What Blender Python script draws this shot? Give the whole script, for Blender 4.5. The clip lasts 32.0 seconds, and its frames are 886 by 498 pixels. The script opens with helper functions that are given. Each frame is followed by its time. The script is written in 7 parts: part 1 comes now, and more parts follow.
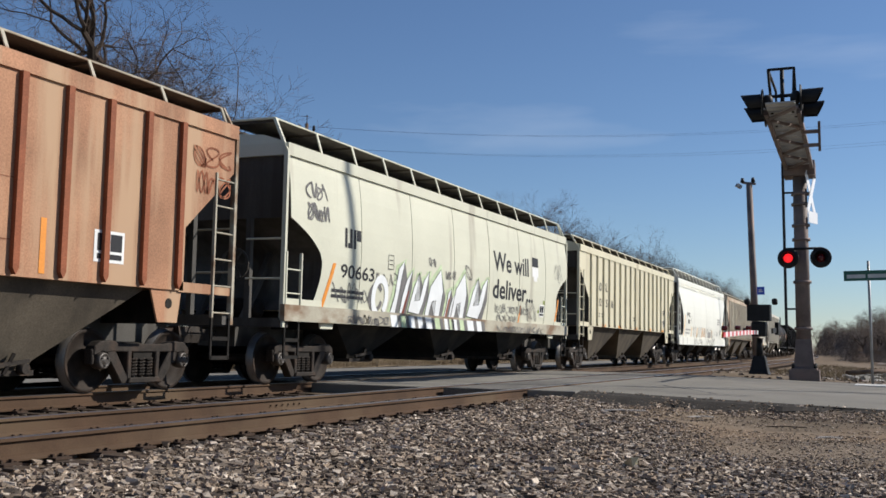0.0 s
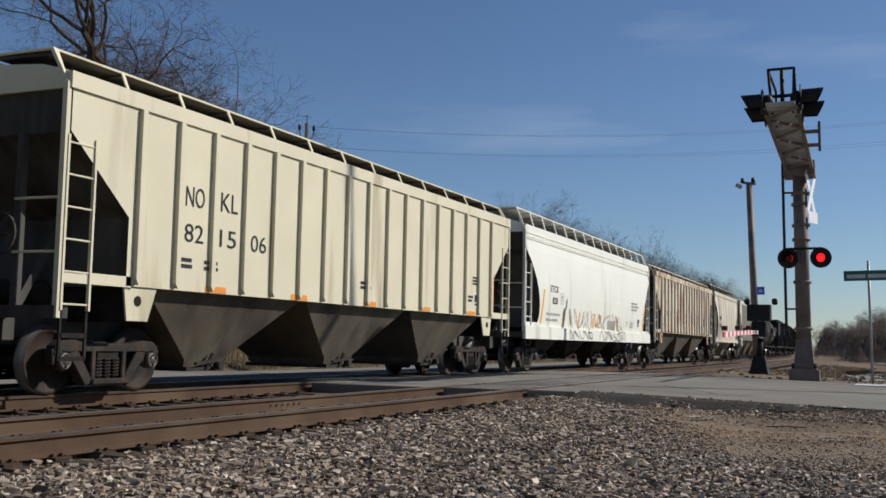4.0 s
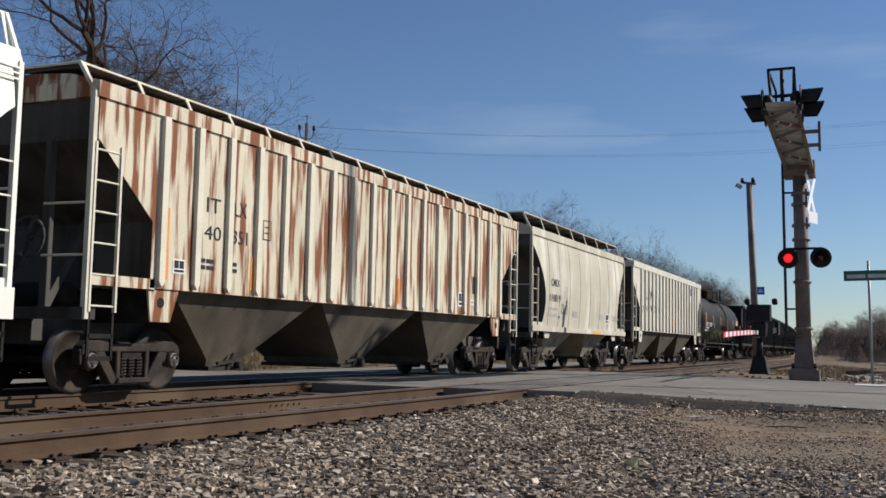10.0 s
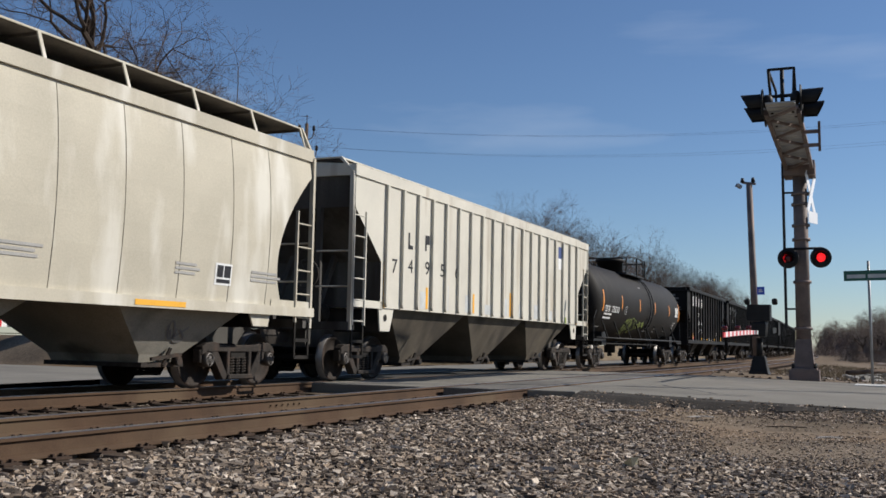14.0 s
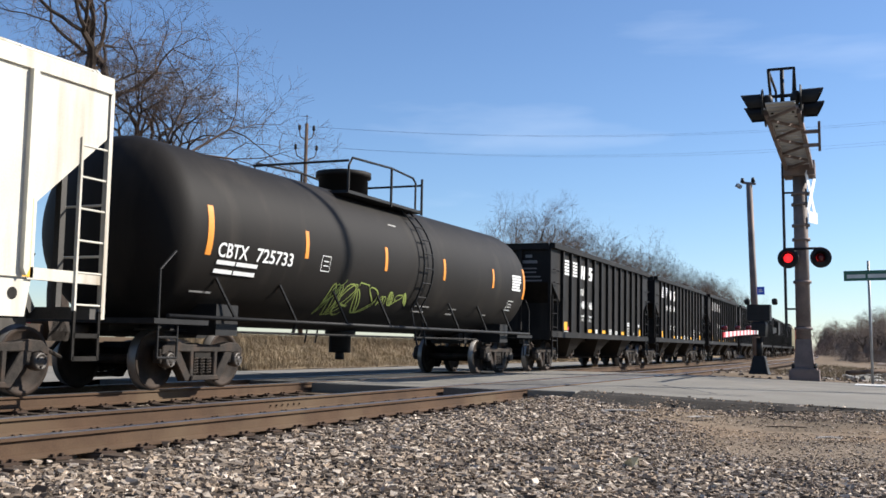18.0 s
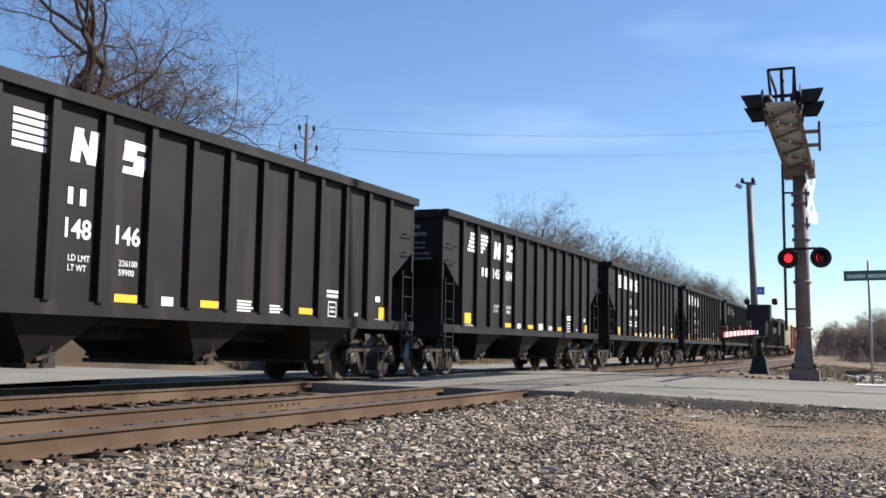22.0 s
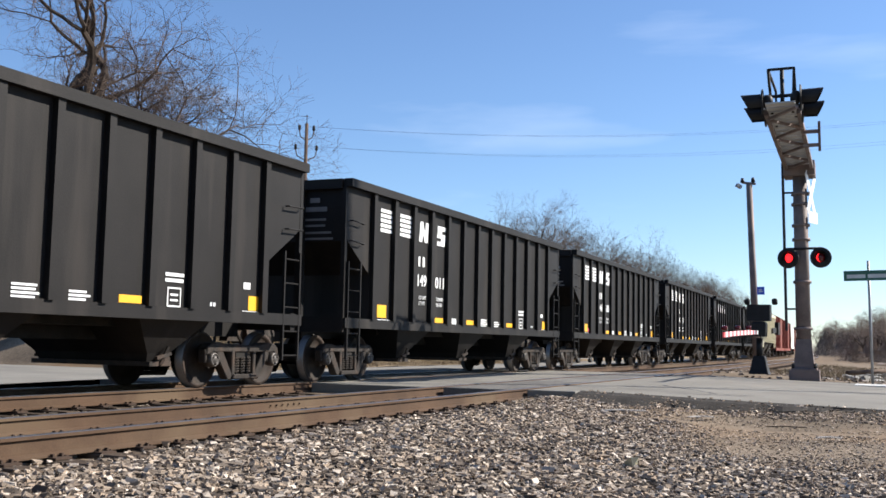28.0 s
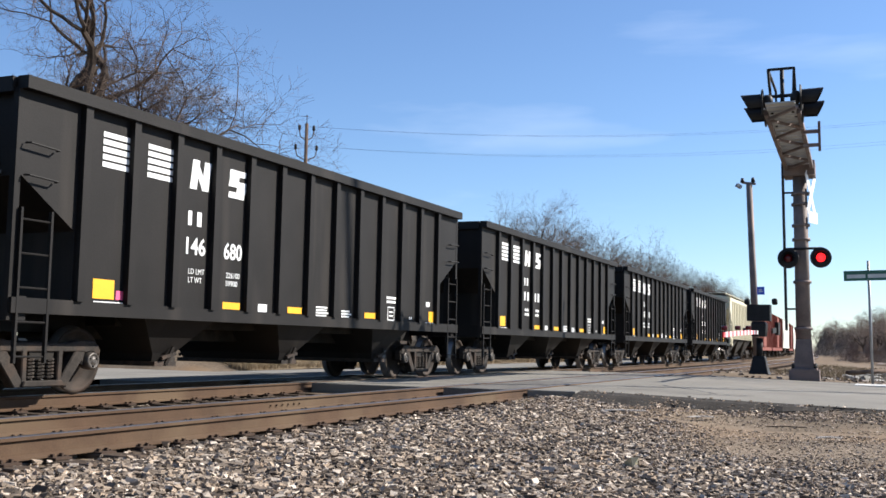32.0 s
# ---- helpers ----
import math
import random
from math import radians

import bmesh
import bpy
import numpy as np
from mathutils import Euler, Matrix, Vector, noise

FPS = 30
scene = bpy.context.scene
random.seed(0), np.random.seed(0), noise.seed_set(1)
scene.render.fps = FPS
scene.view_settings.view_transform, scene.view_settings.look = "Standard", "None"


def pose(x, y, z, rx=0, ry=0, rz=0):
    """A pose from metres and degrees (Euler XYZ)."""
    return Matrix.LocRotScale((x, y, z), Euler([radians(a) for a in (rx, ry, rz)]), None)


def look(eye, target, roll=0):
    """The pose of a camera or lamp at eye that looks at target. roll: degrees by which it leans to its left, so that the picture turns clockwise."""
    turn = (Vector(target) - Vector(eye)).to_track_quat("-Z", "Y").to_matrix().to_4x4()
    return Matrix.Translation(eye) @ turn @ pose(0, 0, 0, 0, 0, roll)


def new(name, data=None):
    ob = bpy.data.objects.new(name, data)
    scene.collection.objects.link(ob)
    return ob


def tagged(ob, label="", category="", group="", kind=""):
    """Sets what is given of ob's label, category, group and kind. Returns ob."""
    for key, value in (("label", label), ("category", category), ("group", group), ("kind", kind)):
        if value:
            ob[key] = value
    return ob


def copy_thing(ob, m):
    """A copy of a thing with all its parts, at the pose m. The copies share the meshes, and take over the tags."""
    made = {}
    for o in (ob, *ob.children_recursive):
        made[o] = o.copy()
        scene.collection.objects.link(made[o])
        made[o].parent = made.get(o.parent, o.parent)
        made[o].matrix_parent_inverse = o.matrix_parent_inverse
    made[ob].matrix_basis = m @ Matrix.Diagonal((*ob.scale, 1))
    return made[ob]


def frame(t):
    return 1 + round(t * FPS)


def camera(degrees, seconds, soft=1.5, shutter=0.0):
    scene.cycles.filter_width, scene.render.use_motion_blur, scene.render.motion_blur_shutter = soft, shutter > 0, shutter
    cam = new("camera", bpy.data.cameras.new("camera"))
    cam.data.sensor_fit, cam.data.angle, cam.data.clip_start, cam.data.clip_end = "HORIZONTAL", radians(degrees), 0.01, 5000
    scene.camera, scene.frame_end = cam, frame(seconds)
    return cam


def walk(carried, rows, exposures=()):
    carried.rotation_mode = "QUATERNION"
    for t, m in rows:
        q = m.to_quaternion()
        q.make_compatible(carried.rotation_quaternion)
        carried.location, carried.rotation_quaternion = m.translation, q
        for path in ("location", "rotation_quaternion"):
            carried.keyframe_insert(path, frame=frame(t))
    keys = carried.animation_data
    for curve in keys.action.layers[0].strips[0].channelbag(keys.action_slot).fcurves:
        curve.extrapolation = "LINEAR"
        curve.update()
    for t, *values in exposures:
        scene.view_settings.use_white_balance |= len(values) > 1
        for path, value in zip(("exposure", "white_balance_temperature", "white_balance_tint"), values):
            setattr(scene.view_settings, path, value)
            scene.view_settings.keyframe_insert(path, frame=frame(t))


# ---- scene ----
# World: x runs along the railway (away from the viewer), y across it, z up; z = 0 is the top of the rails.
EYE = (0.0, 0.0, 0.79)
TURN, TILT, LEAN = 23.61, 5.18, 1.13
cam = camera(46.0, 32.0, soft=1.6)
STAND = pose(*EYE, 90 + TILT, 0, TURN - 90) @ pose(0, 0, 0, 0, 0, LEAN)
walk(cam, [(0.0, STAND), (32.0, STAND)],
     exposures=[(0.0, 0.18), (1.0, 0.02), (3.0, -0.08), (6.0, -0.15), (7.0, -0.28), (8.0, -0.30), (9.0, -0.19), (10.0, 0.10), (11.0, 0.0), (12.0, 0.08), (13.0, 0.18), (14.0, 0.09), (16.5, 0.25), (17.2, 0.45), (18.6, 0.96), (32.0, 1.0)])

# ---- light ----
SUN_AZ, SUN_EL = -53.0, 34.5          # degrees from +x, and above the horizon
world = bpy.data.worlds.new("sky")
scene.world = world
world.use_nodes = True
wn, wl = world.node_tree.nodes, world.node_tree.links
sky = wn.new("ShaderNodeTexSky")
sky.sky_type, sky.sun_disc = "NISHITA", False
sky.sun_elevation, sky.sun_rotation = radians(SUN_EL), radians(90 - SUN_AZ)
sky.altitude, sky.air_density, sky.dust_density, sky.ozone_density = 200, 1.0, 0.1, 4.0
wtc = wn.new("ShaderNodeTexCoord")
wmap = wn.new("ShaderNodeMapping")
wmap.inputs["Rotation"].default_value = (0, 0, radians(-TURN))
wmap.inputs["Scale"].default_value = (5.0, 2.2, 15.0)
wno = wn.new("ShaderNodeTexNoise")
wno.inputs["Scale"].default_value, wno.inputs["Detail"].default_value = 1.1, 6
wr = wn.new("ShaderNodeValToRGB")
wr.color_ramp.elements[0].position, wr.color_ramp.elements[1].position = 0.56, 0.86
wr.color_ramp.elements[1].color = (0.33, 0.33, 0.33, 1)
wmix = wn.new("ShaderNodeMixRGB")
wmix.inputs["Color2"].default_value = (8.0, 8.4, 9.0, 1)
wl.new(wtc.outputs["Generated"], wmap.inputs["Vector"])
wl.new(wmap.outputs["Vector"], wno.inputs["Vector"])
wl.new(wno.outputs["Fac"], wr.inputs["Fac"])
wl.new(wr.outputs["Color"], wmix.inputs["Fac"])
wl.new(sky.outputs["Color"], wmix.inputs["Color1"])
wt_ = wn.new("ShaderNodeMixRGB")
wt_.blend_type, wt_.inputs["Fac"].default_value = "MULTIPLY", 1.0
wt_.inputs["Color2"].default_value = (0.92, 0.98, 1.09, 1)
wl.new(wmix.outputs["Color"], wt_.inputs["Color1"])
wl.new(wt_.outputs["Color"], wn["Background"].inputs["Color"])
wn["Background"].inputs["Strength"].default_value = 0.078
sun = new("sun", bpy.data.lights.new("sun", "SUN"))
sun.data.energy, sun.data.angle, sun.data.color = 5.0, radians(0.42), (1.0, 0.945, 0.87)
sun.matrix_world = look((math.cos(radians(SUN_AZ)) * 50, math.sin(radians(SUN_AZ)) * 50, 50 * math.tan(radians(SUN_EL))), (0, 0, 0))

# ---- materials ----


def material(name, color, rough=0.6, metal=0.0, spread=0.15, scale=3.0, fine=40.0, bump=0.15, other=None, amount=0.0, stretch=(1, 1, 1), patch=0.8, shift=0.0, spec=0.5, soft=0.16):
    """A surface with variation at two scales; other: a second colour (rust, dirt) that comes in patches stretched by stretch; shift: variation from piece to piece."""
    m = bpy.data.materials.new(name)
    m.use_nodes = True
    n, l = m.node_tree.nodes, m.node_tree.links
    b = n["Principled BSDF"]
    b.inputs["Roughness"].default_value, b.inputs["Metallic"].default_value = rough, metal
    b.inputs["Specular IOR Level"].default_value = spec if rough < 0.55 else min(spec, 0.22)
    tc = n.new("ShaderNodeTexCoord")
    info = n.new("ShaderNodeObjectInfo")

    def noise_at(sc, detail=4, stretched=None):
        tex = n.new("ShaderNodeTexNoise")
        tex.inputs["Scale"].default_value, tex.inputs["Detail"].default_value = sc, detail
        mp = n.new("ShaderNodeMapping")
        if stretched:
            mp.inputs["Scale"].default_value = stretched
        l.new(tc.outputs["Object"], mp.inputs["Vector"])
        l.new(mp.outputs["Vector"], tex.inputs["Vector"])
        return tex.outputs["Fac"]

    def ramp(fac, p0, p1, c0=(0, 0, 0), c1=(1, 1, 1)):
        r = n.new("ShaderNodeValToRGB")
        r.color_ramp.elements[0].position, r.color_ramp.elements[1].position = p0, p1
        r.color_ramp.elements[0].color, r.color_ramp.elements[1].color = (*c0, 1), (*c1, 1)
        l.new(fac, r.inputs["Fac"])
        return r.outputs["Color"]

    lo, hi = [max(0.0, c * (1 - spread)) for c in color], [min(1.0, c * (1 + spread)) for c in color]
    col = ramp(noise_at(scale, 5), 0.3, 0.7, lo, hi)
    grain = n.new("ShaderNodeMixRGB")
    grain.blend_type = "MULTIPLY"
    grain.inputs["Fac"].default_value = min(1.0, spread * 2.2)
    fno = noise_at(fine, 3)
    l.new(col, grain.inputs["Color1"])
    l.new(ramp(fno, 0.25, 0.75, (0.55, 0.55, 0.55), (1.25, 1.25, 1.25)), grain.inputs["Color2"])
    col = grain.outputs["Color"]
    if other:
        mx = n.new("ShaderNodeMixRGB")
        edge = 0.62 - 0.3 * amount
        l.new(ramp(noise_at(patch, 8, stretch), edge, edge + soft), mx.inputs["Fac"])
        l.new(col, mx.inputs["Color1"])
        mx.inputs["Color2"].default_value = (*other, 1)
        col = mx.outputs["Color"]
    if shift:
        hsv = n.new("ShaderNodeHueSaturation")
        mr = n.new("ShaderNodeMapRange")
        mr.inputs["To Min"].default_value, mr.inputs["To Max"].default_value = 1 - shift, 1 + shift
        l.new(info.outputs["Random"], mr.inputs["Value"])
        l.new(mr.outputs["Result"], hsv.inputs["Value"])
        l.new(col, hsv.inputs["Color"])
        col = hsv.outputs["Color"]
    l.new(col, b.inputs["Base Color"])
    if bump:
        bp = n.new("ShaderNodeBump")
        bp.inputs["Strength"].default_value, bp.inputs["Distance"].default_value = bump, 0.01
        l.new(fno, bp.inputs["Height"])
        l.new(bp.outputs["Normal"], b.inputs["Normal"])
    return m


STREAK = (1.6, 1.6, 0.16)
RUST = (0.16, 0.055, 0.02)
M_ORANGE = material("faded_oxide_paint", (0.375, 0.195, 0.112), 0.7, spread=0.28, scale=0.9, other=(0.44, 0.29, 0.18), amount=0.55, stretch=STREAK, patch=1.5)
M_ORANGE_DARK = material("oxide_paint_ribs", (0.26, 0.085, 0.04), 0.7, spread=0.25, scale=2.0, other=(0.5, 0.25, 0.14), amount=0.3, stretch=STREAK, patch=1.5)
M_GREY_WHITE = material("weathered_pale_grey_paint", (0.585, 0.58, 0.465), 0.55, spread=0.06, scale=0.7, other=(0.36, 0.33, 0.26), amount=0.13, stretch=STREAK, patch=1.2)
M_CREAM = material("cream_paint", (0.63, 0.585, 0.43), 0.55, spread=0.05, scale=0.8, other=(0.38, 0.33, 0.22), amount=0.12, stretch=STREAK, patch=1.1)
M_WHITE = material("clean_white_paint", (0.78, 0.775, 0.69), 0.45, spread=0.035, scale=0.7, other=(0.5, 0.48, 0.42), amount=0.08, stretch=STREAK, patch=1.0)
M_RUSTY_CREAM = material("rust_streaked_cream_paint", (0.60, 0.54, 0.41), 0.65, spread=0.10, scale=1.0, other=(0.20, 0.070, 0.028), amount=0.51, stretch=(6.5, 6.5, 0.62), patch=0.9, soft=0.10)
M_CEMENT = material("cement_dusted_grey_paint", (0.48, 0.44, 0.35), 0.7, spread=0.09, scale=0.9, other=(0.63, 0.60, 0.52), amount=0.35, stretch=(1.2, 1.2, 0.35), patch=1.4)
M_GREY = material("grimy_light_grey_paint", (0.58, 0.55, 0.47), 0.6, spread=0.08, scale=1.0, other=(0.36, 0.30, 0.22), amount=0.22, stretch=STREAK, patch=1.3)
M_BLACK = material("black_car_paint", (0.0120, 0.0106, 0.0098), 0.62, spread=0.25, scale=1.2, other=(0.026, 0.022, 0.019), amount=0.22, stretch=STREAK, patch=1.0, spec=0.16)
M_TANK = material("matt_black_tank_paint", (0.0115, 0.0096, 0.0080), 0.66, spread=0.15, scale=0.8, other=(0.024, 0.020, 0.016), amount=0.25, stretch=STREAK, patch=0.9, spec=0.17)
M_BOXCAR = material("red_brown_paint", (0.20, 0.055, 0.04), 0.65, spread=0.2, scale=1.0, other=(0.30, 0.13, 0.08), amount=0.3, stretch=STREAK, patch=1.2)
M_UNDER = material("grimy_underframe", (0.016, 0.0135, 0.011), 0.8, spread=0.4, scale=3.0, other=(0.038, 0.030, 0.022), amount=0.3, patch=1.5)
M_TRUCK = material("dusty_cast_iron", (0.031, 0.025, 0.0205), 0.75, spread=0.4, scale=5.0, other=(0.058, 0.038, 0.027), amount=0.35, patch=3.0)
M_WHEEL = material("rusty_wheel_steel", (0.024, 0.017, 0.0125), 0.75, 0.0, spread=0.3, scale=5.0, other=(0.045, 0.030, 0.022), amount=0.4, patch=3.0)
M_TREAD = material("polished_tread_steel", (0.16, 0.15, 0.14), 0.42, 0.7, spread=0.15)
M_CAP = material("greased_bearing_steel", (0.070, 0.060, 0.052), 0.5, 0.3, spread=0.3, scale=14)
M_RAIL = material("rusty_rail_steel", (0.078, 0.046, 0.027), 0.85, 0.0, spread=0.22, scale=1.5, fine=60, other=(0.105, 0.070, 0.042), amount=0.45, patch=0.7)
M_RAILTOP = material("worn_rail_head", (0.20, 0.19, 0.19), 0.33, 0.8, spread=0.1, scale=3)
M_TIE = material("weathered_tie_wood", (0.060, 0.042, 0.029), 0.9, spread=0.35, scale=3.0, fine=30, bump=0.5, shift=0.3)
M_ASPHALT = material("worn_asphalt", (0.205, 0.190, 0.162), 0.9, spread=0.14, scale=0.5, fine=60, bump=0.4, other=(0.15, 0.139, 0.118), amount=0.3, stretch=(1.0, 0.25, 1), patch=0.6)
M_TIMBER = material("crossing_timber", (0.15, 0.14, 0.125), 0.9, spread=0.25, scale=2.0, fine=30, bump=0.4, shift=0.15)
M_GROUND = material("dry_earth_and_gravel", (0.165, 0.124, 0.084), 0.95, spread=0.35, scale=0.5, fine=12, bump=0.8, other=(0.20, 0.127, 0.068), amount=0.4, patch=0.22)
M_BALLAST = material("ballast_bed", (0.20, 0.175, 0.145), 0.95, spread=0.4, scale=2.0, fine=22, bump=1.0)
M_GRASS = material("dry_winter_grass", (0.20, 0.152, 0.095), 0.95, spread=0.3, scale=0.4, fine=14, bump=0.8, other=(0.17, 0.115, 0.065), amount=0.4, patch=0.15)
M_BARK = material("grey_brown_bark", (0.055, 0.041, 0.032), 0.95, spread=0.3, scale=1.5, fine=14, bump=0.6)
M_TWIG = material("bare_twigs", (0.125, 0.088, 0.068), 0.95, spread=0.2, scale=1.0, fine=10, bump=0.0)
# asphalt with the train's shade put into its colour, for the far track's panels
M_APRON = material("train_shaded_asphalt", (0.075, 0.070, 0.062), 0.9, spread=0.25, scale=1.0, fine=50, bump=0.4)
# distance haze is mixed into these two: paler than the near twigs
M_HAZE_TWIG = material("haze_paled_twigs", (0.23, 0.185, 0.150), 0.95, spread=0.2, scale=0.3, fine=4, bump=0.0)
M_BUSH = material("hazy_winter_thicket", (0.29, 0.235, 0.195), 0.95, spread=0.35, scale=0.5, fine=4, bump=0.0)
M_STEEL = material("galvanised_steel", (0.30, 0.30, 0.30), 0.5, 0.5, spread=0.15, scale=3.0)
M_MAST = material("weathered_mast_steel", (0.165, 0.133, 0.122), 0.65, 0.1, spread=0.25, scale=2.0, other=(0.22, 0.155, 0.13), amount=0.35, patch=1.0)
M_DARK = material("black_painted_metal", (0.016, 0.0155, 0.0155), 0.6, 0.0, spread=0.25)
M_SIGN_WHITE = material("reflective_white_sheet", (0.80, 0.80, 0.80), 0.4, spread=0.03)
M_SIGN_RED = material("reflective_red_sheet", (0.62, 0.03, 0.04), 0.4, spread=0.05)
M_SIGN_GREEN = material("green_street_sign", (0.008, 0.085, 0.055), 0.4, spread=0.05)
M_SIGN_BLUE = material("blue_notice_plate", (0.03, 0.10, 0.62), 0.4, spread=0.05)
M_POLE = material("creosoted_pole_wood", (0.13, 0.09, 0.065), 0.9, spread=0.3, scale=1.5, fine=30, bump=0.4)
M_TEXT_BLACK = material("black_stencil", (0.025, 0.025, 0.028), 0.6, spread=0.15)
M_TEXT_WHITE = material("white_stencil", (0.74, 0.74, 0.72), 0.5, spread=0.08)
M_YELLOW = material("yellow_reflector", (0.80, 0.40, 0.012), 0.45, spread=0.06)
M_ORANGE_TAPE = material("orange_reflector", (0.72, 0.26, 0.03), 0.45, spread=0.08)
M_PINK = material("pink_placard", (0.75, 0.10, 0.22), 0.5, spread=0.05)
M_CONCRETE = material("pale_concrete", (0.50, 0.49, 0.46), 0.85, spread=0.12, scale=2.0)
M_PICKUP = material("silver_white_car_paint", (0.60, 0.64, 0.70), 0.3, 0.0, spread=0.02)
M_GLASS = material("dark_window_glass", (0.015, 0.02, 0.022), 0.08, 0.0, spread=0.05, bump=0.0)
M_RUBBER = material("tyre_rubber", (0.018, 0.018, 0.018), 0.85, spread=0.2)
M_CHROME = material("bright_wheel_metal", (0.6, 0.6, 0.6), 0.3, 0.8, spread=0.05)
M_WIRE = material("wire_insulation", (0.03, 0.03, 0.03), 0.6, spread=0.1)
M_SPRAY_GREEN = material("green_spray_paint", (0.27, 0.33, 0.09), 0.6, spread=0.15)
M_SPRAY_WHITE = material("white_spray_paint", (0.72, 0.74, 0.74), 0.6, spread=0.06)
M_SPRAY_GREY = material("grey_spray_paint", (0.16, 0.155, 0.15), 0.6, spread=0.15)
M_SPRAY_ORANGE = material("orange_spray_paint", (0.70, 0.38, 0.14), 0.6, spread=0.1)

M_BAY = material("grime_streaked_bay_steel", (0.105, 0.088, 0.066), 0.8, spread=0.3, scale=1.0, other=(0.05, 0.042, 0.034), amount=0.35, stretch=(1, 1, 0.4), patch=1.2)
M_CEMENT_BAY = material("cement_crusted_steel", (0.26, 0.24, 0.20), 0.9, spread=0.2, scale=1.0, other=(0.12, 0.11, 0.09), amount=0.3, patch=1.0)
# grime, darkened further in its colour for the ends' shade away from the sun
M_END = material("grimy_shaded_car_end", (0.085, 0.080, 0.072), 0.75, spread=0.2, scale=0.8, other=(0.04, 0.034, 0.029), amount=0.4, stretch=STREAK, patch=1.0)
M_SEAM = material("rusting_weld_seam", (0.30, 0.28, 0.22), 0.7, spread=0.2)
M_CEMENT_SEAM = material("dusty_weld_seam", (0.33, 0.30, 0.24), 0.8, spread=0.2)
M_DECK = material("galvanised_grating", (0.40, 0.40, 0.38), 0.6, 0.3, spread=0.15)
# grating colour carries the dark of its shaded underside, seen from below
M_WALK = material("rusty_shaded_roof_grating", (0.075, 0.064, 0.055), 0.85, spread=0.3, scale=2.0)
M_CREAM_RIB = material("pale_cream_ribs", (0.66, 0.62, 0.50), 0.6, spread=0.08, other=(0.35, 0.20, 0.12), amount=0.12, stretch=STREAK, patch=1.5)
M_MIST = material("green_spray_mist", (0.50, 0.60, 0.38), 0.7, spread=0.2)
M_YELLOW_TAPE = material("amber_reflector", (0.80, 0.40, 0.03), 0.45, spread=0.06)
M_FADED = material("faded_stencil", (0.34, 0.33, 0.31), 0.7, spread=0.15)
M_FADED2 = material("overpaint", (0.50, 0.51, 0.50), 0.7, spread=0.12)
M_PINK_FADED = material("faded_red_stencil", (0.60, 0.25, 0.25), 0.6, spread=0.1)
M_SHIELD = material("faded_blue_paint", (0.06, 0.09, 0.22), 0.6, spread=0.15)

M_SILL = material("rust_stained_sill", (0.40, 0.37, 0.29), 0.7, spread=0.15, scale=1.2, other=(0.20, 0.125, 0.075), amount=0.45, stretch=(0.5, 1, 1), patch=2.2)
M_STRAW = material("straw_blades", (0.235, 0.178, 0.108), 0.9, spread=0.25, scale=0.6, fine=3, bump=0.0)
M_TIE_PLATE = material("rusty_tie_plate", (0.055, 0.035, 0.024), 0.85, spread=0.3, scale=8)
M_EDGE = material("crumbling_asphalt_edge", (0.040, 0.034, 0.028), 0.95, spread=0.35, scale=1.5, fine=25, bump=0.9)
M_TAR = material("tar_seal", (0.05, 0.05, 0.05), 0.6, spread=0.2)
M_RIPRAP = material("pale_limestone", (0.34, 0.32, 0.28), 0.9, spread=0.2, scale=2.0, fine=14, bump=0.6, shift=0.25)
M_PALE_ROCK = material("pale_yellow_rock", (0.55, 0.50, 0.34), 0.9, spread=0.15)
M_DRIFT = material("bleached_wood", (0.55, 0.50, 0.44), 0.9, spread=0.2, scale=8)
M_LENS_DARK = material("unlit_red_lens", (0.09, 0.004, 0.006), 0.2, spread=0.1, bump=0.0)


def stone_material(name="mixed_gravel", k_=1.0, warm=0.0):
    """Gravel whose stones differ one from the next."""
    m = material(name, (0.3, 0.28, 0.25), 0.9, spread=0.2, scale=20, fine=90, bump=0.4)
    n, l = m.node_tree.nodes, m.node_tree.links
    geo = n.new("ShaderNodeNewGeometry")
    r = n.new("ShaderNodeValToRGB")
    cols = ((0.0, (0.040, 0.033, 0.028)), (0.2, (0.105, 0.090, 0.076)), (0.45, (0.195, 0.168, 0.140)), (0.65, (0.245, 0.200, 0.155)), (0.82, (0.275, 0.250, 0.220)), (1.0, (0.48, 0.44, 0.39)))
    cols = [(p_, (c_[0] * k_ * (1 + warm), c_[1] * k_, c_[2] * k_ * (1 - warm))) for p_, c_ in cols]
    e = r.color_ramp.elements
    e[0].position, e[0].color = cols[0][0], (*cols[0][1], 1)
    e[1].position, e[1].color = cols[-1][0], (*cols[-1][1], 1)
    for p_, c_ in cols[1:-1]:
        k = e.new(p_)
        k.color = (*c_, 1)
    l.new(geo.outputs["Random Per Island"], r.inputs["Fac"])
    grain = next(k for k in n if k.bl_idname == "ShaderNodeMixRGB")
    l.new(r.outputs["Color"], grain.inputs["Color1"])
    return m


M_STONE = stone_material("mixed_gravel", 1.20, 0.09)
M_GRIT = stone_material("earthy_grit", 1.40, 0.12)
M_STONE_DIRTY = stone_material("dirty_ballast", 0.46, 0.15)


def glow(name, color, strength):
    m = bpy.data.materials.new(name)
    m.use_nodes = True
    b = m.node_tree.nodes["Principled BSDF"]
    b.inputs["Base Color"].default_value = (*color, 1)
    b.inputs["Emission Color"].default_value = (*color, 1)
    b.inputs["Emission Strength"].default_value = strength
    return m


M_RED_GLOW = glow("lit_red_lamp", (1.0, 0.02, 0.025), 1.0)

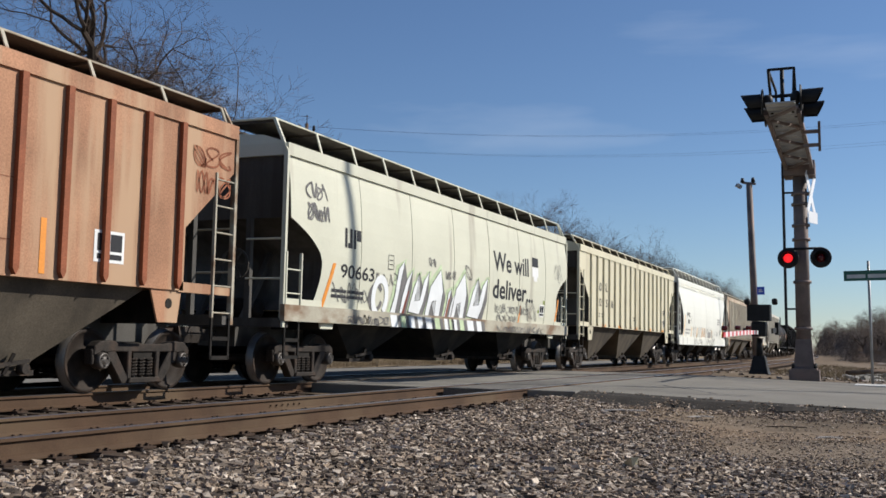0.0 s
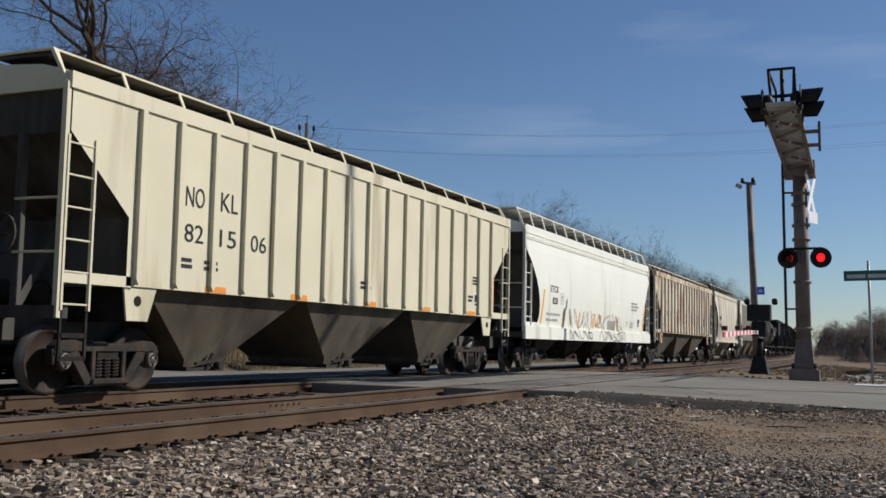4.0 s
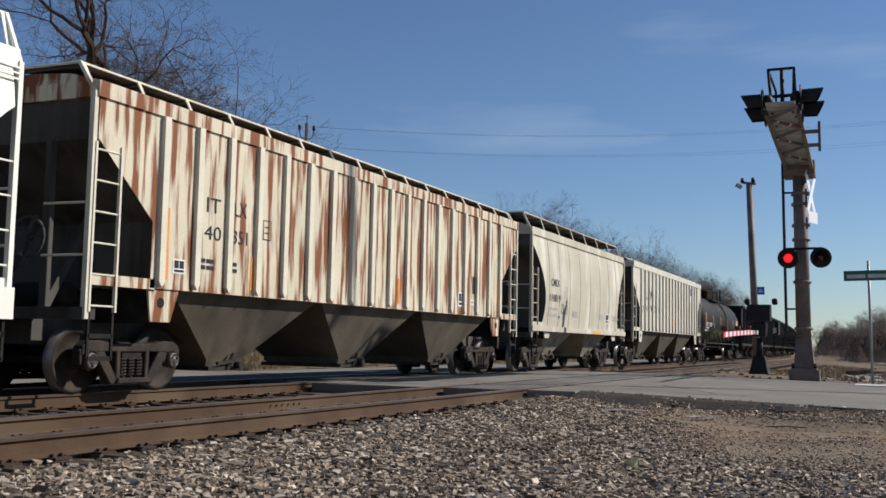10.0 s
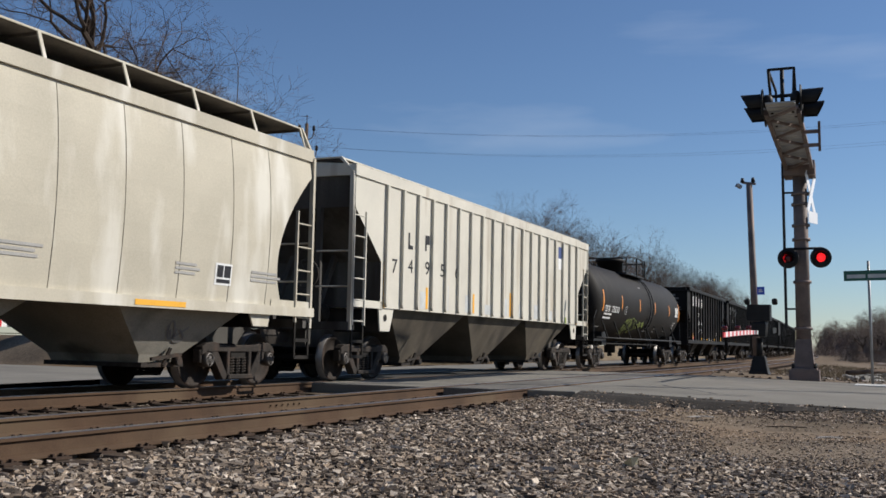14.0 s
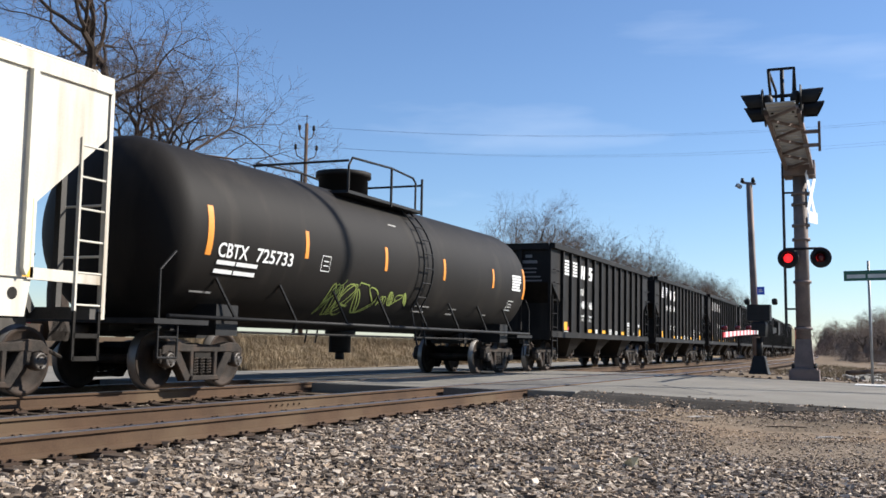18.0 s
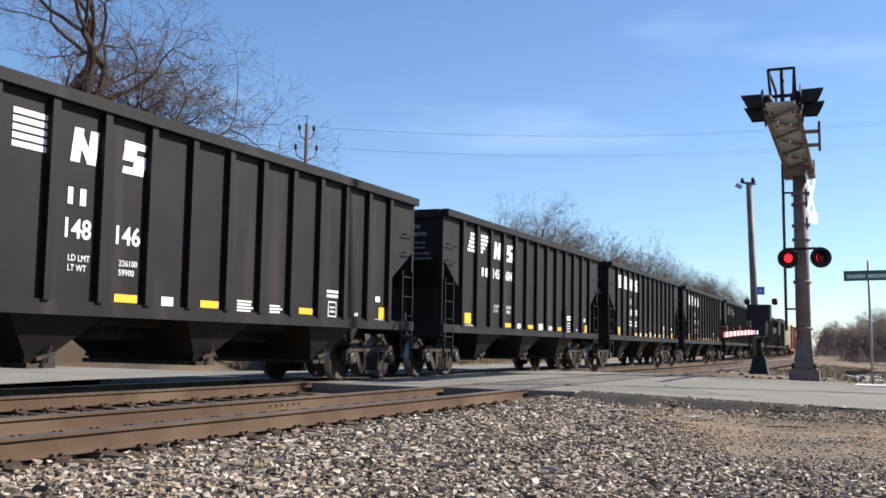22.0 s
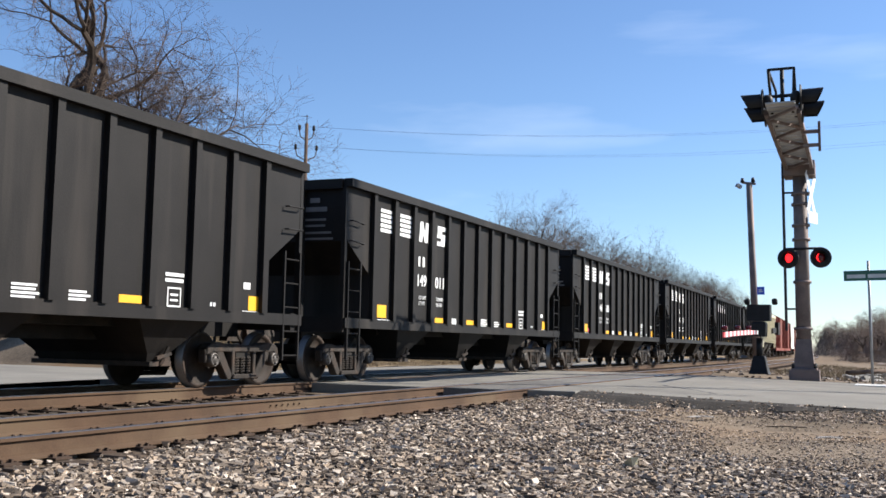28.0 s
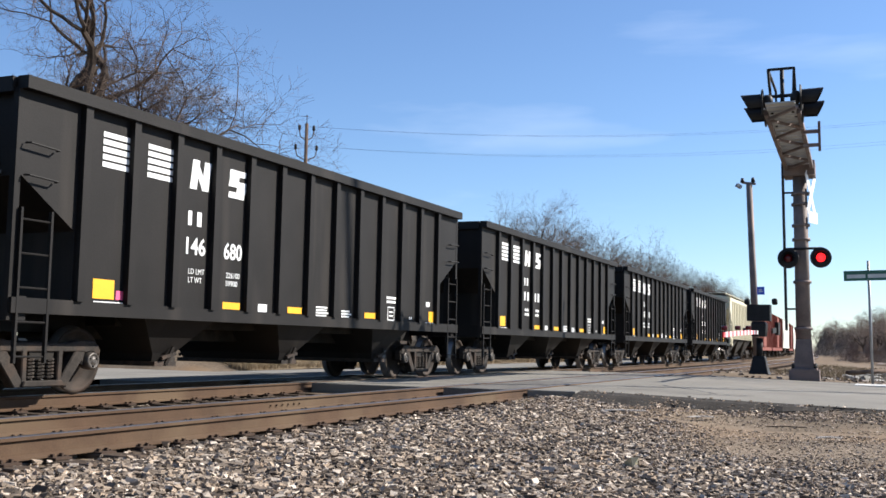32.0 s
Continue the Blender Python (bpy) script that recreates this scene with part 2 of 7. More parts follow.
# ---- mesh helpers ----


def obj(name, bm, mat_, parent=None, label=""):
    me = bpy.data.meshes.new(name)
    bm.to_mesh(me)
    bm.free()
    me.materials.append(mat_)
    ob = new(name, me)
    if parent:
        ob.parent = parent
    if label:
        ob["label"] = label
    return ob


def part(name, bm, mat_, parent, label=""):
    return obj(name, bm, mat_, parent, label)


def piece(name, mesh, parent, m):
    """One of many alike pieces: an object of its own on a shared mesh."""
    ob = new(name, mesh)
    ob.parent = parent
    ob.matrix_basis = m
    return ob


def mesh_of(bm, name, mat_):
    me = bpy.data.meshes.new(name)
    bm.to_mesh(me)
    bm.free()
    me.materials.append(mat_)
    return me


def thing(name, label, category, group="", kind="", m=None):
    ob = new(name)
    ob.empty_display_size = 0.2
    if m is not None:
        ob.matrix_basis = m
    return tagged(ob, label, category, group, kind)


def box(bm, x0, x1, y0, y1, z0, z1):
    v = [bm.verts.new(p) for p in ((x0, y0, z0), (x1, y0, z0), (x1, y1, z0), (x0, y1, z0), (x0, y0, z1), (x1, y0, z1), (x1, y1, z1), (x0, y1, z1))]
    for f in ((0, 3, 2, 1), (4, 5, 6, 7), (0, 1, 5, 4), (1, 2, 6, 5), (2, 3, 7, 6), (3, 0, 4, 7)):
        bm.faces.new([v[i] for i in f])
    return bm


def beam(bm, p, q, w, h, up=(0, 0, 1)):
    """A bar of width w (sideways) and height h from p to q."""
    p, q = Vector(p), Vector(q)
    d = (q - p).normalized()
    u = Vector(up)
    if abs(d.dot(u)) > 0.98:
        u = Vector((0, 1, 0)) if abs(d.y) < 0.9 else Vector((1, 0, 0))
    s = d.cross(u).normalized() * (w / 2)
    u = s.cross(d).normalized() * (h / 2)
    v = [bm.verts.new(e + a * s + c * u) for e in (p, q) for a, c in ((-1, -1), (1, -1), (1, 1), (-1, 1))]
    for f in ((3, 2, 1, 0), (4, 5, 6, 7), (0, 1, 5, 4), (1, 2, 6, 5), (2, 3, 7, 6), (3, 0, 4, 7)):
        bm.faces.new([v[i] for i in f])
    return bm


def tube(bm, pts, r, n=8, cap=True, r_end=None):
    """A round bar along pts; r may be a list."""
    pts = [Vector(p) for p in pts]
    rs = list(r) if isinstance(r, (list, tuple)) else [r + ((r_end if r_end is not None else r) - r) * i / max(1, len(pts) - 1) for i in range(len(pts))]
    rings, ref = [], None
    for i, p in enumerate(pts):
        d = (pts[min(i + 1, len(pts) - 1)] - pts[max(i - 1, 0)]).normalized()
        if ref is None:
            ref = d.orthogonal().normalized()
        a = (ref - d * ref.dot(d))
        a = a.normalized() if a.length > 1e-6 else d.orthogonal().normalized()
        ref = a
        b = d.cross(a)
        rings.append([bm.verts.new(p + (a * math.cos(2 * math.pi * k / n) + b * math.sin(2 * math.pi * k / n)) * rs[i]) for k in range(n)])
    for r0, r1 in zip(rings, rings[1:]):
        for k in range(n):
            f = bm.faces.new((r0[k], r0[(k + 1) % n], r1[(k + 1) % n], r1[k]))
            f.smooth = n >= 8
    if cap:
        bm.faces.new(rings[0][::-1])
        bm.faces.new(rings[-1])
    return bm


def turned(bm, prof, axis="y", n=24, at=(0, 0, 0)):
    """A turned body: prof is (radius, along) pairs, round the axis."""
    at = Vector(at)
    rings = []
    for r, a in prof:
        ring = []
        for k in range(n):
            c, s = math.cos(2 * math.pi * k / n) * r, math.sin(2 * math.pi * k / n) * r
            ring.append(bm.verts.new(at + Vector({"y": (c, a, s), "x": (a, c, s), "z": (c, s, a)}[axis])))
        rings.append(ring)
    for r0, r1 in zip(rings, rings[1:]):
        for k in range(n):
            f = bm.faces.new((r0[k], r0[(k + 1) % n], r1[(k + 1) % n], r1[k]))
            f.smooth = True
    bm.faces.new(rings[0][::-1])
    bm.faces.new(rings[-1])
    bmesh.ops.recalc_face_normals(bm, faces=bm.faces)
    return bm


def slab(bm, outline, y0, y1):
    """A plate with an outline in x and z, from y0 to y1."""
    a = [bm.verts.new((x, y0, z)) for x, z in outline]
    b = [bm.verts.new((x, y1, z)) for x, z in outline]
    bm.faces.new(a)
    bm.faces.new(b[::-1])
    for i in range(len(a)):
        j = (i + 1) % len(a)
        bm.faces.new((a[j], a[i], b[i], b[j]))
    bmesh.ops.recalc_face_normals(bm, faces=bm.faces)
    return bm


def loft(bm, rings, smooth=False):
    """A body through rings of (x0, x1, half width, z), closed above and below."""
    made = []
    for x0, x1, w, z in rings:
        made.append([bm.verts.new(p) for p in ((x0, -w, z), (x1, -w, z), (x1, w, z), (x0, w, z))])
    for r0, r1 in zip(made, made[1:]):
        for k in range(4):
            f = bm.faces.new((r0[k], r0[(k + 1) % 4], r1[(k + 1) % 4], r1[k]))
            f.smooth = smooth and k in (0, 2)
    bm.faces.new(made[0][::-1])
    bm.faces.new(made[-1])
    bmesh.ops.recalc_face_normals(bm, faces=bm.faces)
    return bm


NEW = bmesh.new
TEXTS = {}


def text_mesh(words, size, mat_, squeeze=1.0, bold=0.0):
    """Writing as a thin mesh, in x and z, facing -y, with its lower left corner at the origin."""
    key = (words, size, mat_.name, squeeze, bold)
    if key not in TEXTS:
        cu = bpy.data.curves.new("writing", "FONT")
        cu.body, cu.size, cu.extrude, cu.offset, cu.resolution_u = words, size, 0.0015, bold, 3
        tmp = new("writing", cu)
        bpy.context.view_layer.update()
        me = bpy.data.meshes.new_from_object(tmp.evaluated_get(bpy.context.evaluated_depsgraph_get()))
        bpy.data.objects.remove(tmp)
        me.transform(Matrix.Diagonal((squeeze, 1, 1, 1)))
        me.transform(Matrix.Rotation(radians(90), 4, "X"))
        me.materials.clear()
        me.materials.append(mat_)
        TEXTS[key] = me
    return TEXTS[key]


def writing(parent, words, x, y, z, size, mat_, squeeze=1.0, bold=0.0, tilt=0.0, turn=0.0):
    return piece("writing", text_mesh(words, size, mat_, squeeze, bold), parent, pose(x, y, z, tilt, 0, turn))


def bars(parent, x, y, z, width, rows, height, mat_, name="writing", tilt=0.0, seed=1, m=None):
    """Writing that cannot be read: rows of plain bars, the upper row at z. Returns the last bar."""
    rnd = random.Random(seed)
    if "hopper" in parent.name or "coal" in parent.name:
        z = raised(parent, z)
    for i in range(rows):
        xx, end = 0.0, width * rnd.uniform(0.75, 1.0)
        many = 1 if height < 0.06 else 2
        gap = height * 0.6
        for k in range(many):
            w = (end - gap * (many - 1)) * (1.0 if many == 1 else (0.45, 0.55)[k])
            zz = -i * height * 1.7
            ob = part(name, box(NEW(), xx, xx + w, -0.002, 0.0, zz, zz + height), mat_, parent)
            ob.matrix_basis = pose(x * KX, flat_y(parent, z + zz) - 0.002 if parent.name in HALF and not tilt else y, z, tilt)
            if m is not None:
                ob.matrix_basis = m
            xx += w + gap
    return ob
# ---- the railway ----
TRAIN_Y, NEAR_Y = 11.32, 7.12         # centre lines of the two tracks
BEND_FROM, BEND_R = 25.0, 2100.0      # beyond, both tracks bend away


def along(s, y0):
    """The pose on a track at s metres along it."""
    if s <= BEND_FROM:
        return pose(s, y0, 0)
    a = (s - BEND_FROM) / BEND_R
    return pose(BEND_FROM + BEND_R * math.sin(a), y0 + BEND_R * (1 - math.cos(a)), 0, 0, 0, math.degrees(a))


# How far the train has come at t seconds; it is at 0 at 24 s.
def gone(t):
    if t > 24:
        return 5.945 * (t - 24.0)
    return 5.965 * (t - 24.0) if t > 10 else 5.965 * (10 - 24.0) + 5.91 * (t - 10)


def bend(x):
    """How far the tracks have bent aside at x."""
    return max(0.0, x - BEND_FROM) ** 2 / (2 * BEND_R)


ROAD0, ROAD1 = 18.8, 33.0             # the road's edges along the railway


def ground_height(x, y):
    """The lie of the land."""
    if y < 5.6:
        k = max(0.0, min(1.0, (5.6 - y) / 4.5))
        z = -0.24 - 0.22 * k * k * (3 - 2 * k)
        if x > ROAD1:
            z += 0.30 * min(1.0, (x - ROAD1) / 2.0) * max(0.0, min(1.0, (56.0 - x) / 20.0))
    elif y < 13.2:
        z = -0.24
    elif y < 22.3:
        z = -0.24 - 0.16 * min(1.0, (y - 13.2) / 4.0)
    else:
        k = min(1.0, (y - 22.3) / 3.5)
        z = -0.40 + 1.2 * k * k * (3 - 2 * k)
    r0, r1 = (ROAD0, ROAD1) if y < 13.6 else (16.0, 31.0)
    if r0 - 2.0 < x < r1 + 2.0:
        k = max(0.0, min(1.0, (min(x - r0, r1 - x) + 2.0) / 2.0))
        z = z * (1 - k) + (road_height(y) - (0.12 if y > 3.0 else 0.12 - 0.08 * min(1.0, (3.0 - y) / 2.0))) * k
    return z


def road_height(y):
    if y < 5.6:
        return -0.02 - 0.026 * (5.6 - y) - (0.02 * (-1.0 - y) if y < -1.0 else 0.0)
    return -0.012 if y < 14.0 else -0.012 - 0.07 * min(5.0, y - 14.0)


def sheet(name, xs, ys, height, mat_, label, thick=0.0):
    verts = [(x, y, height(x, y)) for y in ys for x in xs]
    n = len(xs)
    faces = [(j * n + i, j * n + i + 1, (j + 1) * n + i + 1, (j + 1) * n + i) for j in range(len(ys) - 1) for i in range(n - 1)]
    me = bpy.data.meshes.new(name)
    me.from_pydata(verts, [], faces)
    me.materials.append(mat_)
    me.polygons.foreach_set("use_smooth", [True] * len(faces))
    ob = new(name, me)
    return tagged(ob, label, name.replace("_", " "), kind="structure")


def spaced(a, b, step):
    n = max(1, round((b - a) / step))
    return [a + (b - a) * i / n for i in range(n + 1)]


xs = [-1500, -400, -100] + spaced(-40, 60, 0.5) + spaced(62, 160, 7) + [250, 500, 1200, 3000]
ys = [-1500, -400, -100, -40, -20] + spaced(-12, 30, 0.5) + [36, 60, 150, 500, 1500, 3000]
ground = sheet("ground", xs, ys, lambda x, y: ground_height(x, y) + (0.03 * noise.noise(Vector((x * 0.7, y * 0.7, 0))) if -30 < x < 150 and -12 < y < 5.4 else 0), M_GROUND,
               "bare brown earth and scattered gravel beside the railway")

road = sheet("road", spaced(ROAD0, ROAD1, 1.0), [-60, -30] + spaced(-14, 5.4, 0.6), lambda x, y: road_height(y), M_ASPHALT, "worn grey asphalt road over the level crossing")
road2 = sheet("road", spaced(16.0, 31.0, 1.0), spaced(14.0, 130, 1.5), lambda x, y: road_height(y), M_ASPHALT, "worn grey asphalt road beyond the railway")
lane = sheet("road", spaced(30.8, 140, 2.0), spaced(18.0, 22.2, 1.0), lambda x, y: -0.356 + 0.012 * math.sin(math.pi * (y - 18.0) / 4.2), M_ASPHALT, "narrow asphalt lane along the railway")


def rail_run(parent, y0, offset, s0, s1):
    """One rail with its head, web and foot, along the track."""
    prof = [(-0.075, -0.186), (-0.075, -0.172), (-0.012, -0.150), (-0.010, -0.045), (-0.037, -0.034), (-0.037, -0.006), (-0.028, 0.0),
            (0.028, 0.0), (0.037, -0.006), (0.037, -0.034), (0.010, -0.045), (0.012, -0.150), (0.075, -0.172), (0.075, -0.186)]
    ss = spaced(s0, BEND_FROM, 12.0) + [BEND_FROM + 5.0 * (i + 1) for i in range(int((s1 - BEND_FROM) / 5))]
    bm = NEW()
    rings = []
    for s in ss:
        m = along(s, y0)
        rings.append([bm.verts.new(m @ Vector((0, offset + y, z))) for y, z in prof])
    n = len(prof)
    for r0, r1 in zip(rings, rings[1:]):
        for k in range(n):
            f = bm.faces.new((r0[k], r1[k], r1[(k + 1) % n], r0[(k + 1) % n]))
            f.material_index = 1 if k in (5, 6, 7) else 0
    bm.faces.new(rings[0])
    bm.faces.new(rings[-1][::-1])
    bmesh.ops.recalc_face_normals(bm, faces=bm.faces)
    ob = part("rail", bm, M_RAIL, parent, "rusty steel rail with a worn head")
    ob.data.materials.append(M_RAILTOP)
    return ob


tracks = []
for name, y0 in (("track_near", NEAR_Y), ("track_far", TRAIN_Y)):
    tr = thing("railway_track", "railway track of rusty rails on wooden ties", "railway track", "railway tracks", "structure")
    for off in (-0.755, 0.755):
        rail_run(tr, y0, off, -40.0, 420.0)
    tracks.append((tr, y0))

# ---- rolling stock ----
KX = 0.984                             # length of the cars against their drawing
WHEEL_R, AXLE = 0.457, 0.889          # wheel radius, half the axle spacing of a truck


def wheelset_mesh():
    bm = NEW()
    for s in (-1, 1):
        prof = [(0.09, 0.69), (0.09, 0.66), (0.20, 0.70), (0.37, 0.705), (0.385, 0.68), (0.482, 0.68), (0.482, 0.705), (0.459, 0.715), (0.455, 0.815), (0.40, 0.815), (0.385, 0.785), (0.22, 0.76), (0.13, 0.80), (0.09, 0.80)]
        turned(bm, [(r, s * a) for r, a in prof], "y", 36)
    tube(bm, [(0, -1.02, 0), (0, 1.02, 0)], 0.075, 12)
    for f in bm.faces:
        c = f.calc_center_median()
        r = math.hypot(c.x, c.z)
        f.material_index = 1 if r > 0.453 else 0
    me = mesh_of(bm, "wheelset", M_WHEEL)
    me.materials.append(M_TREAD)
    return me


def side_frame_mesh():
    """A cast truck side frame in the plane y = 0."""
    bm = NEW()
    top = [(-1.06, 0.53), (-1.04, 0.66), (-0.93, 0.73), (-0.70, 0.745), (-0.45, 0.70), (0.45, 0.70), (0.70, 0.745), (0.93, 0.73), (1.04, 0.66), (1.06, 0.53),
           (0.98, 0.55), (0.90, 0.585), (0.78, 0.57), (0.66, 0.585), (0.40, 0.58), (-0.40, 0.58), (-0.66, 0.585), (-0.78, 0.57), (-0.90, 0.585), (-0.98, 0.55)]
    slab(bm, top, -0.09, 0.09)
    for s in (-1, 1):
        slab(bm, [(s * 0.64, 0.66), (s * 0.80, 0.66), (s * 0.77, 0.52), (s * 0.45, 0.12), (s * 0.30, 0.12), (s * 0.33, 0.22)], -0.08, 0.08)
        slab(bm, [(s * 0.27, 0.66), (s * 0.36, 0.66), (s * 0.35, 0.18), (s * 0.26, 0.18)], -0.09, 0.09)
        slab(bm, [(s * 1.02, 0.62), (s * 1.09, 0.62), (s * 1.07, 0.40), (s * 1.02, 0.40)], -0.07, 0.07)
        slab(bm, [(s * 0.70, 0.60), (s * 0.77, 0.60), (s * 0.77, 0.40), (s * 0.72, 0.40)], -0.07, 0.07)
    slab(bm, [(-0.36, 0.13), (0.36, 0.13), (0.33, 0.21), (-0.33, 0.21)], -0.13, 0.13)
    bmesh.ops.bevel(bm, geom=list(bm.edges), offset=0.014, segments=1, affect="EDGES")
    return mesh_of(bm, "side_frame", M_TRUCK)


def spring_mesh():
    bm = NEW()
    for x in (-0.17, 0.0, 0.17):
        pts = []
        for i in range(49):
            a = 2 * math.pi * i / 8
            pts.append((x + 0.065 * math.cos(a), 0.065 * math.sin(a), 0.22 + 0.27 * i / 48))
        tube(bm, pts, 0.017, 5)
    return mesh_of(bm, "spring", M_TRUCK)


def cap_mesh():
    bm = NEW()
    turned(bm, [(0.115, 0.10), (0.125, 0.0), (0.118, -0.05), (0.095, -0.075), (0.085, -0.06), (0.05, -0.06), (0.03, -0.08)], "y", 18)
    for k in range(3):
        a = 2 * math.pi * k / 3 + 0.5
        turned(bm, [(0.016, -0.04), (0.016, -0.092)], "y", 6, (0.07 * math.cos(a), 0, 0.07 * math.sin(a)))
    return mesh_of(bm, "bearing_cap", M_CAP)


MESH = {"wheelset": wheelset_mesh(), "side_frame": side_frame_mesh(), "spring": spring_mesh(), "cap": cap_mesh()}
WHEELS = []                            # every wheelset, with its place on its truck


def bolster_mesh():
    bm = NEW()
    loft(bm, [(-0.2, 0.2, 1.05, 0.48), (-0.22, 0.22, 1.05, 0.62), (-0.2, 0.2, 0.8, 0.72)])
    box(bm, -0.72, 0.72, -0.3, 0.3, 0.42, 0.5)
    for s in (-1, 1):                  # brake beams and rigging
        beam(bm, (s * 0.42, -0.85, 0.36), (s * 0.42, 0.85, 0.36), 0.07, 0.09)
        beam(bm, (s * 0.42, -0.70, 0.36), (s * 0.34, 0.0, 0.42), 0.05, 0.05)
    return mesh_of(bm, "truck", M_UNDER)


MESH["truck"] = bolster_mesh()


def add_truck(car, x):
    tr = piece("truck", MESH["truck"], car, pose(x, 0, 0))
    for s in (-1, 1):
        piece("side_frame", MESH["side_frame"], tr, pose(0, s * 0.99, 0))
        piece("spring", MESH["spring"], tr, pose(0, s * 1.0, 0))
        for e in (-1, 1):
            piece("bearing_cap", MESH["cap"], tr, pose(e * AXLE, s * 1.06, WHEEL_R, 0, 0, 0 if s < 0 else 180))
    for e in (-1, 1):
        WHEELS.append((piece("wheelset", MESH["wheelset"], tr, pose(e * AXLE, 0, WHEEL_R)), e * AXLE))
    return tr


def coupler_mesh():
    bm = NEW()
    beam(bm, (0, 0, 0), (0.62, 0, 0), 0.16, 0.2)
    loft(bm, [(0.5, 0.82, 0.16, -0.14), (0.5, 0.88, 0.19, 0.0), (0.5, 0.82, 0.16, 0.14)])
    tube(bm, [(0.1, -0.25, 0.0), (0.35, -0.28, -0.25), (0.75, -0.2, -0.38)], 0.03, 6)
    return mesh_of(bm, "coupler", M_TRUCK)


MESH["coupler"] = coupler_mesh()


def ladder(car, x, y, z0, z1, mat_, width=0.46, step=0.36, name="ladder", depth=0.05):
    """A ladder in the x-z plane, with two stiles, rungs and stand-offs."""
    bm = NEW()
    for s in (-1, 1):
        beam(bm, (x + s * width / 2, y, z0), (x + s * width / 2, y, z1), 0.036, depth)
    lad = part(name, bm, mat_, car)
    key = ("rung", mat_.name, width)
    if key not in MESH:
        rb = NEW()
        tube(rb, [(-width / 2, 0, 0), (width / 2, 0, 0)], 0.014, 6)
        MESH[key] = mesh_of(rb, "rung", mat_)
    n = int((z1 - z0 - 0.1) / step)
    for i in range(n + 1):
        piece("rung", MESH[key], lad, pose(x, y, z0 + 0.08 + i * step))
    return lad


def roof_walk(car, x0, x1, z_low, z, mat_, deck_mat, posts, inner=0.10, outer=1.22):
    """The grated walk along each roof edge, carried on flat posts and cross bearers, with a thin outer lip."""
    for s in (-1, 1):
        bm = NEW()
        beam(bm, (x0, s * outer, z), (x1, s * outer, z), 0.02, 0.026)
        part("walk_lip", bm, mat_, car)
        part("running_board", box(NEW(), x0, x1, min(s * inner, s * (outer - 0.012)), max(s * inner, s * (outer - 0.012)), z - 0.022, z + 0.012), deck_mat, car, "dark steel grating")
        key = ("walk_post", mat_.name, round(z - z_low, 2), outer)
        if key not in MESH:
            pb = NEW()
            beam(pb, (0, -0.15, 0), (0, 0, z - z_low), 0.06, 0.02, (0, 1, 0))
            MESH[key] = mesh_of(pb, "walk_post", mat_)
            pb = NEW()
            box(pb, -0.02, 0.02, 0.0, outer - inner, -0.065, -0.022)
            MESH[key + (1,)] = mesh_of(pb, "walk_bearer", deck_mat)
        for i in range(posts):
            x = x0 + 0.05 + (x1 - x0 - 0.1) * i / (posts - 1)
            piece("walk_post", MESH[key], car, pose(x, s * outer, z_low, 0, 0, 0 if s < 0 else 180))
            piece("walk_bearer", MESH[key + (1,)], car, pose(x, s * outer, z, 0, 0, 0 if s < 0 else 180))
    for xe in (x0, x1):
        bm = NEW()
        tube(bm, [(xe, -outer, z), (xe, outer, z)], 0.022, 6)
        part("walk_end", bm, mat_, car)


def bays(car, centres, zs, width, mat_, top=2.6, low=0.34, half=1.25, tip=0.45, deep=0.85):
    """The hopper bays under the sill, with their outlet gates."""
    for c in centres:
        bm = NEW()
        loft(bm, [(c - tip, c + tip, deep, low), (c - tip - 0.05, c + tip + 0.05, deep + 0.05, low + 0.12), (c - top / 2, c + top / 2, half, zs)])
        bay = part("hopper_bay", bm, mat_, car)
        gb = NEW()
        box(gb, c - tip - 0.05, c + tip + 0.05, -deep - 0.1, deep + 0.1, low - 0.07, low)
        for s in (-1, 1):
            turned(gb, [(0.07, -0.06), (0.07, 0.06)], "y", 8, (c + 0.25, s * 1.02, low + 0.02))
            beam(gb, (c - tip * 0.7, s * (deep + 0.13), low + 0.05), (c + tip * 0.8, s * (deep + 0.15), low + 0.12), 0.05, 0.05)
            beam(gb, (c, s * (deep + 0.1), low - 0.05), (c + 0.1, s * (deep + 0.16), low + 0.22), 0.06, 0.04)
        part("outlet_gate", gb, M_TRUCK, bay)


HALF = {}                               # half width of each car's side at a height


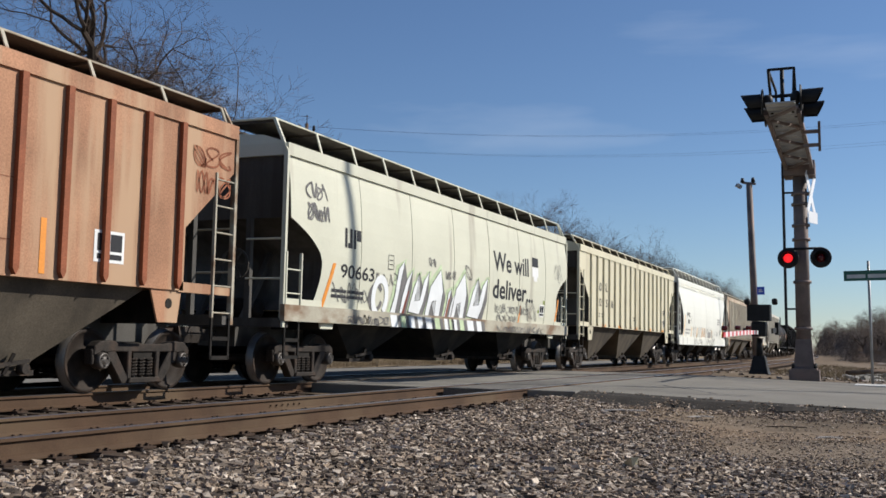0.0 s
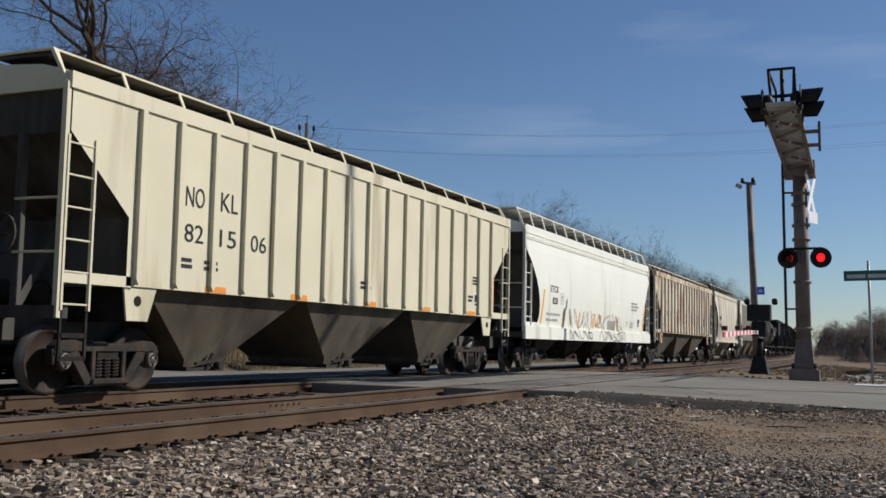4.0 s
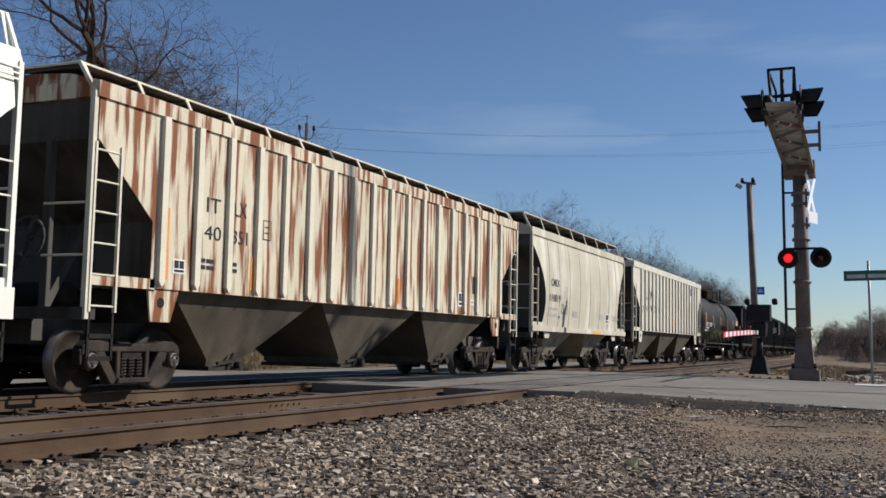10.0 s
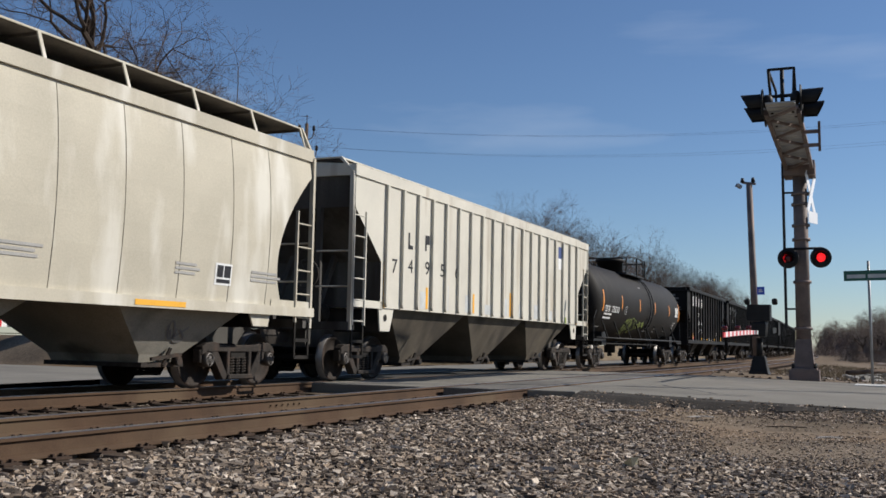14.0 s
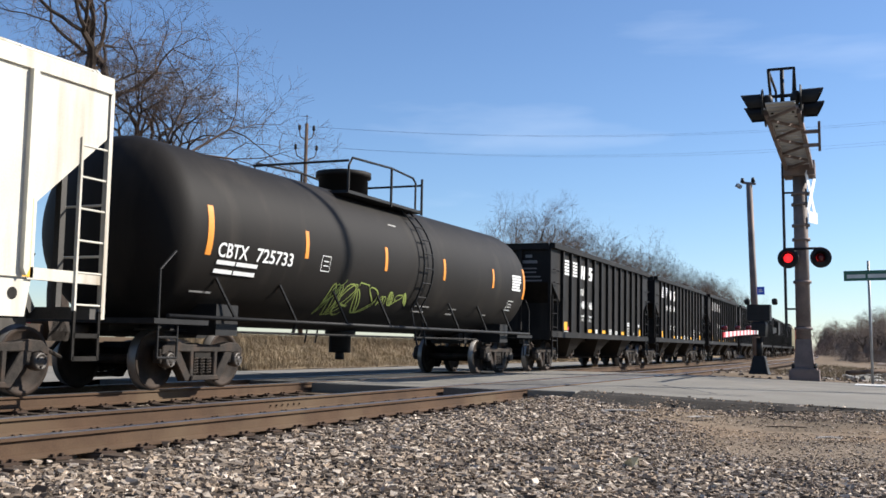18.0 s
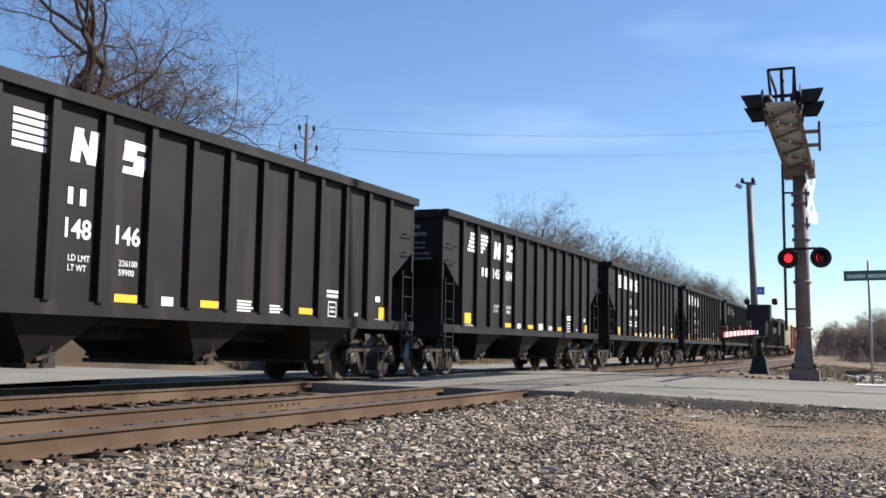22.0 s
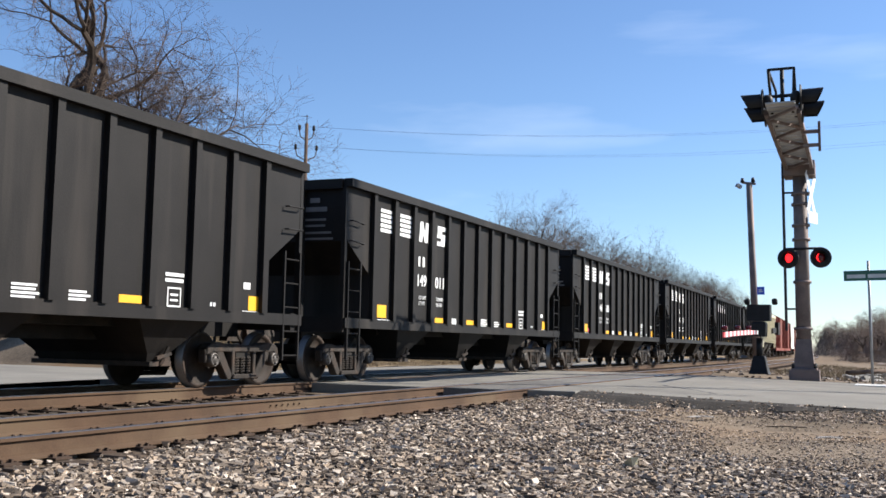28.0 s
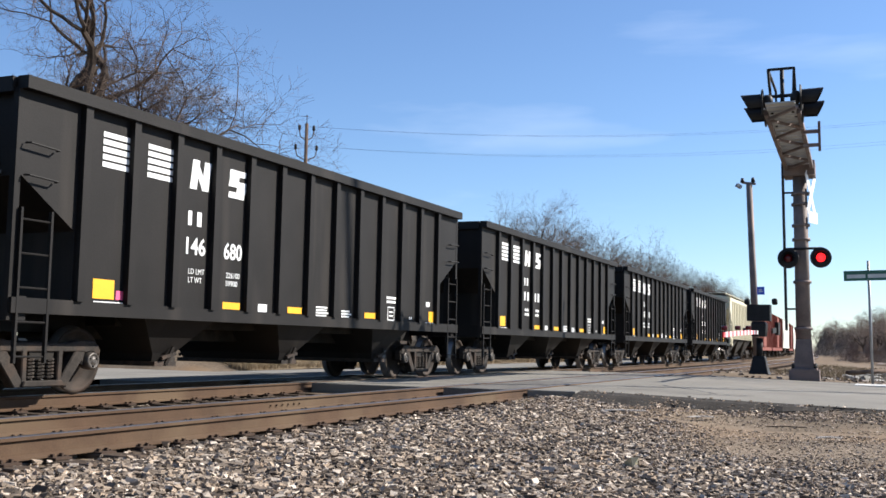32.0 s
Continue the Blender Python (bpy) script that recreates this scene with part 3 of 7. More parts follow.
def hopper(label, L, mat_, zs=1.50, ze=4.03, zt=4.42, side=None, cut=1.30, cut_low=2.45, cut_high=3.45, ribs=0, rib_mat=None, rail_mat=None, posts=12,
           bay_at=(-4.5, 0.0, 4.5), end_mat=None, bay_mat=None, deck=4.54, deck_mat=None, bay_top=4.2, sill=0.0, rib_depth=0.07, rib_wide=0.10, ladder_top=3.4, seams=(), seam_mat=None,
           low=0.34, step_mat=None, sill_mat=None, group="covered hopper cars of the train"):
    """A covered hopper car, L metres over its end sills. side: (height, half width) pairs of the side's curve; sill: height of the sill band."""
    car = thing("hopper_car", label, "rail car", group)
    L *= KX
    h = L / 2
    bay_at, seams = [x * KX for x in bay_at], [x * KX for x in seams]
    end_mat, rib_mat, rail_mat, bay_mat, deck_mat = end_mat or mat_, rib_mat or mat_, rail_mat or mat_, bay_mat or M_UNDER, deck_mat or M_WALK
    side = side or [(zs, 1.53), (ze, 1.53)]

    def half_at(z):
        for (z0, w0), (z1, w1) in zip(side, side[1:]):
            if z0 <= z <= z1:
                return w0 + (w1 - w0) * (z - z0) / (z1 - z0)
        return side[-1][1] if z > side[-1][0] else side[0][1]

    HALF[car.name] = half_at
    curved = len(side) > 2

    def inset(z):
        if z >= cut_high:
            return 0.12
        if z <= cut_low:
            return cut if not curved else cut - 0.28 * ((cut_low - z) / (cut_low - zs)) ** 2
        k = (cut_high - z) / (cut_high - cut_low)
        return 0.12 + (cut - 0.12) * (k if not curved else math.sin(k * math.pi / 2) ** 0.9)

    levels = sorted({zs, cut_low, cut_high, ze, *(z for z, _ in side), *spaced(zs, ze, 0.12 if curved else 0.6)})
    bm = NEW()
    loft(bm, [(-h + inset(z), h - inset(z), half_at(z), z) for z in levels])
    # faces turned along the track take the end colour with the shade in it
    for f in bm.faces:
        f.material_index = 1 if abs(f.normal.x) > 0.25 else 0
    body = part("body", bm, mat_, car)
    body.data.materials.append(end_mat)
    wt = half_at(ze)
    bm = NEW()
    lip = 0.05 if curved else 0.035
    loft(bm, [(-h + 0.06, h - 0.06, wt + lip, ze - 0.02), (-h + 0.06, h - 0.06, wt + lip, ze + 0.20)])
    part("eave", bm, mat_, car)
    bm = NEW()
    loft(bm, [(-h + 0.08, h - 0.08, wt + 0.02, ze + 0.20), (-h + 0.1, h - 0.1, wt * 0.66, zt - 0.05), (-h + 0.1, h - 0.1, 0.35, zt)])
    part("roof", bm, mat_, car)
    for i in range(5):
        bm = NEW()
        x = -h + L * (i + 0.5) / 5
        loft(bm, [(x - 1.2, x + 1.2, 0.32, zt - 0.02), (x - 1.2, x + 1.2, 0.32, zt + 0.07), (x - 1.1, x + 1.1, 0.22, zt + 0.1)])
        part("hatch", bm, mat_, car)
    if sill:
        for s in (-1, 1):
            bm = NEW()
            box(bm, -h, h, s * 1.53 - 0.05, s * 1.53 + 0.05, zs - sill, zs + 0.02)
            part("side_sill", bm, sill_mat or mat_, car, "scuffed side sill")
    zp = 1.12                               # the end platform
    for e in (-1, 1):
        bm = NEW()
        box(bm, min(e * h, e * (h - 0.25)), max(e * h, e * (h - 0.25)), -1.50, 1.50, zp - 0.10, zp + 0.06)
        box(bm, min(e * (h - 0.25), e * (h - 2.6)), max(e * (h - 0.25), e * (h - 2.6)), -0.40, 0.40, zp - 0.45, zp)
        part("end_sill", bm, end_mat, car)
        bm = NEW()
        box(bm, min(e * (h - 1.42), e * (h - 1.76)), max(e * (h - 1.42), e * (h - 1.76)), -1.45, 1.45, 1.0, zs - 0.02)
        part("body_bolster", bm, M_UNDER, car)
        for s in (-1, 1):
            bm = NEW()
            slab(bm, [(e * (h - 1.30), zs), (e * (h - 2.0), zs), (e * (h - 1.82), 1.02), (e * (h - 1.38), 1.02)], s * 1.47, s * 1.50)
            part("bolster_plate", bm, mat_, car)
        for s in (-1, 1):
            bm = NEW()
            turned(bm, [(0.075, s * 1.502), (0.075, s * 1.508)], "y", 16, (e * (h - 1.59), 0, 1.30))
            part("jacking_hole", bm, M_UNDER, car)
        for s in (-1, 1):
            bm = NEW()
            beam(bm, (e * (h - 0.09), s * 0.75, zp), (e * (h - 0.09), s * 0.75, cut_high), 0.1, 0.1)
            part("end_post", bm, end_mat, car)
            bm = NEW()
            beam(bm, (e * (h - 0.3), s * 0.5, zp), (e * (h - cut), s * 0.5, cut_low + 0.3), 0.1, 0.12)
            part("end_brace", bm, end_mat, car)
            bm = NEW()
            box(bm, min(e * (h - 0.02), e * (h - cut - 0.1)), max(e * (h - 0.02), e * (h - cut - 0.1)), s * 1.49 - 0.04, s * 1.49 + 0.04, zs - 0.02, zs + 0.13)
            part("corner_sill", bm, mat_, car)
            bm = NEW()
            beam(bm, (e * (h - 0.045), s * 1.50, zp - 0.1), (e * (h - 0.045), s * 1.50, ze + 0.05), 0.07, 0.08)
            beam(bm, (e * (h - 0.045), s * 1.50, ze + 0.05), (e * (h - 0.045), s * 1.22, deck), 0.05, 0.05)
            part("corner_post", bm, rail_mat, car)
            ladder(car, e * (h - 0.33), s * 1.53, zp, ladder_top, rail_mat, 0.5, 0.42)
            for z in (zp + 0.75, zp + 1.45):
                bm = NEW()
                tube(bm, [(e * (h - 0.02), s * 1.45, z), (e * h, s * 0.75, z)], 0.018, 6)
                part("grab_iron", bm, rail_mat, car)
            bm = NEW()
            for dx in (0.10, 0.56):
                beam(bm, (e * (h - dx), s * 1.52, zp), (e * (h - dx), s * 1.52, 0.48), 0.04, 0.03)
            for z in (0.50, 0.80):
                beam(bm, (e * (h - 0.10), s * 1.52, z), (e * (h - 0.56), s * 1.52, z), 0.03, 0.06)
            part("sill_step", bm, step_mat or M_UNDER, car)
        piece("coupler", MESH["coupler"], car, pose(e * (h - 0.10), 0, 0.86, 0, 0, 0 if e > 0 else 180))
        add_truck(car, e * (h - 1.56))
    bm = NEW()
    for k in range(20):
        a0, a1 = 2 * math.pi * k / 20, 2 * math.pi * (k + 1) / 20
        beam(bm, (-h - 0.05, -0.55 + 0.28 * math.cos(a0), zp + 1.0 + 0.28 * math.sin(a0)), (-h - 0.05, -0.55 + 0.28 * math.cos(a1), zp + 1.0 + 0.28 * math.sin(a1)), 0.03, 0.03)
    for a in (0, 60, 120):
        c, d = 0.28 * math.cos(radians(a)), 0.28 * math.sin(radians(a))
        beam(bm, (-h - 0.05, -0.55 - c, zp + 1.0 - d), (-h - 0.05, -0.55 + c, zp + 1.0 + d), 0.02, 0.02)
    part("brake_wheel", bm, end_mat, car)
    bm = NEW()
    turned(bm, [(0.12, -0.5), (0.19, -0.45), (0.19, 0.45), (0.12, 0.5)], "y", 14, (-h + 0.75, -0.1, zp + 0.25))
    part("air_tank", bm, M_UNDER, car)
    roof_walk(car, -h + 0.05, h - 0.05, ze + 0.2, deck, rail_mat, deck_mat, posts)
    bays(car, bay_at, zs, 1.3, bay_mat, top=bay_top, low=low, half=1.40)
    if ribs:
        z0, z1, w = zs + 0.02, ze - 0.02, half_at(2.5)
        first = cut + 0.18
        key = ("rib", mat_.name, rib_mat.name, rib_depth)
        rb = NEW()
        slab(rb, [(-rib_wide / 2, z1), (rib_wide / 2, z1), (rib_wide / 2, z0 + 0.08), (0, z0), (-rib_wide / 2, z0 + 0.08)], -rib_depth, 0.0)
        MESH[key] = mesh_of(rb, "rib", rib_mat)
        for i in range(ribs):
            x = -h + first + (L - 2 * first) * i / (ribs - 1)
            for s in (-1, 1):
                piece("rib", MESH[key], car, pose(x, s * w, 0, 0, 0, 0 if s < 0 else 180))
    for x in seams:                         # weld seams across the side
        zz = spaced(zs + 0.03, ze - 0.05, 0.25)
        for s in (-1, 1):
            bm = NEW()
            tube(bm, [(-h + x, s * (half_at(z) - 0.002), z) for z in zz], 0.011, 5)
            part("weld_seam", bm, seam_mat or mat_, car)
    return car


def coal_car(number=0):
    """A black open hopper car with ribbed sides."""
    L, zs, zt, w = 14.15 * KX, 1.22, 3.97, 1.50
    h = L / 2
    car = thing("coal_car", "black ribbed open coal hopper car with white and yellow markings", "rail car", "black coal cars of the train")

    def inset(z):
        return 0.10 if z >= 2.75 else (1.05 if z <= 2.15 else 0.10 + 0.95 * (2.75 - z) / 0.6)
    bm = NEW()
    loft(bm, [(-h + inset(z), h - inset(z), w, z) for z in (zs, 2.15, 2.75, 3.85)])
    part("body", bm, M_BLACK, car)
    for s in (-1, 1):
        bm = NEW()
        box(bm, -h + 0.02, h - 0.02, s * 1.53 - 0.10, s * 1.53 + 0.08, zt - 0.16, zt)
        part("top_chord", bm, M_BLACK, car)
        bm = NEW()
        box(bm, -h + 0.02, h - 0.02, s * 1.50 - 0.05, s * 1.50 + 0.06, zs - 0.16, zs + 0.03)
        part("side_sill", bm, M_BLACK, car)
    for e in (-1, 1):
        bm = NEW()
        box(bm, min(e * (h + 0.04), e * (h - 0.12)), max(e * (h + 0.04), e * (h - 0.12)), -1.43, 1.43, zt - 0.2, zt - 0.01)
        part("end_chord", bm, M_BLACK, car)
        bm = NEW()
        box(bm, min(e * h, e * (h - 0.3)), max(e * h, e * (h - 0.3)), -1.5, 1.5, zs - 0.25, zs + 0.05)
        box(bm, min(e * (h - 0.3), e * (h - 2.4)), max(e * (h - 0.3), e * (h - 2.4)), -0.4, 0.4, zs - 0.38, zs)
        part("end_sill", bm, M_BLACK, car)
        for s in (-1, 1):
            bm = NEW()
            beam(bm, (e * (h - 0.05), s * 1.46, zs - 0.2), (e * (h - 0.05), s * 1.46, zt - 0.15), 0.09, 0.09)
            beam(bm, (e * (h - 0.06), s * 0.5, zs), (e * (h - 0.06), s * 0.5, zt - 0.15), 0.1, 0.1)
            part("end_post", bm, M_BLACK, car)
            ladder(car, e * (h - 0.36), s * 1.53, 0.45, 2.35, M_BLACK, 0.5, 0.42)
            for z in (2.75, 3.15):
                bm = NEW()
                tube(bm, [(e * (h - 0.12), s * 1.53, z), (e * (h - 0.14), s * 1.60, z), (e * (h - 0.62), s * 1.60, z - 0.02), (e * (h - 0.64), s * 1.53, z - 0.02)], 0.014, 6)
                part("grab_iron", bm, M_BLACK, car)
        piece("coupler", MESH["coupler"], car, pose(e * (h - 0.18), 0, 0.86, 0, 0, 0 if e > 0 else 180))
        add_truck(car, e * (h - 1.06))
    if ("coal_rib", 0) not in MESH:
        rb = NEW()
        box(rb, -0.065, 0.065, -0.10, 0.0, zs + 0.02, zt - 0.16)
        MESH[("coal_rib", 0)] = mesh_of(rb, "rib", M_BLACK)
    for i in range(13):
        x = -h + 1.14 + (L - 2.42) * i / 12
        for s in (-1, 1):
            piece("rib", MESH[("coal_rib", 0)], car, pose(x, s * 1.49, 0, 0, 0, 0 if s < 0 else 180))
    bays(car, (-3.5, 0.0, 3.6), zs - 0.05, 1.3, M_BLACK, top=1.9, low=0.44, half=1.47, tip=0.2, deep=1.05)
    part("centre_sill", box(NEW(), -h + 2.0, h - 2.0, -0.35, 0.35, 0.75, 1.08), M_UNDER, car)
    part("slope_sheet", box(NEW(), -h + 2.6, h - 2.6, -0.9, 0.9, 0.95, 1.12), M_UNDER, car)
    return car


def tank_car():
    L = 17.3 * KX
    h, r, zc = L / 2, 1.50, 2.52
    car = thing("tank_car", "matt black tank car with orange reflectors and green spray paint", "rail car", "tank cars of the train")
    bm = NEW()
    prof = []
    for i in range(9):
        a = math.pi / 2 * i / 8
        prof.append((max(0.02, r * math.sin(a)), -h + 0.15 + 0.75 * (1 - math.cos(a))))
    prof += [(r, -h * 0.28), (r, h * 0.28)]
    prof += [(p[0], -p[1]) for p in prof[8::-1]]
    turned(bm, prof, "x", 64, (0, 0, zc))
    part("tank", bm, M_TANK, car)
    bm = NEW()
    turned(bm, [(0.55, 0), (0.55, 0.5), (0.62, 0.5), (0.62, 0.62), (0.3, 0.68)], "z", 24, (-0.45, 0, zc + r - 0.1))
    part("dome", bm, M_TANK, car)
    plat = part("platform", box(box(NEW(), -2.3, 1.3, -1.15, -0.65, zc + r - 0.22, zc + r - 0.16), -2.3, 1.3, 0.65, 1.15, zc + r - 0.22, zc + r - 0.16), M_DARK, car)
    zp = zc + r - 0.16
    for s in (-1, 1):
        for x in (-0.35, 1.25):
            bm = NEW()
            tube(bm, [(x, s * 1.15, zp - 0.1), (x, s * 1.15, zp + 0.75)], 0.03, 6)
            part("railing_post", bm, M_DARK, plat)
        bm = NEW()
        tube(bm, [(-2.3, s * 1.15, zp), (-2.3, s * 1.15, zp + 0.5), (-2.15, s * 1.15, zp + 0.68), (-0.35, s * 1.15, zp + 0.75), (0.75, s * 1.15, zp + 0.70), (0.9, s * 1.15, zp + 0.6), (0.9, s * 1.15, zp)], 0.025, 6)
        part("railing", bm, M_DARK, plat)
    for x in (-2.3, 1.25):
        bm = NEW()
        tube(bm, [(x, -1.15, zp + 0.6), (x, 1.15, zp + 0.6)], 0.025, 6)
        part("railing", bm, M_DARK, plat)
    for s in (-1, 1):
        bm = NEW()
        for dx in (-0.24, 0.24):
            pts = [(0.75 + dx, s * (r + 0.10) * math.cos(radians(a)), zc + (r + 0.10) * math.sin(radians(a))) for a in range(52, -40, -8)]
            tube(bm, pts + [(0.75 + dx, s * 1.45, 0.75)], 0.022, 6)
        lad = part("ladder", bm, M_DARK, car)
        for a in range(46, -38, -12):
            bm = NEW()
            tube(bm, [(0.51, s * (r + 0.10) * math.cos(radians(a)), zc + (r + 0.10) * math.sin(radians(a))), (0.99, s * (r + 0.10) * math.cos(radians(a)), zc + (r + 0.10) * math.sin(radians(a)))], 0.016, 6)
            part("rung", bm, M_DARK, lad)
        bm = NEW()
        tube(bm, [(-h + 0.3, s * 1.45, 1.12), (h - 0.3, s * 1.45, 1.12)], 0.035, 8)
        part("hand_rail", bm, M_DARK, car)
        for i in range(8):
            x = -h + 1.9 + (L - 3.8) * i / 7
            bm = NEW()
            beam(bm, (x - 0.25, s * 1.30, zc - 0.75), (x + 0.12, s * 1.45, 1.12), 0.05, 0.03)
            part("bracket", bm, M_DARK, car)
        for e in (-1, 1):
            part("stub_sill", beam(NEW(), (e * (h - 3.2), s * 0.35, 0.98), (e * (h - 0.2), s * 0.35, 0.98), 0.2, 0.2), M_DARK, car)
    for e in (-1, 1):
        bm = NEW()
        box(bm, min(e * h, e * (h - 1.3)), max(e * h, e * (h - 1.3)), -1.45, 1.45, 1.0, 1.08)
        box(bm, min(e * (h - 1.7), e * (h - 2.3)), max(e * (h - 1.7), e * (h - 2.3)), -1.3, 1.3, 0.85, 1.35)
        box(bm, min(e * (h - 0.9), e * (h - 2.9)), max(e * (h - 0.9), e * (h - 2.9)), -0.5, 0.5, 0.80, 1.5)
        part("end_platform", bm, M_DARK, car)
        bm = NEW()
        for s in (-1, 1):
            tube(bm, [(e * (h - 0.15), s * 1.4, 0.5), (e * (h - 0.15), s * 1.4, 1.8), (e * (h - 0.5), s * 1.4, 2.1)], 0.02, 6)
            tube(bm, [(e * (h - 0.6), s * 1.4, 0.5), (e * (h - 0.6), s * 1.4, 1.1)], 0.02, 6)
            for z in (0.5, 0.8):
                tube(bm, [(e * (h - 0.15), s * 1.4, z), (e * (h - 0.6), s * 1.4, z)], 0.02, 6)
        part("end_steps", bm, M_DARK, car)
        piece("coupler", MESH["coupler"], car, pose(e * (h - 0.18), 0, 0.86, 0, 0, 0 if e > 0 else 180))
        add_truck(car, e * (h - 1.73))
    tank_fittings(car, h)
    return car


def tank_fittings(car, h):
    """Brake pipe, outlet and air tank under the tank."""
    part("brake_pipe", tube(NEW(), [(-h + 0.4, -0.75, 0.92), (h - 0.4, -0.75, 0.92)], 0.022, 6), M_DARK, car)
    bm = NEW()
    turned(bm, [(0.24, 0.55), (0.24, 0.95), (0.34, 0.95), (0.34, 1.05)], "z", 16, (-0.4, 0, 0))
    turned(bm, [(0.10, 0.40), (0.10, 0.56)], "z", 12, (-0.4, 0, 0))
    part("bottom_outlet", bm, M_DARK, car)
    for x in (-3.2, 2.6):
        part("hanger", beam(NEW(), (x, -0.5, 0.9), (x, -0.6, 1.2), 0.06, 0.04), M_DARK, car)


def boxcar():
    L = 17.0
    h = L / 2
    car = thing("boxcar", "red-brown ribbed boxcar far down the train", "rail car", "boxcars of the train")
    part("body", loft(NEW(), [(-h + 0.1, h - 0.1, 1.5, 1.0), (-h + 0.1, h - 0.1, 1.5, 4.35)]), M_BOXCAR, car)
    part("roof", loft(NEW(), [(-h + 0.05, h - 0.05, 1.54, 4.35), (-h + 0.05, h - 0.05, 0.3, 4.6)]), M_GREY, car)
    for s in (-1, 1):
        part("door", box(NEW(), -1.5, 1.5, min(s * 1.5, s * 1.58), max(s * 1.5, s * 1.58), 1.1, 4.2), M_BOXCAR, car)
        part("side_sill", box(NEW(), -h + 0.1, h - 0.1, s * 1.47 - 0.05, s * 1.47 + 0.05, 0.75, 1.0), M_BOXCAR, car)
    for i in range(14):
        x = -h + 0.4 + (L - 0.8) * i / 13
        if abs(x) > 1.7:
            for s in (-1, 1):
                part("rib", box(NEW(), x - 0.05, x + 0.05, min(s * 1.5, s * 1.57), max(s * 1.5, s * 1.57), 1.05, 4.3), M_BOXCAR, car)
    for e in (-1, 1):
        piece("coupler", MESH["coupler"], car, pose(e * (h - 0.18), 0, 0.86, 0, 0, 0 if e > 0 else 180))
        add_truck(car, e * (h - 2.1))
    return car


BULGE = [(1.34, 1.505), (1.6, 1.530), (2.0, 1.563), (2.4, 1.582), (2.7, 1.585), (3.0, 1.578), (3.3, 1.562), (3.6, 1.538), (3.9, 1.500), (4.1, 1.465)]
TRAIN = []                              # (car, place of its middle along the track at 24 s)


def join_train(car, front, rear):
    TRAIN.append((car, KX * (front + rear) / 2 + 0.08))
    return car
# ---- the train, from its front ----
UP_SEAMS = (2.8, 5.2, 7.6, 10.0, 12.4, 14.8)
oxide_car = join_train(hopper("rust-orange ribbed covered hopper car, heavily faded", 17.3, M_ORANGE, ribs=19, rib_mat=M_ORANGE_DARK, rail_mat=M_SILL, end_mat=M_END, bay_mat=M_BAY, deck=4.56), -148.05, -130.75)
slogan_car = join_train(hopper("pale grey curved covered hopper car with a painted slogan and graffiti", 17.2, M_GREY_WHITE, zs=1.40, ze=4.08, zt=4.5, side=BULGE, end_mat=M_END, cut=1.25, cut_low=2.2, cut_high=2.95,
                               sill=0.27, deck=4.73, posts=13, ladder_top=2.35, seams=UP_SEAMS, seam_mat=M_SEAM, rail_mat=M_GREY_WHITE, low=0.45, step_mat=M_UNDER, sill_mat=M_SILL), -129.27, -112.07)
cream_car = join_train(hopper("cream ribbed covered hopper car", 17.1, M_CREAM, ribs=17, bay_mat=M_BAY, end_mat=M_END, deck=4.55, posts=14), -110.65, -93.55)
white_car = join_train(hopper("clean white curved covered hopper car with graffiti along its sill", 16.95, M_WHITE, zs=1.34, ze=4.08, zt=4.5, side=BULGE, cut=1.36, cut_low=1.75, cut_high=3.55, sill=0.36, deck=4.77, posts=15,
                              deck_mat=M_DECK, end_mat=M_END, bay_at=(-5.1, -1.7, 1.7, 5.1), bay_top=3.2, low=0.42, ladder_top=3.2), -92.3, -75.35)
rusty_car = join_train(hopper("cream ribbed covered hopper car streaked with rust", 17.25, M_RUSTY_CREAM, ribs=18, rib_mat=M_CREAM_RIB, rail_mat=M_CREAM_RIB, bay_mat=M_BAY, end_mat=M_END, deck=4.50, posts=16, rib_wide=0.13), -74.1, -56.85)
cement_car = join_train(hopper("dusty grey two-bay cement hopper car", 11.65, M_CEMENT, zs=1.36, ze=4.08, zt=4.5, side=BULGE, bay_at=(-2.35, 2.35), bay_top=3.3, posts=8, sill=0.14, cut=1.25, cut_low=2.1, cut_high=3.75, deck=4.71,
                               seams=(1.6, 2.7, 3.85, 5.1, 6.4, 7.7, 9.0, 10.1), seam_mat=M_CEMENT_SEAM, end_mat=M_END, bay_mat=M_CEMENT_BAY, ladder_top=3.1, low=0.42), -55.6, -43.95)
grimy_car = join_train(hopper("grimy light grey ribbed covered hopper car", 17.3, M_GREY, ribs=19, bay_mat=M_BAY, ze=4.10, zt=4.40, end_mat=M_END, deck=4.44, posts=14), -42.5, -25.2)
oil_car = join_train(tank_car(), -24.05, -6.75)
coal = coal_car()
COAL = [join_train(coal, -5.18, 8.97)]
for i in range(1, 8):
    COAL.append(join_train(copy_thing(coal, pose(0, 0, 0)), -5.18 + 15.75 * i, 8.97 + 15.75 * i))
far = -5.18 + 15.75 * 8
hop = hopper("cream covered hopper car far down the train", 17.0, M_CREAM, ribs=15, group="covered hopper cars of the train")
join_train(hop, far, far + 17)
bx = join_train(boxcar(), far + 18.4, far + 35.4)
join_train(copy_thing(bx, pose(0, 0, 0)), far + 36.8, far + 53.8)
wh = join_train(hopper("white covered hopper car far down the train", 17.0, M_WHITE, zs=1.35, ze=4.08, side=BULGE, sill=0.3), far + 55.2, far + 72.2)
for i in range(4):
    join_train(copy_thing(wh if i % 2 else bx, pose(0, 0, 0)), far + 73.6 + 18.4 * i, far + 90.6 + 18.4 * i)
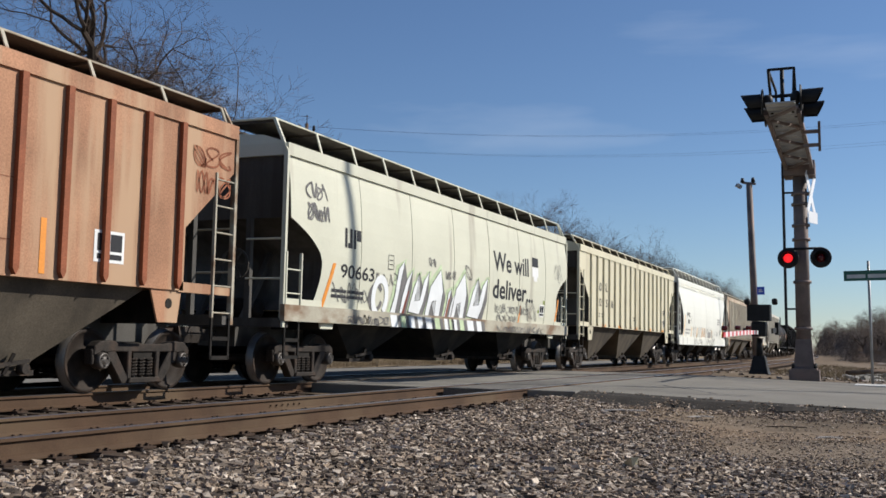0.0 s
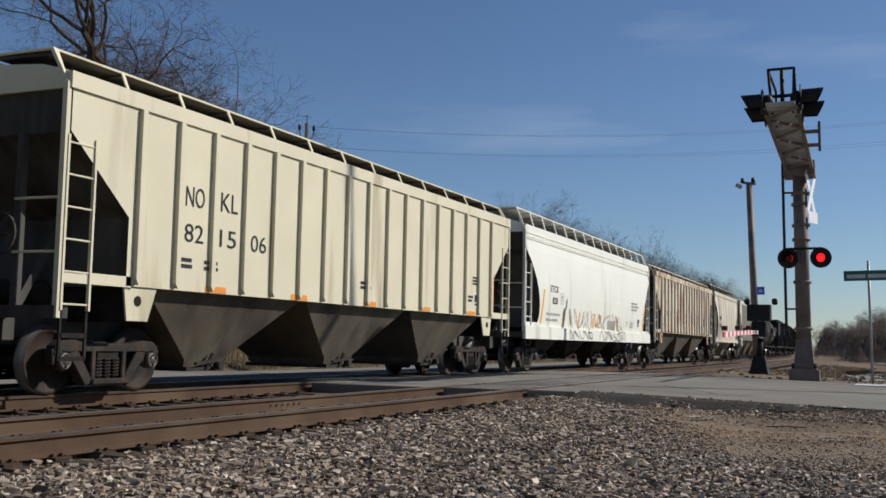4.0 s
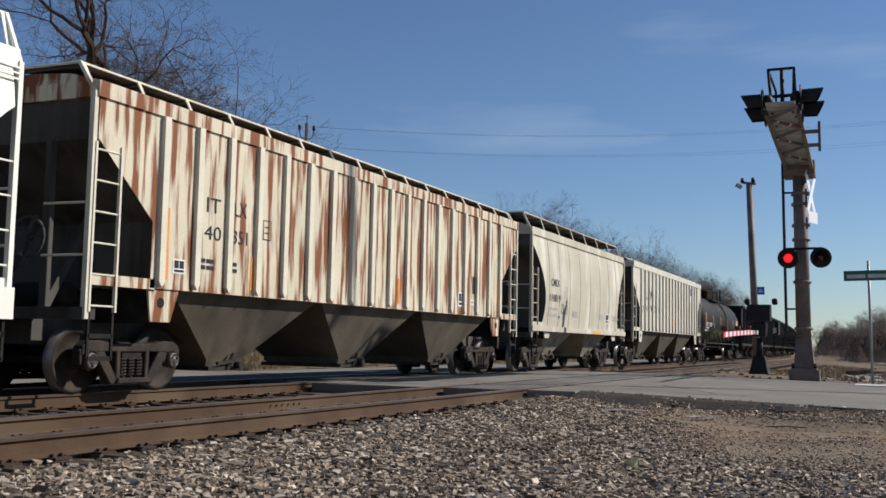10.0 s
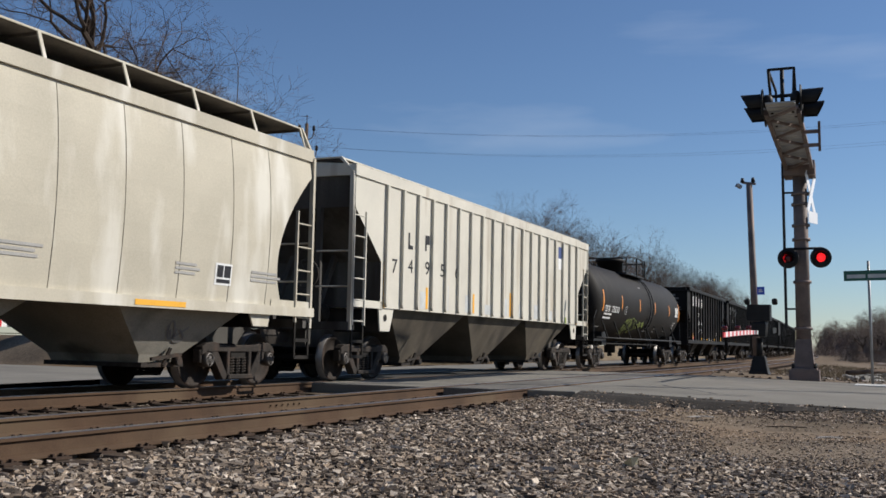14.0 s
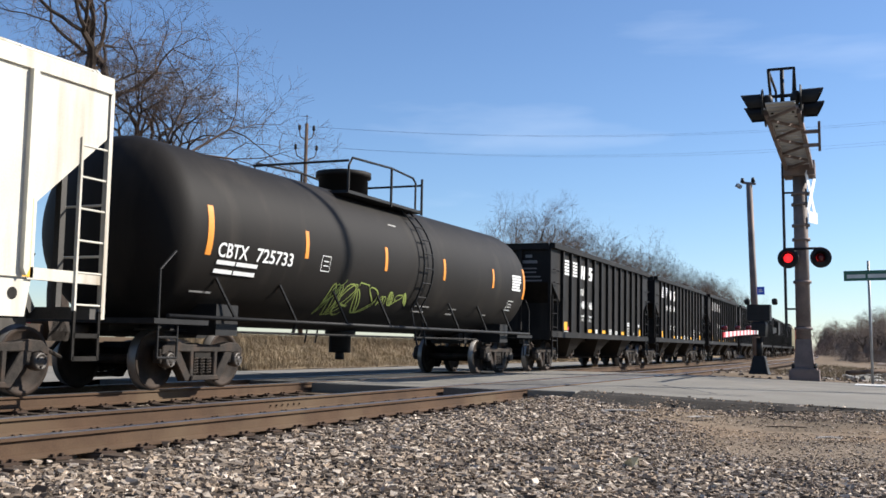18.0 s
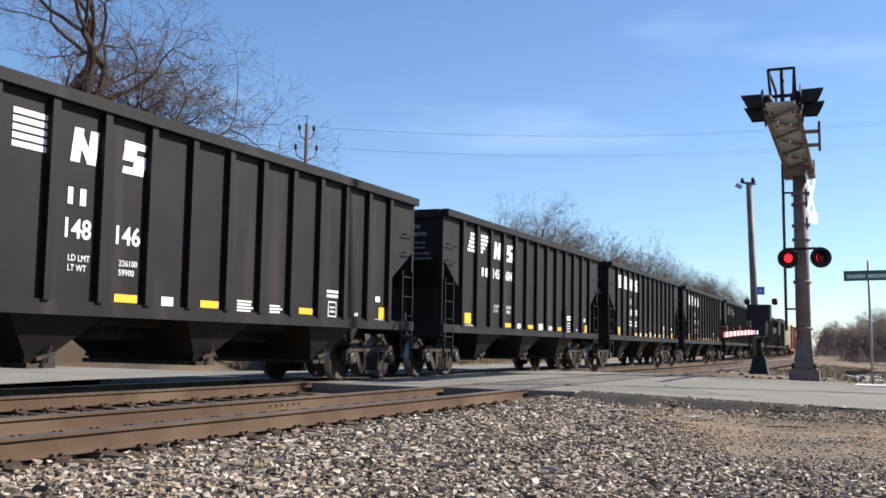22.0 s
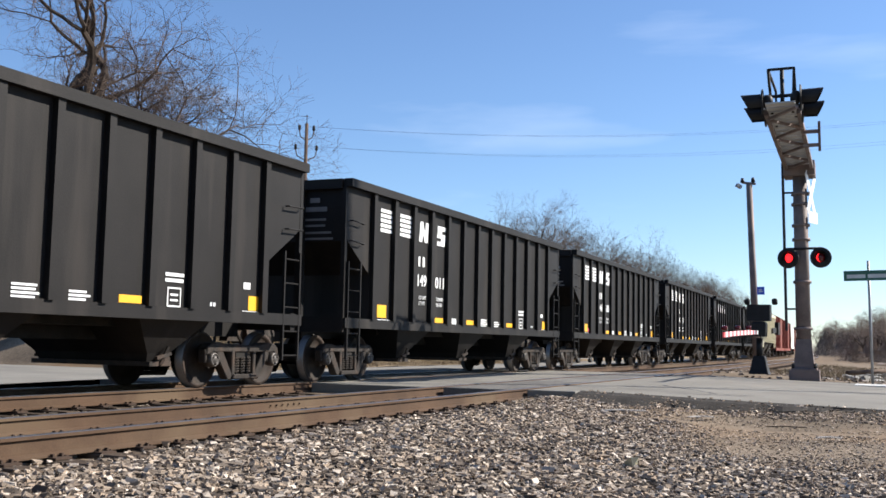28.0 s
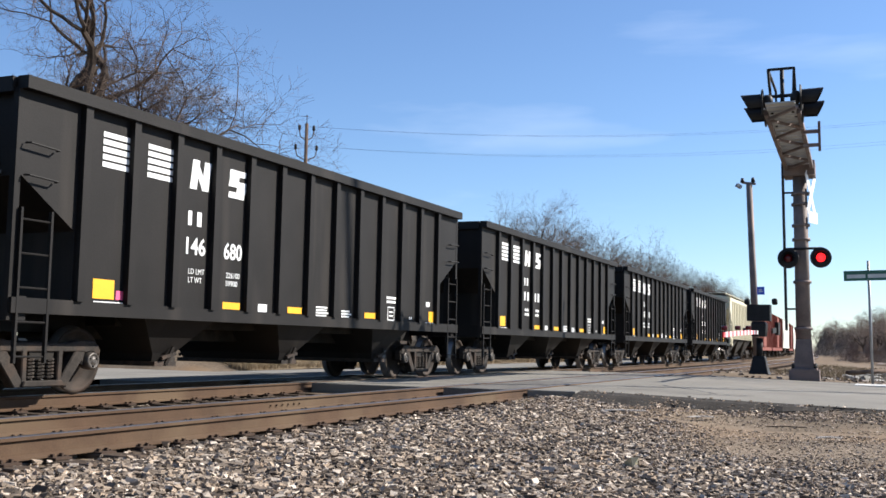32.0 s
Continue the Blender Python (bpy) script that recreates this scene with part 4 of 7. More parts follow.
# copies bring their own wheelsets
WHEELS = [(o, AXLE if o.matrix_basis.translation.x > 0 else -AXLE) for o in bpy.data.objects if o.name.startswith("wheelset")]


# ---- markings on the cars; x from the car's front, z from the rails ----
SHIFT = 0.10


def flat_y(car, z):
    return -(HALF[car.name](z) if car.name in HALF else 1.50) - 0.006


def raised(car, z):
    """Height of a marking on the side, measured from its drawing."""
    return z if z < 1.4 or car.name.startswith("tank_car") else 1.4 + (z - 1.4) * 1.08


def lettering(car, half_len, words, x0, x1, z, cap, mat_, y, bold=0.0):
    """Words fitted between x0 and x1 with capitals of height cap."""
    z = raised(car, z)
    me = text_mesh(words, cap / 0.70, mat_, 1.0, bold).copy()
    if car.name in HALF:                # the letters lie on the curve of the side
        for v in me.vertices:
            v.co.y += flat_y(car, z + v.co.z) - y
    x0, x1 = x0 + SHIFT, x1 + SHIFT
    xs_ = [v.co.x for v in me.vertices]
    k = (x1 - x0) / max(0.01, max(xs_) - min(xs_))
    k *= KX
    ob = piece("writing", me, car, pose((x0 - half_len) * KX - min(xs_) * k, y, z))
    ob.scale = (k, 1, 1)
    return ob


def patch(car, half_len, x0, x1, z0, z1, mat_, name="marking", lean=0.0, y=None, steps=4):
    """A painted or taped patch that lies on the side; lean: how far its top is shifted."""
    bm = NEW()
    rows_ = []
    for i in range(steps + 1):
        k = i / steps
        z = raised(car, z0 + (z1 - z0) * k)
        yy = flat_y(car, z) if y is None else (y(z) if callable(y) else y)
        rows_.append([bm.verts.new(((x + SHIFT - half_len + lean * k) * KX, yy, z)) for x in (x0, x1)])
    for a, b in zip(rows_, rows_[1:]):
        bm.faces.new((a[0], a[1], b[1], b[0]))
    return part(name, bm, mat_, car)


def strokes(car, half_len, lines, mat_, width=0.03, name="graffiti", y=None, lift=0.0):
    """Spray-can lines on the side: each a list of (x, z) points, drawn as one ribbon and a part of its own."""
    for pts in lines:
        pts = [(px, raised(car, pz)) for px, pz in pts]
        bm = NEW()
        edge = []
        for i, (px, pz) in enumerate(pts):
            (xa, za), (xb, zb) = pts[max(0, i - 1)], pts[min(len(pts) - 1, i + 1)]
            d = Vector((xb - xa, zb - za))
            if d.length < 1e-5:
                d = Vector((1, 0))
            n_ = Vector((-d.y, d.x)).normalized() * width / 2
            edge.append([bm.verts.new(((qx + SHIFT - half_len) * KX, (flat_y(car, qz) if y is None else (y(qz) if callable(y) else y)) - 0.002 - lift, qz)) for qx, qz in ((px + n_.x, pz + n_.y), (px - n_.x, pz - n_.y))])
        for a, b in zip(edge, edge[1:]):
            bm.faces.new((a[0], a[1], b[1], b[0]))
        part(name, bm, mat_, car)


def scribble(rnd, x, z, w, h, n=5):
    """A loop like a quick tag letter."""
    k = rnd.uniform(0, 6)
    a, b = rnd.choice((1, 2, 2, 3)), rnd.choice((1, 2, 3))
    m = 3 * (n + 3)
    return [(x + w * (0.5 + 0.5 * math.sin(k + a * i * 0.19)), z + h * (0.5 + 0.5 * math.cos(1.3 * k + b * i * 0.21))) for i in range(m)]


def tag_row(rnd, x0, x1, z, h, count):
    w = (x1 - x0) / count
    return [scribble(rnd, x0 + i * w, z + rnd.uniform(-0.1, 0.1) * h, w * 0.95, h * rnd.uniform(0.7, 1.1), rnd.randint(4, 8)) for i in range(count)]


def frame_box(car, half_len, x0, x1, z0, z1, mat_, w=0.018, y=None, bars_in=0):
    """A stencilled box: its outline is one closed line."""
    strokes(car, half_len, [[(x0, z0), (x1, z0), (x1, z1), (x0, z1), (x0, z0), (x0 + 0.001, z0)]], mat_, w, "stencil_box", y)
    if bars_in:
        for k in (0.35, 0.65):
            strokes(car, half_len, [[(x0 + 0.2 * (x1 - x0), z0 + (z1 - z0) * k), (x0 + 0.8 * (x1 - x0), z0 + (z1 - z0) * k)]], mat_, w, "stencil_bar", y)


def data_plate(car, half_len, x0, x1, z0, z1, y=None):
    """The black and white data plate of a car."""
    patch(car, half_len, x0, x1, z0, z1, M_TEXT_WHITE, "data_plate", y=y)
    w, h_ = x1 - x0, z1 - z0
    yy = (lambda z: (flat_y(car, z) if y is None else y) - 0.003)
    patch(car, half_len, x0 + 0.10 * w, x0 + 0.47 * w, z0 + 0.36 * h_, z1 - 0.1 * h_, M_TEXT_BLACK, "data_panel", y=yy)
    patch(car, half_len, x0 + 0.53 * w, x1 - 0.08 * w, z0 + 0.36 * h_, z1 - 0.1 * h_, M_TEXT_BLACK, "data_panel", y=yy)
    patch(car, half_len, x0 + 0.10 * w, x1 - 0.08 * w, z0 + 0.10 * h_, z0 + 0.27 * h_, M_TEXT_BLACK, "data_panel", y=yy)


def end_marks(car, half_len, words, x_end, z, y0, cap, mat_):
    """Lettering on the front end sheet, which faces the way the train goes."""
    for i, w in enumerate(words):
        me = text_mesh(w, cap / 0.70, mat_)
        piece("writing", me, car, pose(x_end * KX, y0 + 0.0, z - i * cap * 1.6, 0, 0, -90))


# faded oxide car: data plate and patches near its rear
h = 8.65
data_plate(oxide_car, h, 13.92, 14.52, 1.76, 2.16)
patch(oxide_car, h, 12.95, 13.05, 1.55, 2.2, M_ORANGE_TAPE, "reflector")
frame_box(oxide_car, h, 12.2, 12.5, 1.9, 2.6, M_ORANGE_DARK)
rnd = random.Random(3)
strokes(oxide_car, h, tag_row(rnd, 16.0, 17.0, 3.3, 0.3, 3) + tag_row(rnd, 16.1, 17.0, 2.9, 0.3, 3), M_ORANGE_DARK, 0.03)

# slogan car
h = 8.6
for x0 in (2.01, 2.37):
    patch(slogan_car, h, x0, x0 + 0.09, 2.51, 2.86, M_TEXT_BLACK, "marking")
    patch(slogan_car, h, x0 + 0.12, x0 + 0.30, 2.51 if x0 < 2.2 else 2.66, 2.60 if x0 < 2.2 else 2.86, M_TEXT_BLACK, "marking")
patch(slogan_car, h, 2.21, 2.30, 2.60, 2.86, M_TEXT_BLACK, "marking")
lettering(slogan_car, h, "90663", 1.9, 3.31, 1.97, 0.26, M_TEXT_BLACK, flat_y(slogan_car, 2.2), 0.004)
bars(slogan_car, 1.7 - h, flat_y(slogan_car, 1.65), 1.70, 1.3, 2, 0.06, M_TEXT_BLACK, seed=2)
frame_box(slogan_car, h, 3.92, 4.18, 2.25, 2.52, M_TEXT_BLACK, bars_in=1)
patch(slogan_car, h, 1.22, 1.34, 1.42, 2.20, M_ORANGE_TAPE, "reflector", lean=0.36)
lettering(slogan_car, h, "We will", 10.19, 13.09, 2.66, 0.50, M_TEXT_BLACK, flat_y(slogan_car, 2.85), 0.012)
lettering(slogan_car, h, "deliver...", 10.19, 13.54, 1.98, 0.50, M_TEXT_BLACK, flat_y(slogan_car, 2.3), 0.012)
patch(slogan_car, h, 13.42, 13.98, 2.95, 3.20, M_TEXT_BLACK, "shield_band")
patch(slogan_car, h, 13.42, 13.98, 2.68, 2.94, M_TEXT_WHITE, "shield")
patch(slogan_car, h, 13.54, 13.86, 2.56, 2.68, M_TEXT_WHITE, "shield_foot")
data_plate(slogan_car, h, 14.2, 14.62, 1.62, 1.95)
patch(slogan_car, h, 14.05, 14.18, 1.72, 1.80, M_SPRAY_GREEN, "sticker")
patch(slogan_car, h, 14.5, 14.66, 1.97, 2.08, M_SPRAY_GREEN, "sticker")
patch(slogan_car, h, 15.75, 15.87, 1.42, 2.15, M_ORANGE_TAPE, "reflector", lean=0.2)
for x0 in (4.75, 6.6, 12.35):
    patch(slogan_car, h, x0, x0 + 0.09, 1.42, 1.85, M_ORANGE_TAPE, "reflector", lean=0.1)
rnd = random.Random(11)
# the large piece of graffiti: leaning pointed letters, pale with grey depths and a green mist


def decal(car, half_len, poly, mat_, name, lift, z_step=0.11):
    """A painted shape given in x and z that follows the curve of the side."""
    poly = [(x_, raised(car, z_)) for x_, z_ in poly]
    bm = NEW()
    bm.faces.new([bm.verts.new(((x_ + SHIFT - half_len) * KX, 0, z_)) for x_, z_ in poly])
    bmesh.ops.triangulate(bm, faces=list(bm.faces))
    lo, hi = min(p[1] for p in poly), max(p[1] for p in poly)
    z_ = lo + z_step
    while z_ < hi:
        bmesh.ops.bisect_plane(bm, geom=list(bm.verts) + list(bm.edges) + list(bm.faces), plane_co=(0, 0, z_), plane_no=(0, 0, 1))
        z_ += z_step
    for v in bm.verts:
        v.co.y = flat_y(car, v.co.z) - lift
    return part(name, bm, mat_, car)


# letters in a unit square: pale faces and grey depths
GLYPHS = [
    ([[(0.0, 0.0), (0.27, 0.0), (0.40, 0.60), (0.52, 1.0), (0.24, 0.84), (0.15, 0.35)], [(0.48, 0.0), (0.70, 0.0), (0.82, 0.52), (0.98, 0.86), (0.70, 0.66), (0.54, 0.34)]],
     [[(0.27, 0.0), (0.44, 0.0), (0.56, 0.42), (0.72, 0.68), (0.52, 1.0), (0.40, 0.60)], [(0.70, 0.0), (0.84, 0.0), (1.02, 0.50), (0.98, 0.86), (0.82, 0.52)]]),
    ([[(0.0, 0.06), (0.62, 0.02), (0.80, 0.30), (1.0, 0.98), (0.72, 0.76), (0.58, 0.34), (0.30, 0.30), (0.44, 0.92), (0.20, 0.60)]],
     [[(0.62, 0.0), (0.86, 0.0), (1.04, 0.45), (1.0, 0.98), (0.80, 0.30)], [(0.30, 0.32), (0.56, 0.36), (0.66, 0.66), (0.44, 0.92)]]),
    ([[(0.0, 0.0), (0.22, 0.0), (0.30, 0.30), (0.52, 0.34), (0.52, 0.0), (0.78, 0.0), (0.86, 0.55), (0.66, 1.0), (0.16, 0.62)]],
     [[(0.22, 0.0), (0.50, 0.0), (0.50, 0.30), (0.31, 0.28)], [(0.78, 0.0), (0.96, 0.0), (1.04, 0.40), (0.68, 0.98), (0.86, 0.55)], [(0.36, 0.48), (0.62, 0.50), (0.58, 0.72)]]),
]
for k, (x0, x1, top) in zip((0, 1, 2, 0, 2, 1), ((4.15, 5.10, 2.46), (5.02, 5.98, 2.36), (5.92, 6.98, 2.42), (7.02, 7.62, 2.05), (7.45, 8.45, 2.44), (8.45, 9.70, 2.46))):
    def at_uv(q):
        return [(x0 + (x1 - x0) * (u + 0.06 * v), 1.40 + (top - 1.40) * v) for u, v in q]
    faces_, depths_ = GLYPHS[k]
    strokes(slogan_car, h, [at_uv(q + q[:1]) for q in faces_], M_MIST, 0.26, "spray_mist")
    for q in depths_:
        decal(slogan_car, h, at_uv(q), M_SPRAY_GREY, "letter_depth", 0.006)
    for q in faces_:
        decal(slogan_car, h, at_uv(q), M_SPRAY_WHITE, "letter_face", 0.009)
    strokes(slogan_car, h, [at_uv(q + q[:1]) for q in faces_], M_TEXT_BLACK, 0.022, "letter_outline", lift=0.010)
    w = x1 - x0
    for a_, b_, m_ in ((0.0, 0.34, M_SPRAY_WHITE), (0.36, 0.52, M_SPRAY_GREY), (0.52, 0.78, M_MIST if k != 1 else M_SPRAY_WHITE), (0.80, 0.97, M_SPRAY_GREY)):
        patch(slogan_car, h, x0 + a_ * w, x0 + b_ * w, 1.12, 1.37, m_, "letter_foot", lean=-0.10, y=-1.587)
decal(slogan_car, h, [(4.72, 1.42), (4.84, 1.42), (5.02, 1.92), (4.90, 1.80)], M_BOXCAR, "letter_shade", 0.012)
decal(slogan_car, h, [(7.10, 1.42), (7.20, 1.42), (7.34, 1.88), (7.22, 1.78)], M_BOXCAR, "letter_shade", 0.012)
strokes(slogan_car, h, [[(3.63 + 0.30 * math.cos(a), 1.70 + 0.34 * math.sin(a)) for a in spaced(-0.9, 4.4, 0.3)]], M_SPRAY_WHITE, 0.17, lift=0.004)
strokes(slogan_car, h, [[(3.45 + 0.28 * math.cos(a), 1.68 + 0.24 * math.sin(a)) for a in spaced(0.6, 6.0, 0.4)]], M_SPRAY_GREY, 0.10)
strokes(slogan_car, h, tag_row(rnd, 0.55, 1.35, 3.25, 0.28, 4) + tag_row(rnd, 0.6, 1.4, 2.90, 0.26, 4), M_SPRAY_GREY, 0.035)
strokes(slogan_car, h, tag_row(rnd, 3.4, 4.7, 1.95, 0.22, 8), M_SPRAY_GREY, 0.016)
strokes(slogan_car, h, tag_row(rnd, 6.0, 6.4, 2.45, 0.2, 3) + tag_row(rnd, 7.0, 7.6, 2.25, 0.2, 4) + tag_row(rnd, 8.2, 8.7, 2.3, 0.3, 1), M_SPRAY_GREY, 0.02)
strokes(slogan_car, h, tag_row(rnd, 10.4, 13.2, 1.62, 0.22, 14) + tag_row(rnd, 10.6, 12.2, 1.42, 0.16, 8) + tag_row(rnd, 15.6, 16.4, 2.7, 0.55, 4) + tag_row(rnd, 12.9, 14.0, 1.5, 0.5, 3), M_SPRAY_GREY, 0.018)
strokes(slogan_car, h, tag_row(rnd, 1.6, 3.2, 1.55, 0.3, 5), M_SPRAY_GREY, 0.022)
strokes(slogan_car, h, tag_row(rnd, 2.2, 4.0, 1.15, 0.16, 8) + tag_row(rnd, 10.5, 14.5, 1.15, 0.16, 16), M_SPRAY_GREY, 0.02, y=-1.588)
end_marks(slogan_car, h, ("90663",), -h + 0.10, 3.45, 0.9, 0.2, M_TEXT_BLACK)

# cream car
h = 8.55
for w, x0, x1, z, cap in (("NO", 2.48, 2.95, 2.68, 0.31), ("KL", 3.38, 3.85, 2.70, 0.31), ("82", 2.48, 2.95, 2.18, 0.28), ("15", 3.38, 3.83, 2.18, 0.28), ("06", 4.26, 4.72, 2.18, 0.28)):
    lettering(cream_car, h, w, x0, x1, z, cap, M_TEXT_BLACK, -1.536)
for x0, wd in ((2.4, 0.4), (3.1, 0.45), (8.3, 0.45), (14.0, 0.4)):
    bars(cream_car, x0 - h, -1.536, 1.90, wd, 2, 0.055, M_TEXT_BLACK, seed=int(x0 * 10))
for x0 in (3.05, 5.58, 8.35, 11.1, 13.9):
    patch(cream_car, h, x0, x0 + 0.55, 1.50, 1.59, M_ORANGE_TAPE, "reflector")
patch(cream_car, h, 1.36, 1.46, 1.62, 2.56, M_ORANGE_TAPE, "reflector")
patch(cream_car, h, 15.66, 15.76, 1.62, 2.56, M_ORANGE_TAPE, "reflector")
bars(cream_car, 14.35 - h, -1.536, 2.36, 0.45, 3, 0.045, M_TEXT_BLACK, seed=5)
data_plate(cream_car, h, 14.35, 14.75, 1.70, 2.02)
end_marks(cream_car, h, ("NOKL", "821506"), -h + 0.10, 3.62, 0.9, 0.17, M_TEXT_BLACK)

# white car
h = 8.475
lettering(white_car, h, "ETCX", 2.26, 3.11, 2.36, 0.20, M_TEXT_BLACK, flat_y(white_car, 2.45), 0.004)
lettering(white_car, h, "828", 2.51, 3.06, 2.03, 0.20, M_TEXT_BLACK, flat_y(white_car, 2.2), 0.004)
frame_box(white_car, h, 3.39, 3.67, 2.06, 2.36, M_TEXT_BLACK, bars_in=1)
for z in (1.70, 1.54):
    bars(white_car, 2.05 - h, flat_y(white_car, 1.65), z, 1.5, 1, 0.07, M_FADED, seed=int(z * 100))
bars(white_car, 13.3 - h, flat_y(white_car, 2.4), 2.42, 1.3, 3, 0.075, M_FADED, seed=8)
bars(white_car, 13.2 - h, flat_y(white_car, 1.7), 1.72, 0.7, 3, 0.05, M_FADED, seed=9)
bars(white_car, 12.6 - h, flat_y(white_car, 1.7), 1.70, 0.2, 2, 0.07, M_FADED, seed=10)
data_plate(white_car, h, 14.45, 14.8, 1.60, 1.92)
patch(white_car, h, 1.36, 1.50, 1.42, 2.40, M_YELLOW_TAPE, "reflector", lean=0.22)
patch(white_car, h, 15.5, 15.64, 1.42, 2.40, M_YELLOW_TAPE, "reflector", lean=0.10)
for x0 in (3.67, 5.50, 7.45, 11.0):
    patch(white_car, h, x0, x0 + 0.13, 1.40, 1.88, M_YELLOW_TAPE, "reflector", lean=0.12)
rnd = random.Random(21)
strokes(white_car, h, tag_row(rnd, 4.4, 7.3, 1.38, 0.6, 5) + tag_row(rnd, 8.2, 12.0, 1.38, 0.62, 6), M_SPRAY_GREY, 0.022)
strokes(white_car, h, tag_row(rnd, 4.4, 7.3, 1.02, 0.32, 5) + tag_row(rnd, 8.2, 12.2, 1.02, 0.32, 6), M_SPRAY_GREY, 0.022, y=-1.588)
strokes(white_car, h, tag_row(rnd, 7.2, 8.6, 1.45, 0.45, 3), M_SPRAY_ORANGE, 0.035)
patch(white_car, h, 9.5, 10.7, 1.42, 1.72, M_FADED, "overpainted_patch")
for x0, n_ in ((2.6, 1), (5.2, 1), (7.3, 2), (10.2, 2)):
    bars(white_car, x0 - h, -1.588, 1.24, 1.2, 2, 0.05, M_PINK_FADED, seed=int(x0 * 7))
    bars(white_car, x0 + 1.3 - h, -1.588, 1.24, 1.0, 3, 0.045, M_FADED, seed=int(x0 * 9))
end_marks(white_car, h, ("ETCX", "828"), -h + 0.10, 3.60, 0.6, 0.16, M_TEXT_BLACK)
for z in (3.90, 3.97, 4.04):
    bm = NEW()
    box(bm, (-h + 0.07) * KX, (h - 0.07) * KX, -1.548, -1.536, z - 0.012, z + 0.012)
    part("eave_crease", bm, M_WHITE, white_car)

# rusty car
h = 8.625
for w, x0, x1, z, cap in (("IT", 2.50, 2.86, 2.65, 0.24), ("LX", 3.25, 3.60, 2.67, 0.24), ("40", 2.46, 2.90, 2.26, 0.22), ("351", 3.22, 3.64, 2.26, 0.22)):
    lettering(rusty_car, h, w, x0, x1, z, cap, M_TEXT_BLACK, -1.536)
frame_box(rusty_car, h, 4.11, 4.34, 2.40, 2.70, M_TEXT_BLACK, bars_in=1)
for x0 in (2.45, 3.15):
    bars(rusty_car, x0 - h, -1.536, 1.92, 0.4, 2, 0.06, M_TEXT_BLACK, seed=int(x0 * 10))
for x0, z0, z1 in ((1.50, 1.62, 2.60), (3.76, 1.58, 2.10), (9.4, 1.6, 2.1), (15.5, 1.62, 2.5)):
    patch(rusty_car, h, x0, x0 + 0.10, z0, z1, M_ORANGE_TAPE, "reflector")
data_plate(rusty_car, h, 1.72, 2.0, 1.72, 1.92)
data_plate(rusty_car, h, 12.8, 13.2, 1.68, 2.0)
patch(rusty_car, h, 13.72, 13.98, 2.0, 2.4, M_TEXT_BLACK, "marking")
bars(rusty_car, 13.7 - h, -1.536, 1.82, 0.28, 2, 0.06, M_TEXT_WHITE, seed=4)
end_marks(rusty_car, h, ("ITLX", "40351"), -h + 0.10, 3.60, 0.8, 0.17, M_FADED)

# cement car
h = 5.825
lettering(cement_car, h, "CMEX", 1.67, 2.56, 2.54, 0.22, M_TEXT_BLACK, flat_y(cement_car, 2.65), 0.003)
lettering(cement_car, h, "110819", 1.56, 2.69, 2.10, 0.22, M_TEXT_BLACK, flat_y(cement_car, 2.2), 0.003)
for z in (1.86, 1.68):
    bars(cement_car, 1.5 - h, flat_y(cement_car, 1.75), z, 1.0, 1, 0.07, M_FADED, seed=int(z * 50))
frame_box(cement_car, h, 3.15, 3.44, 2.28, 2.55, M_FADED, bars_in=1)
rnd = random.Random(5)
strokes(cement_car, h, tag_row(rnd, 2.82, 3.58, 1.78, 0.26, 4), M_SPRAY_GREY, 0.022)
data_plate(cement_car, h, 2.5, 2.74, 1.58, 1.72)
data_plate(cement_car, h, 8.5, 8.95, 1.62, 1.94)
for x0, wd in ((4.2, 0.8), (7.6, 0.6), (9.6, 0.9)):
    bars(cement_car, x0 - h, flat_y(cement_car, 1.8), 1.85, wd, 3, 0.04, M_FADED, seed=int(x0 * 10))
patch(cement_car, h, 6.6, 7.75, 1.25, 1.33, M_YELLOW_TAPE, "scraped_patch", y=-1.587)
for x0 in (3.2, 7.9):
    strokes(cement_car, h, tag_row(rnd, x0, x0 + 0.5, 0.75, 0.3, 2), M_SPRAY_GREY, 0.035, y=lambda z: -(0.90 + 0.50 * (z - 0.54) / 0.82) - 0.012)
end_marks(cement_car, h, ("CMEX", "110819"), -h + 0.10, 3.62, 0.7, 0.16, M_TEXT_BLACK)

# grimy car
h = 8.65
for x0, z in ((2.52, 2.73), (3.42, 2.76)):
    patch(grimy_car, h, x0, x0 + 0.08, z, z + 0.33, M_TEXT_BLACK, "marking", y=-1.536)
    patch(grimy_car, h, x0 + 0.08, x0 + 0.24, z + (0.0 if x0 < 3 else 0.14), z + (0.08 if x0 < 3 else 0.33), M_TEXT_BLACK, "marking", y=-1.536)
for w, x0, z in (("7", 1.74, 2.20), ("4", 2.54, 2.25), ("9", 3.44, 2.27), ("5", 4.32, 2.28), ("6", 5.22, 2.29)):
    lettering(grimy_car, h, w, x0, x0 + 0.24, z, 0.30, M_TEXT_BLACK, -1.536)
for x0, z0, z1 in ((1.33, 1.5, 2.4), (3.5, 1.55, 2.0), (6.4, 1.55, 2.0), (9.16, 1.55, 2.15), (12.6, 1.55, 2.15), (15.7, 1.5, 2.4)):
    patch(grimy_car, h, x0, x0 + 0.12, z0, z1, M_YELLOW_TAPE, "reflector")
patch(grimy_car, h, 13.70, 14.24, 3.38, 3.72, M_SHIELD, "shield_band")
patch(grimy_car, h, 13.70, 14.24, 3.06, 3.38, M_TEXT_WHITE, "shield")
patch(grimy_car, h, 14.42, 14.62, 1.50, 1.68, M_SPRAY_GREEN, "sticker")
rnd = random.Random(9)
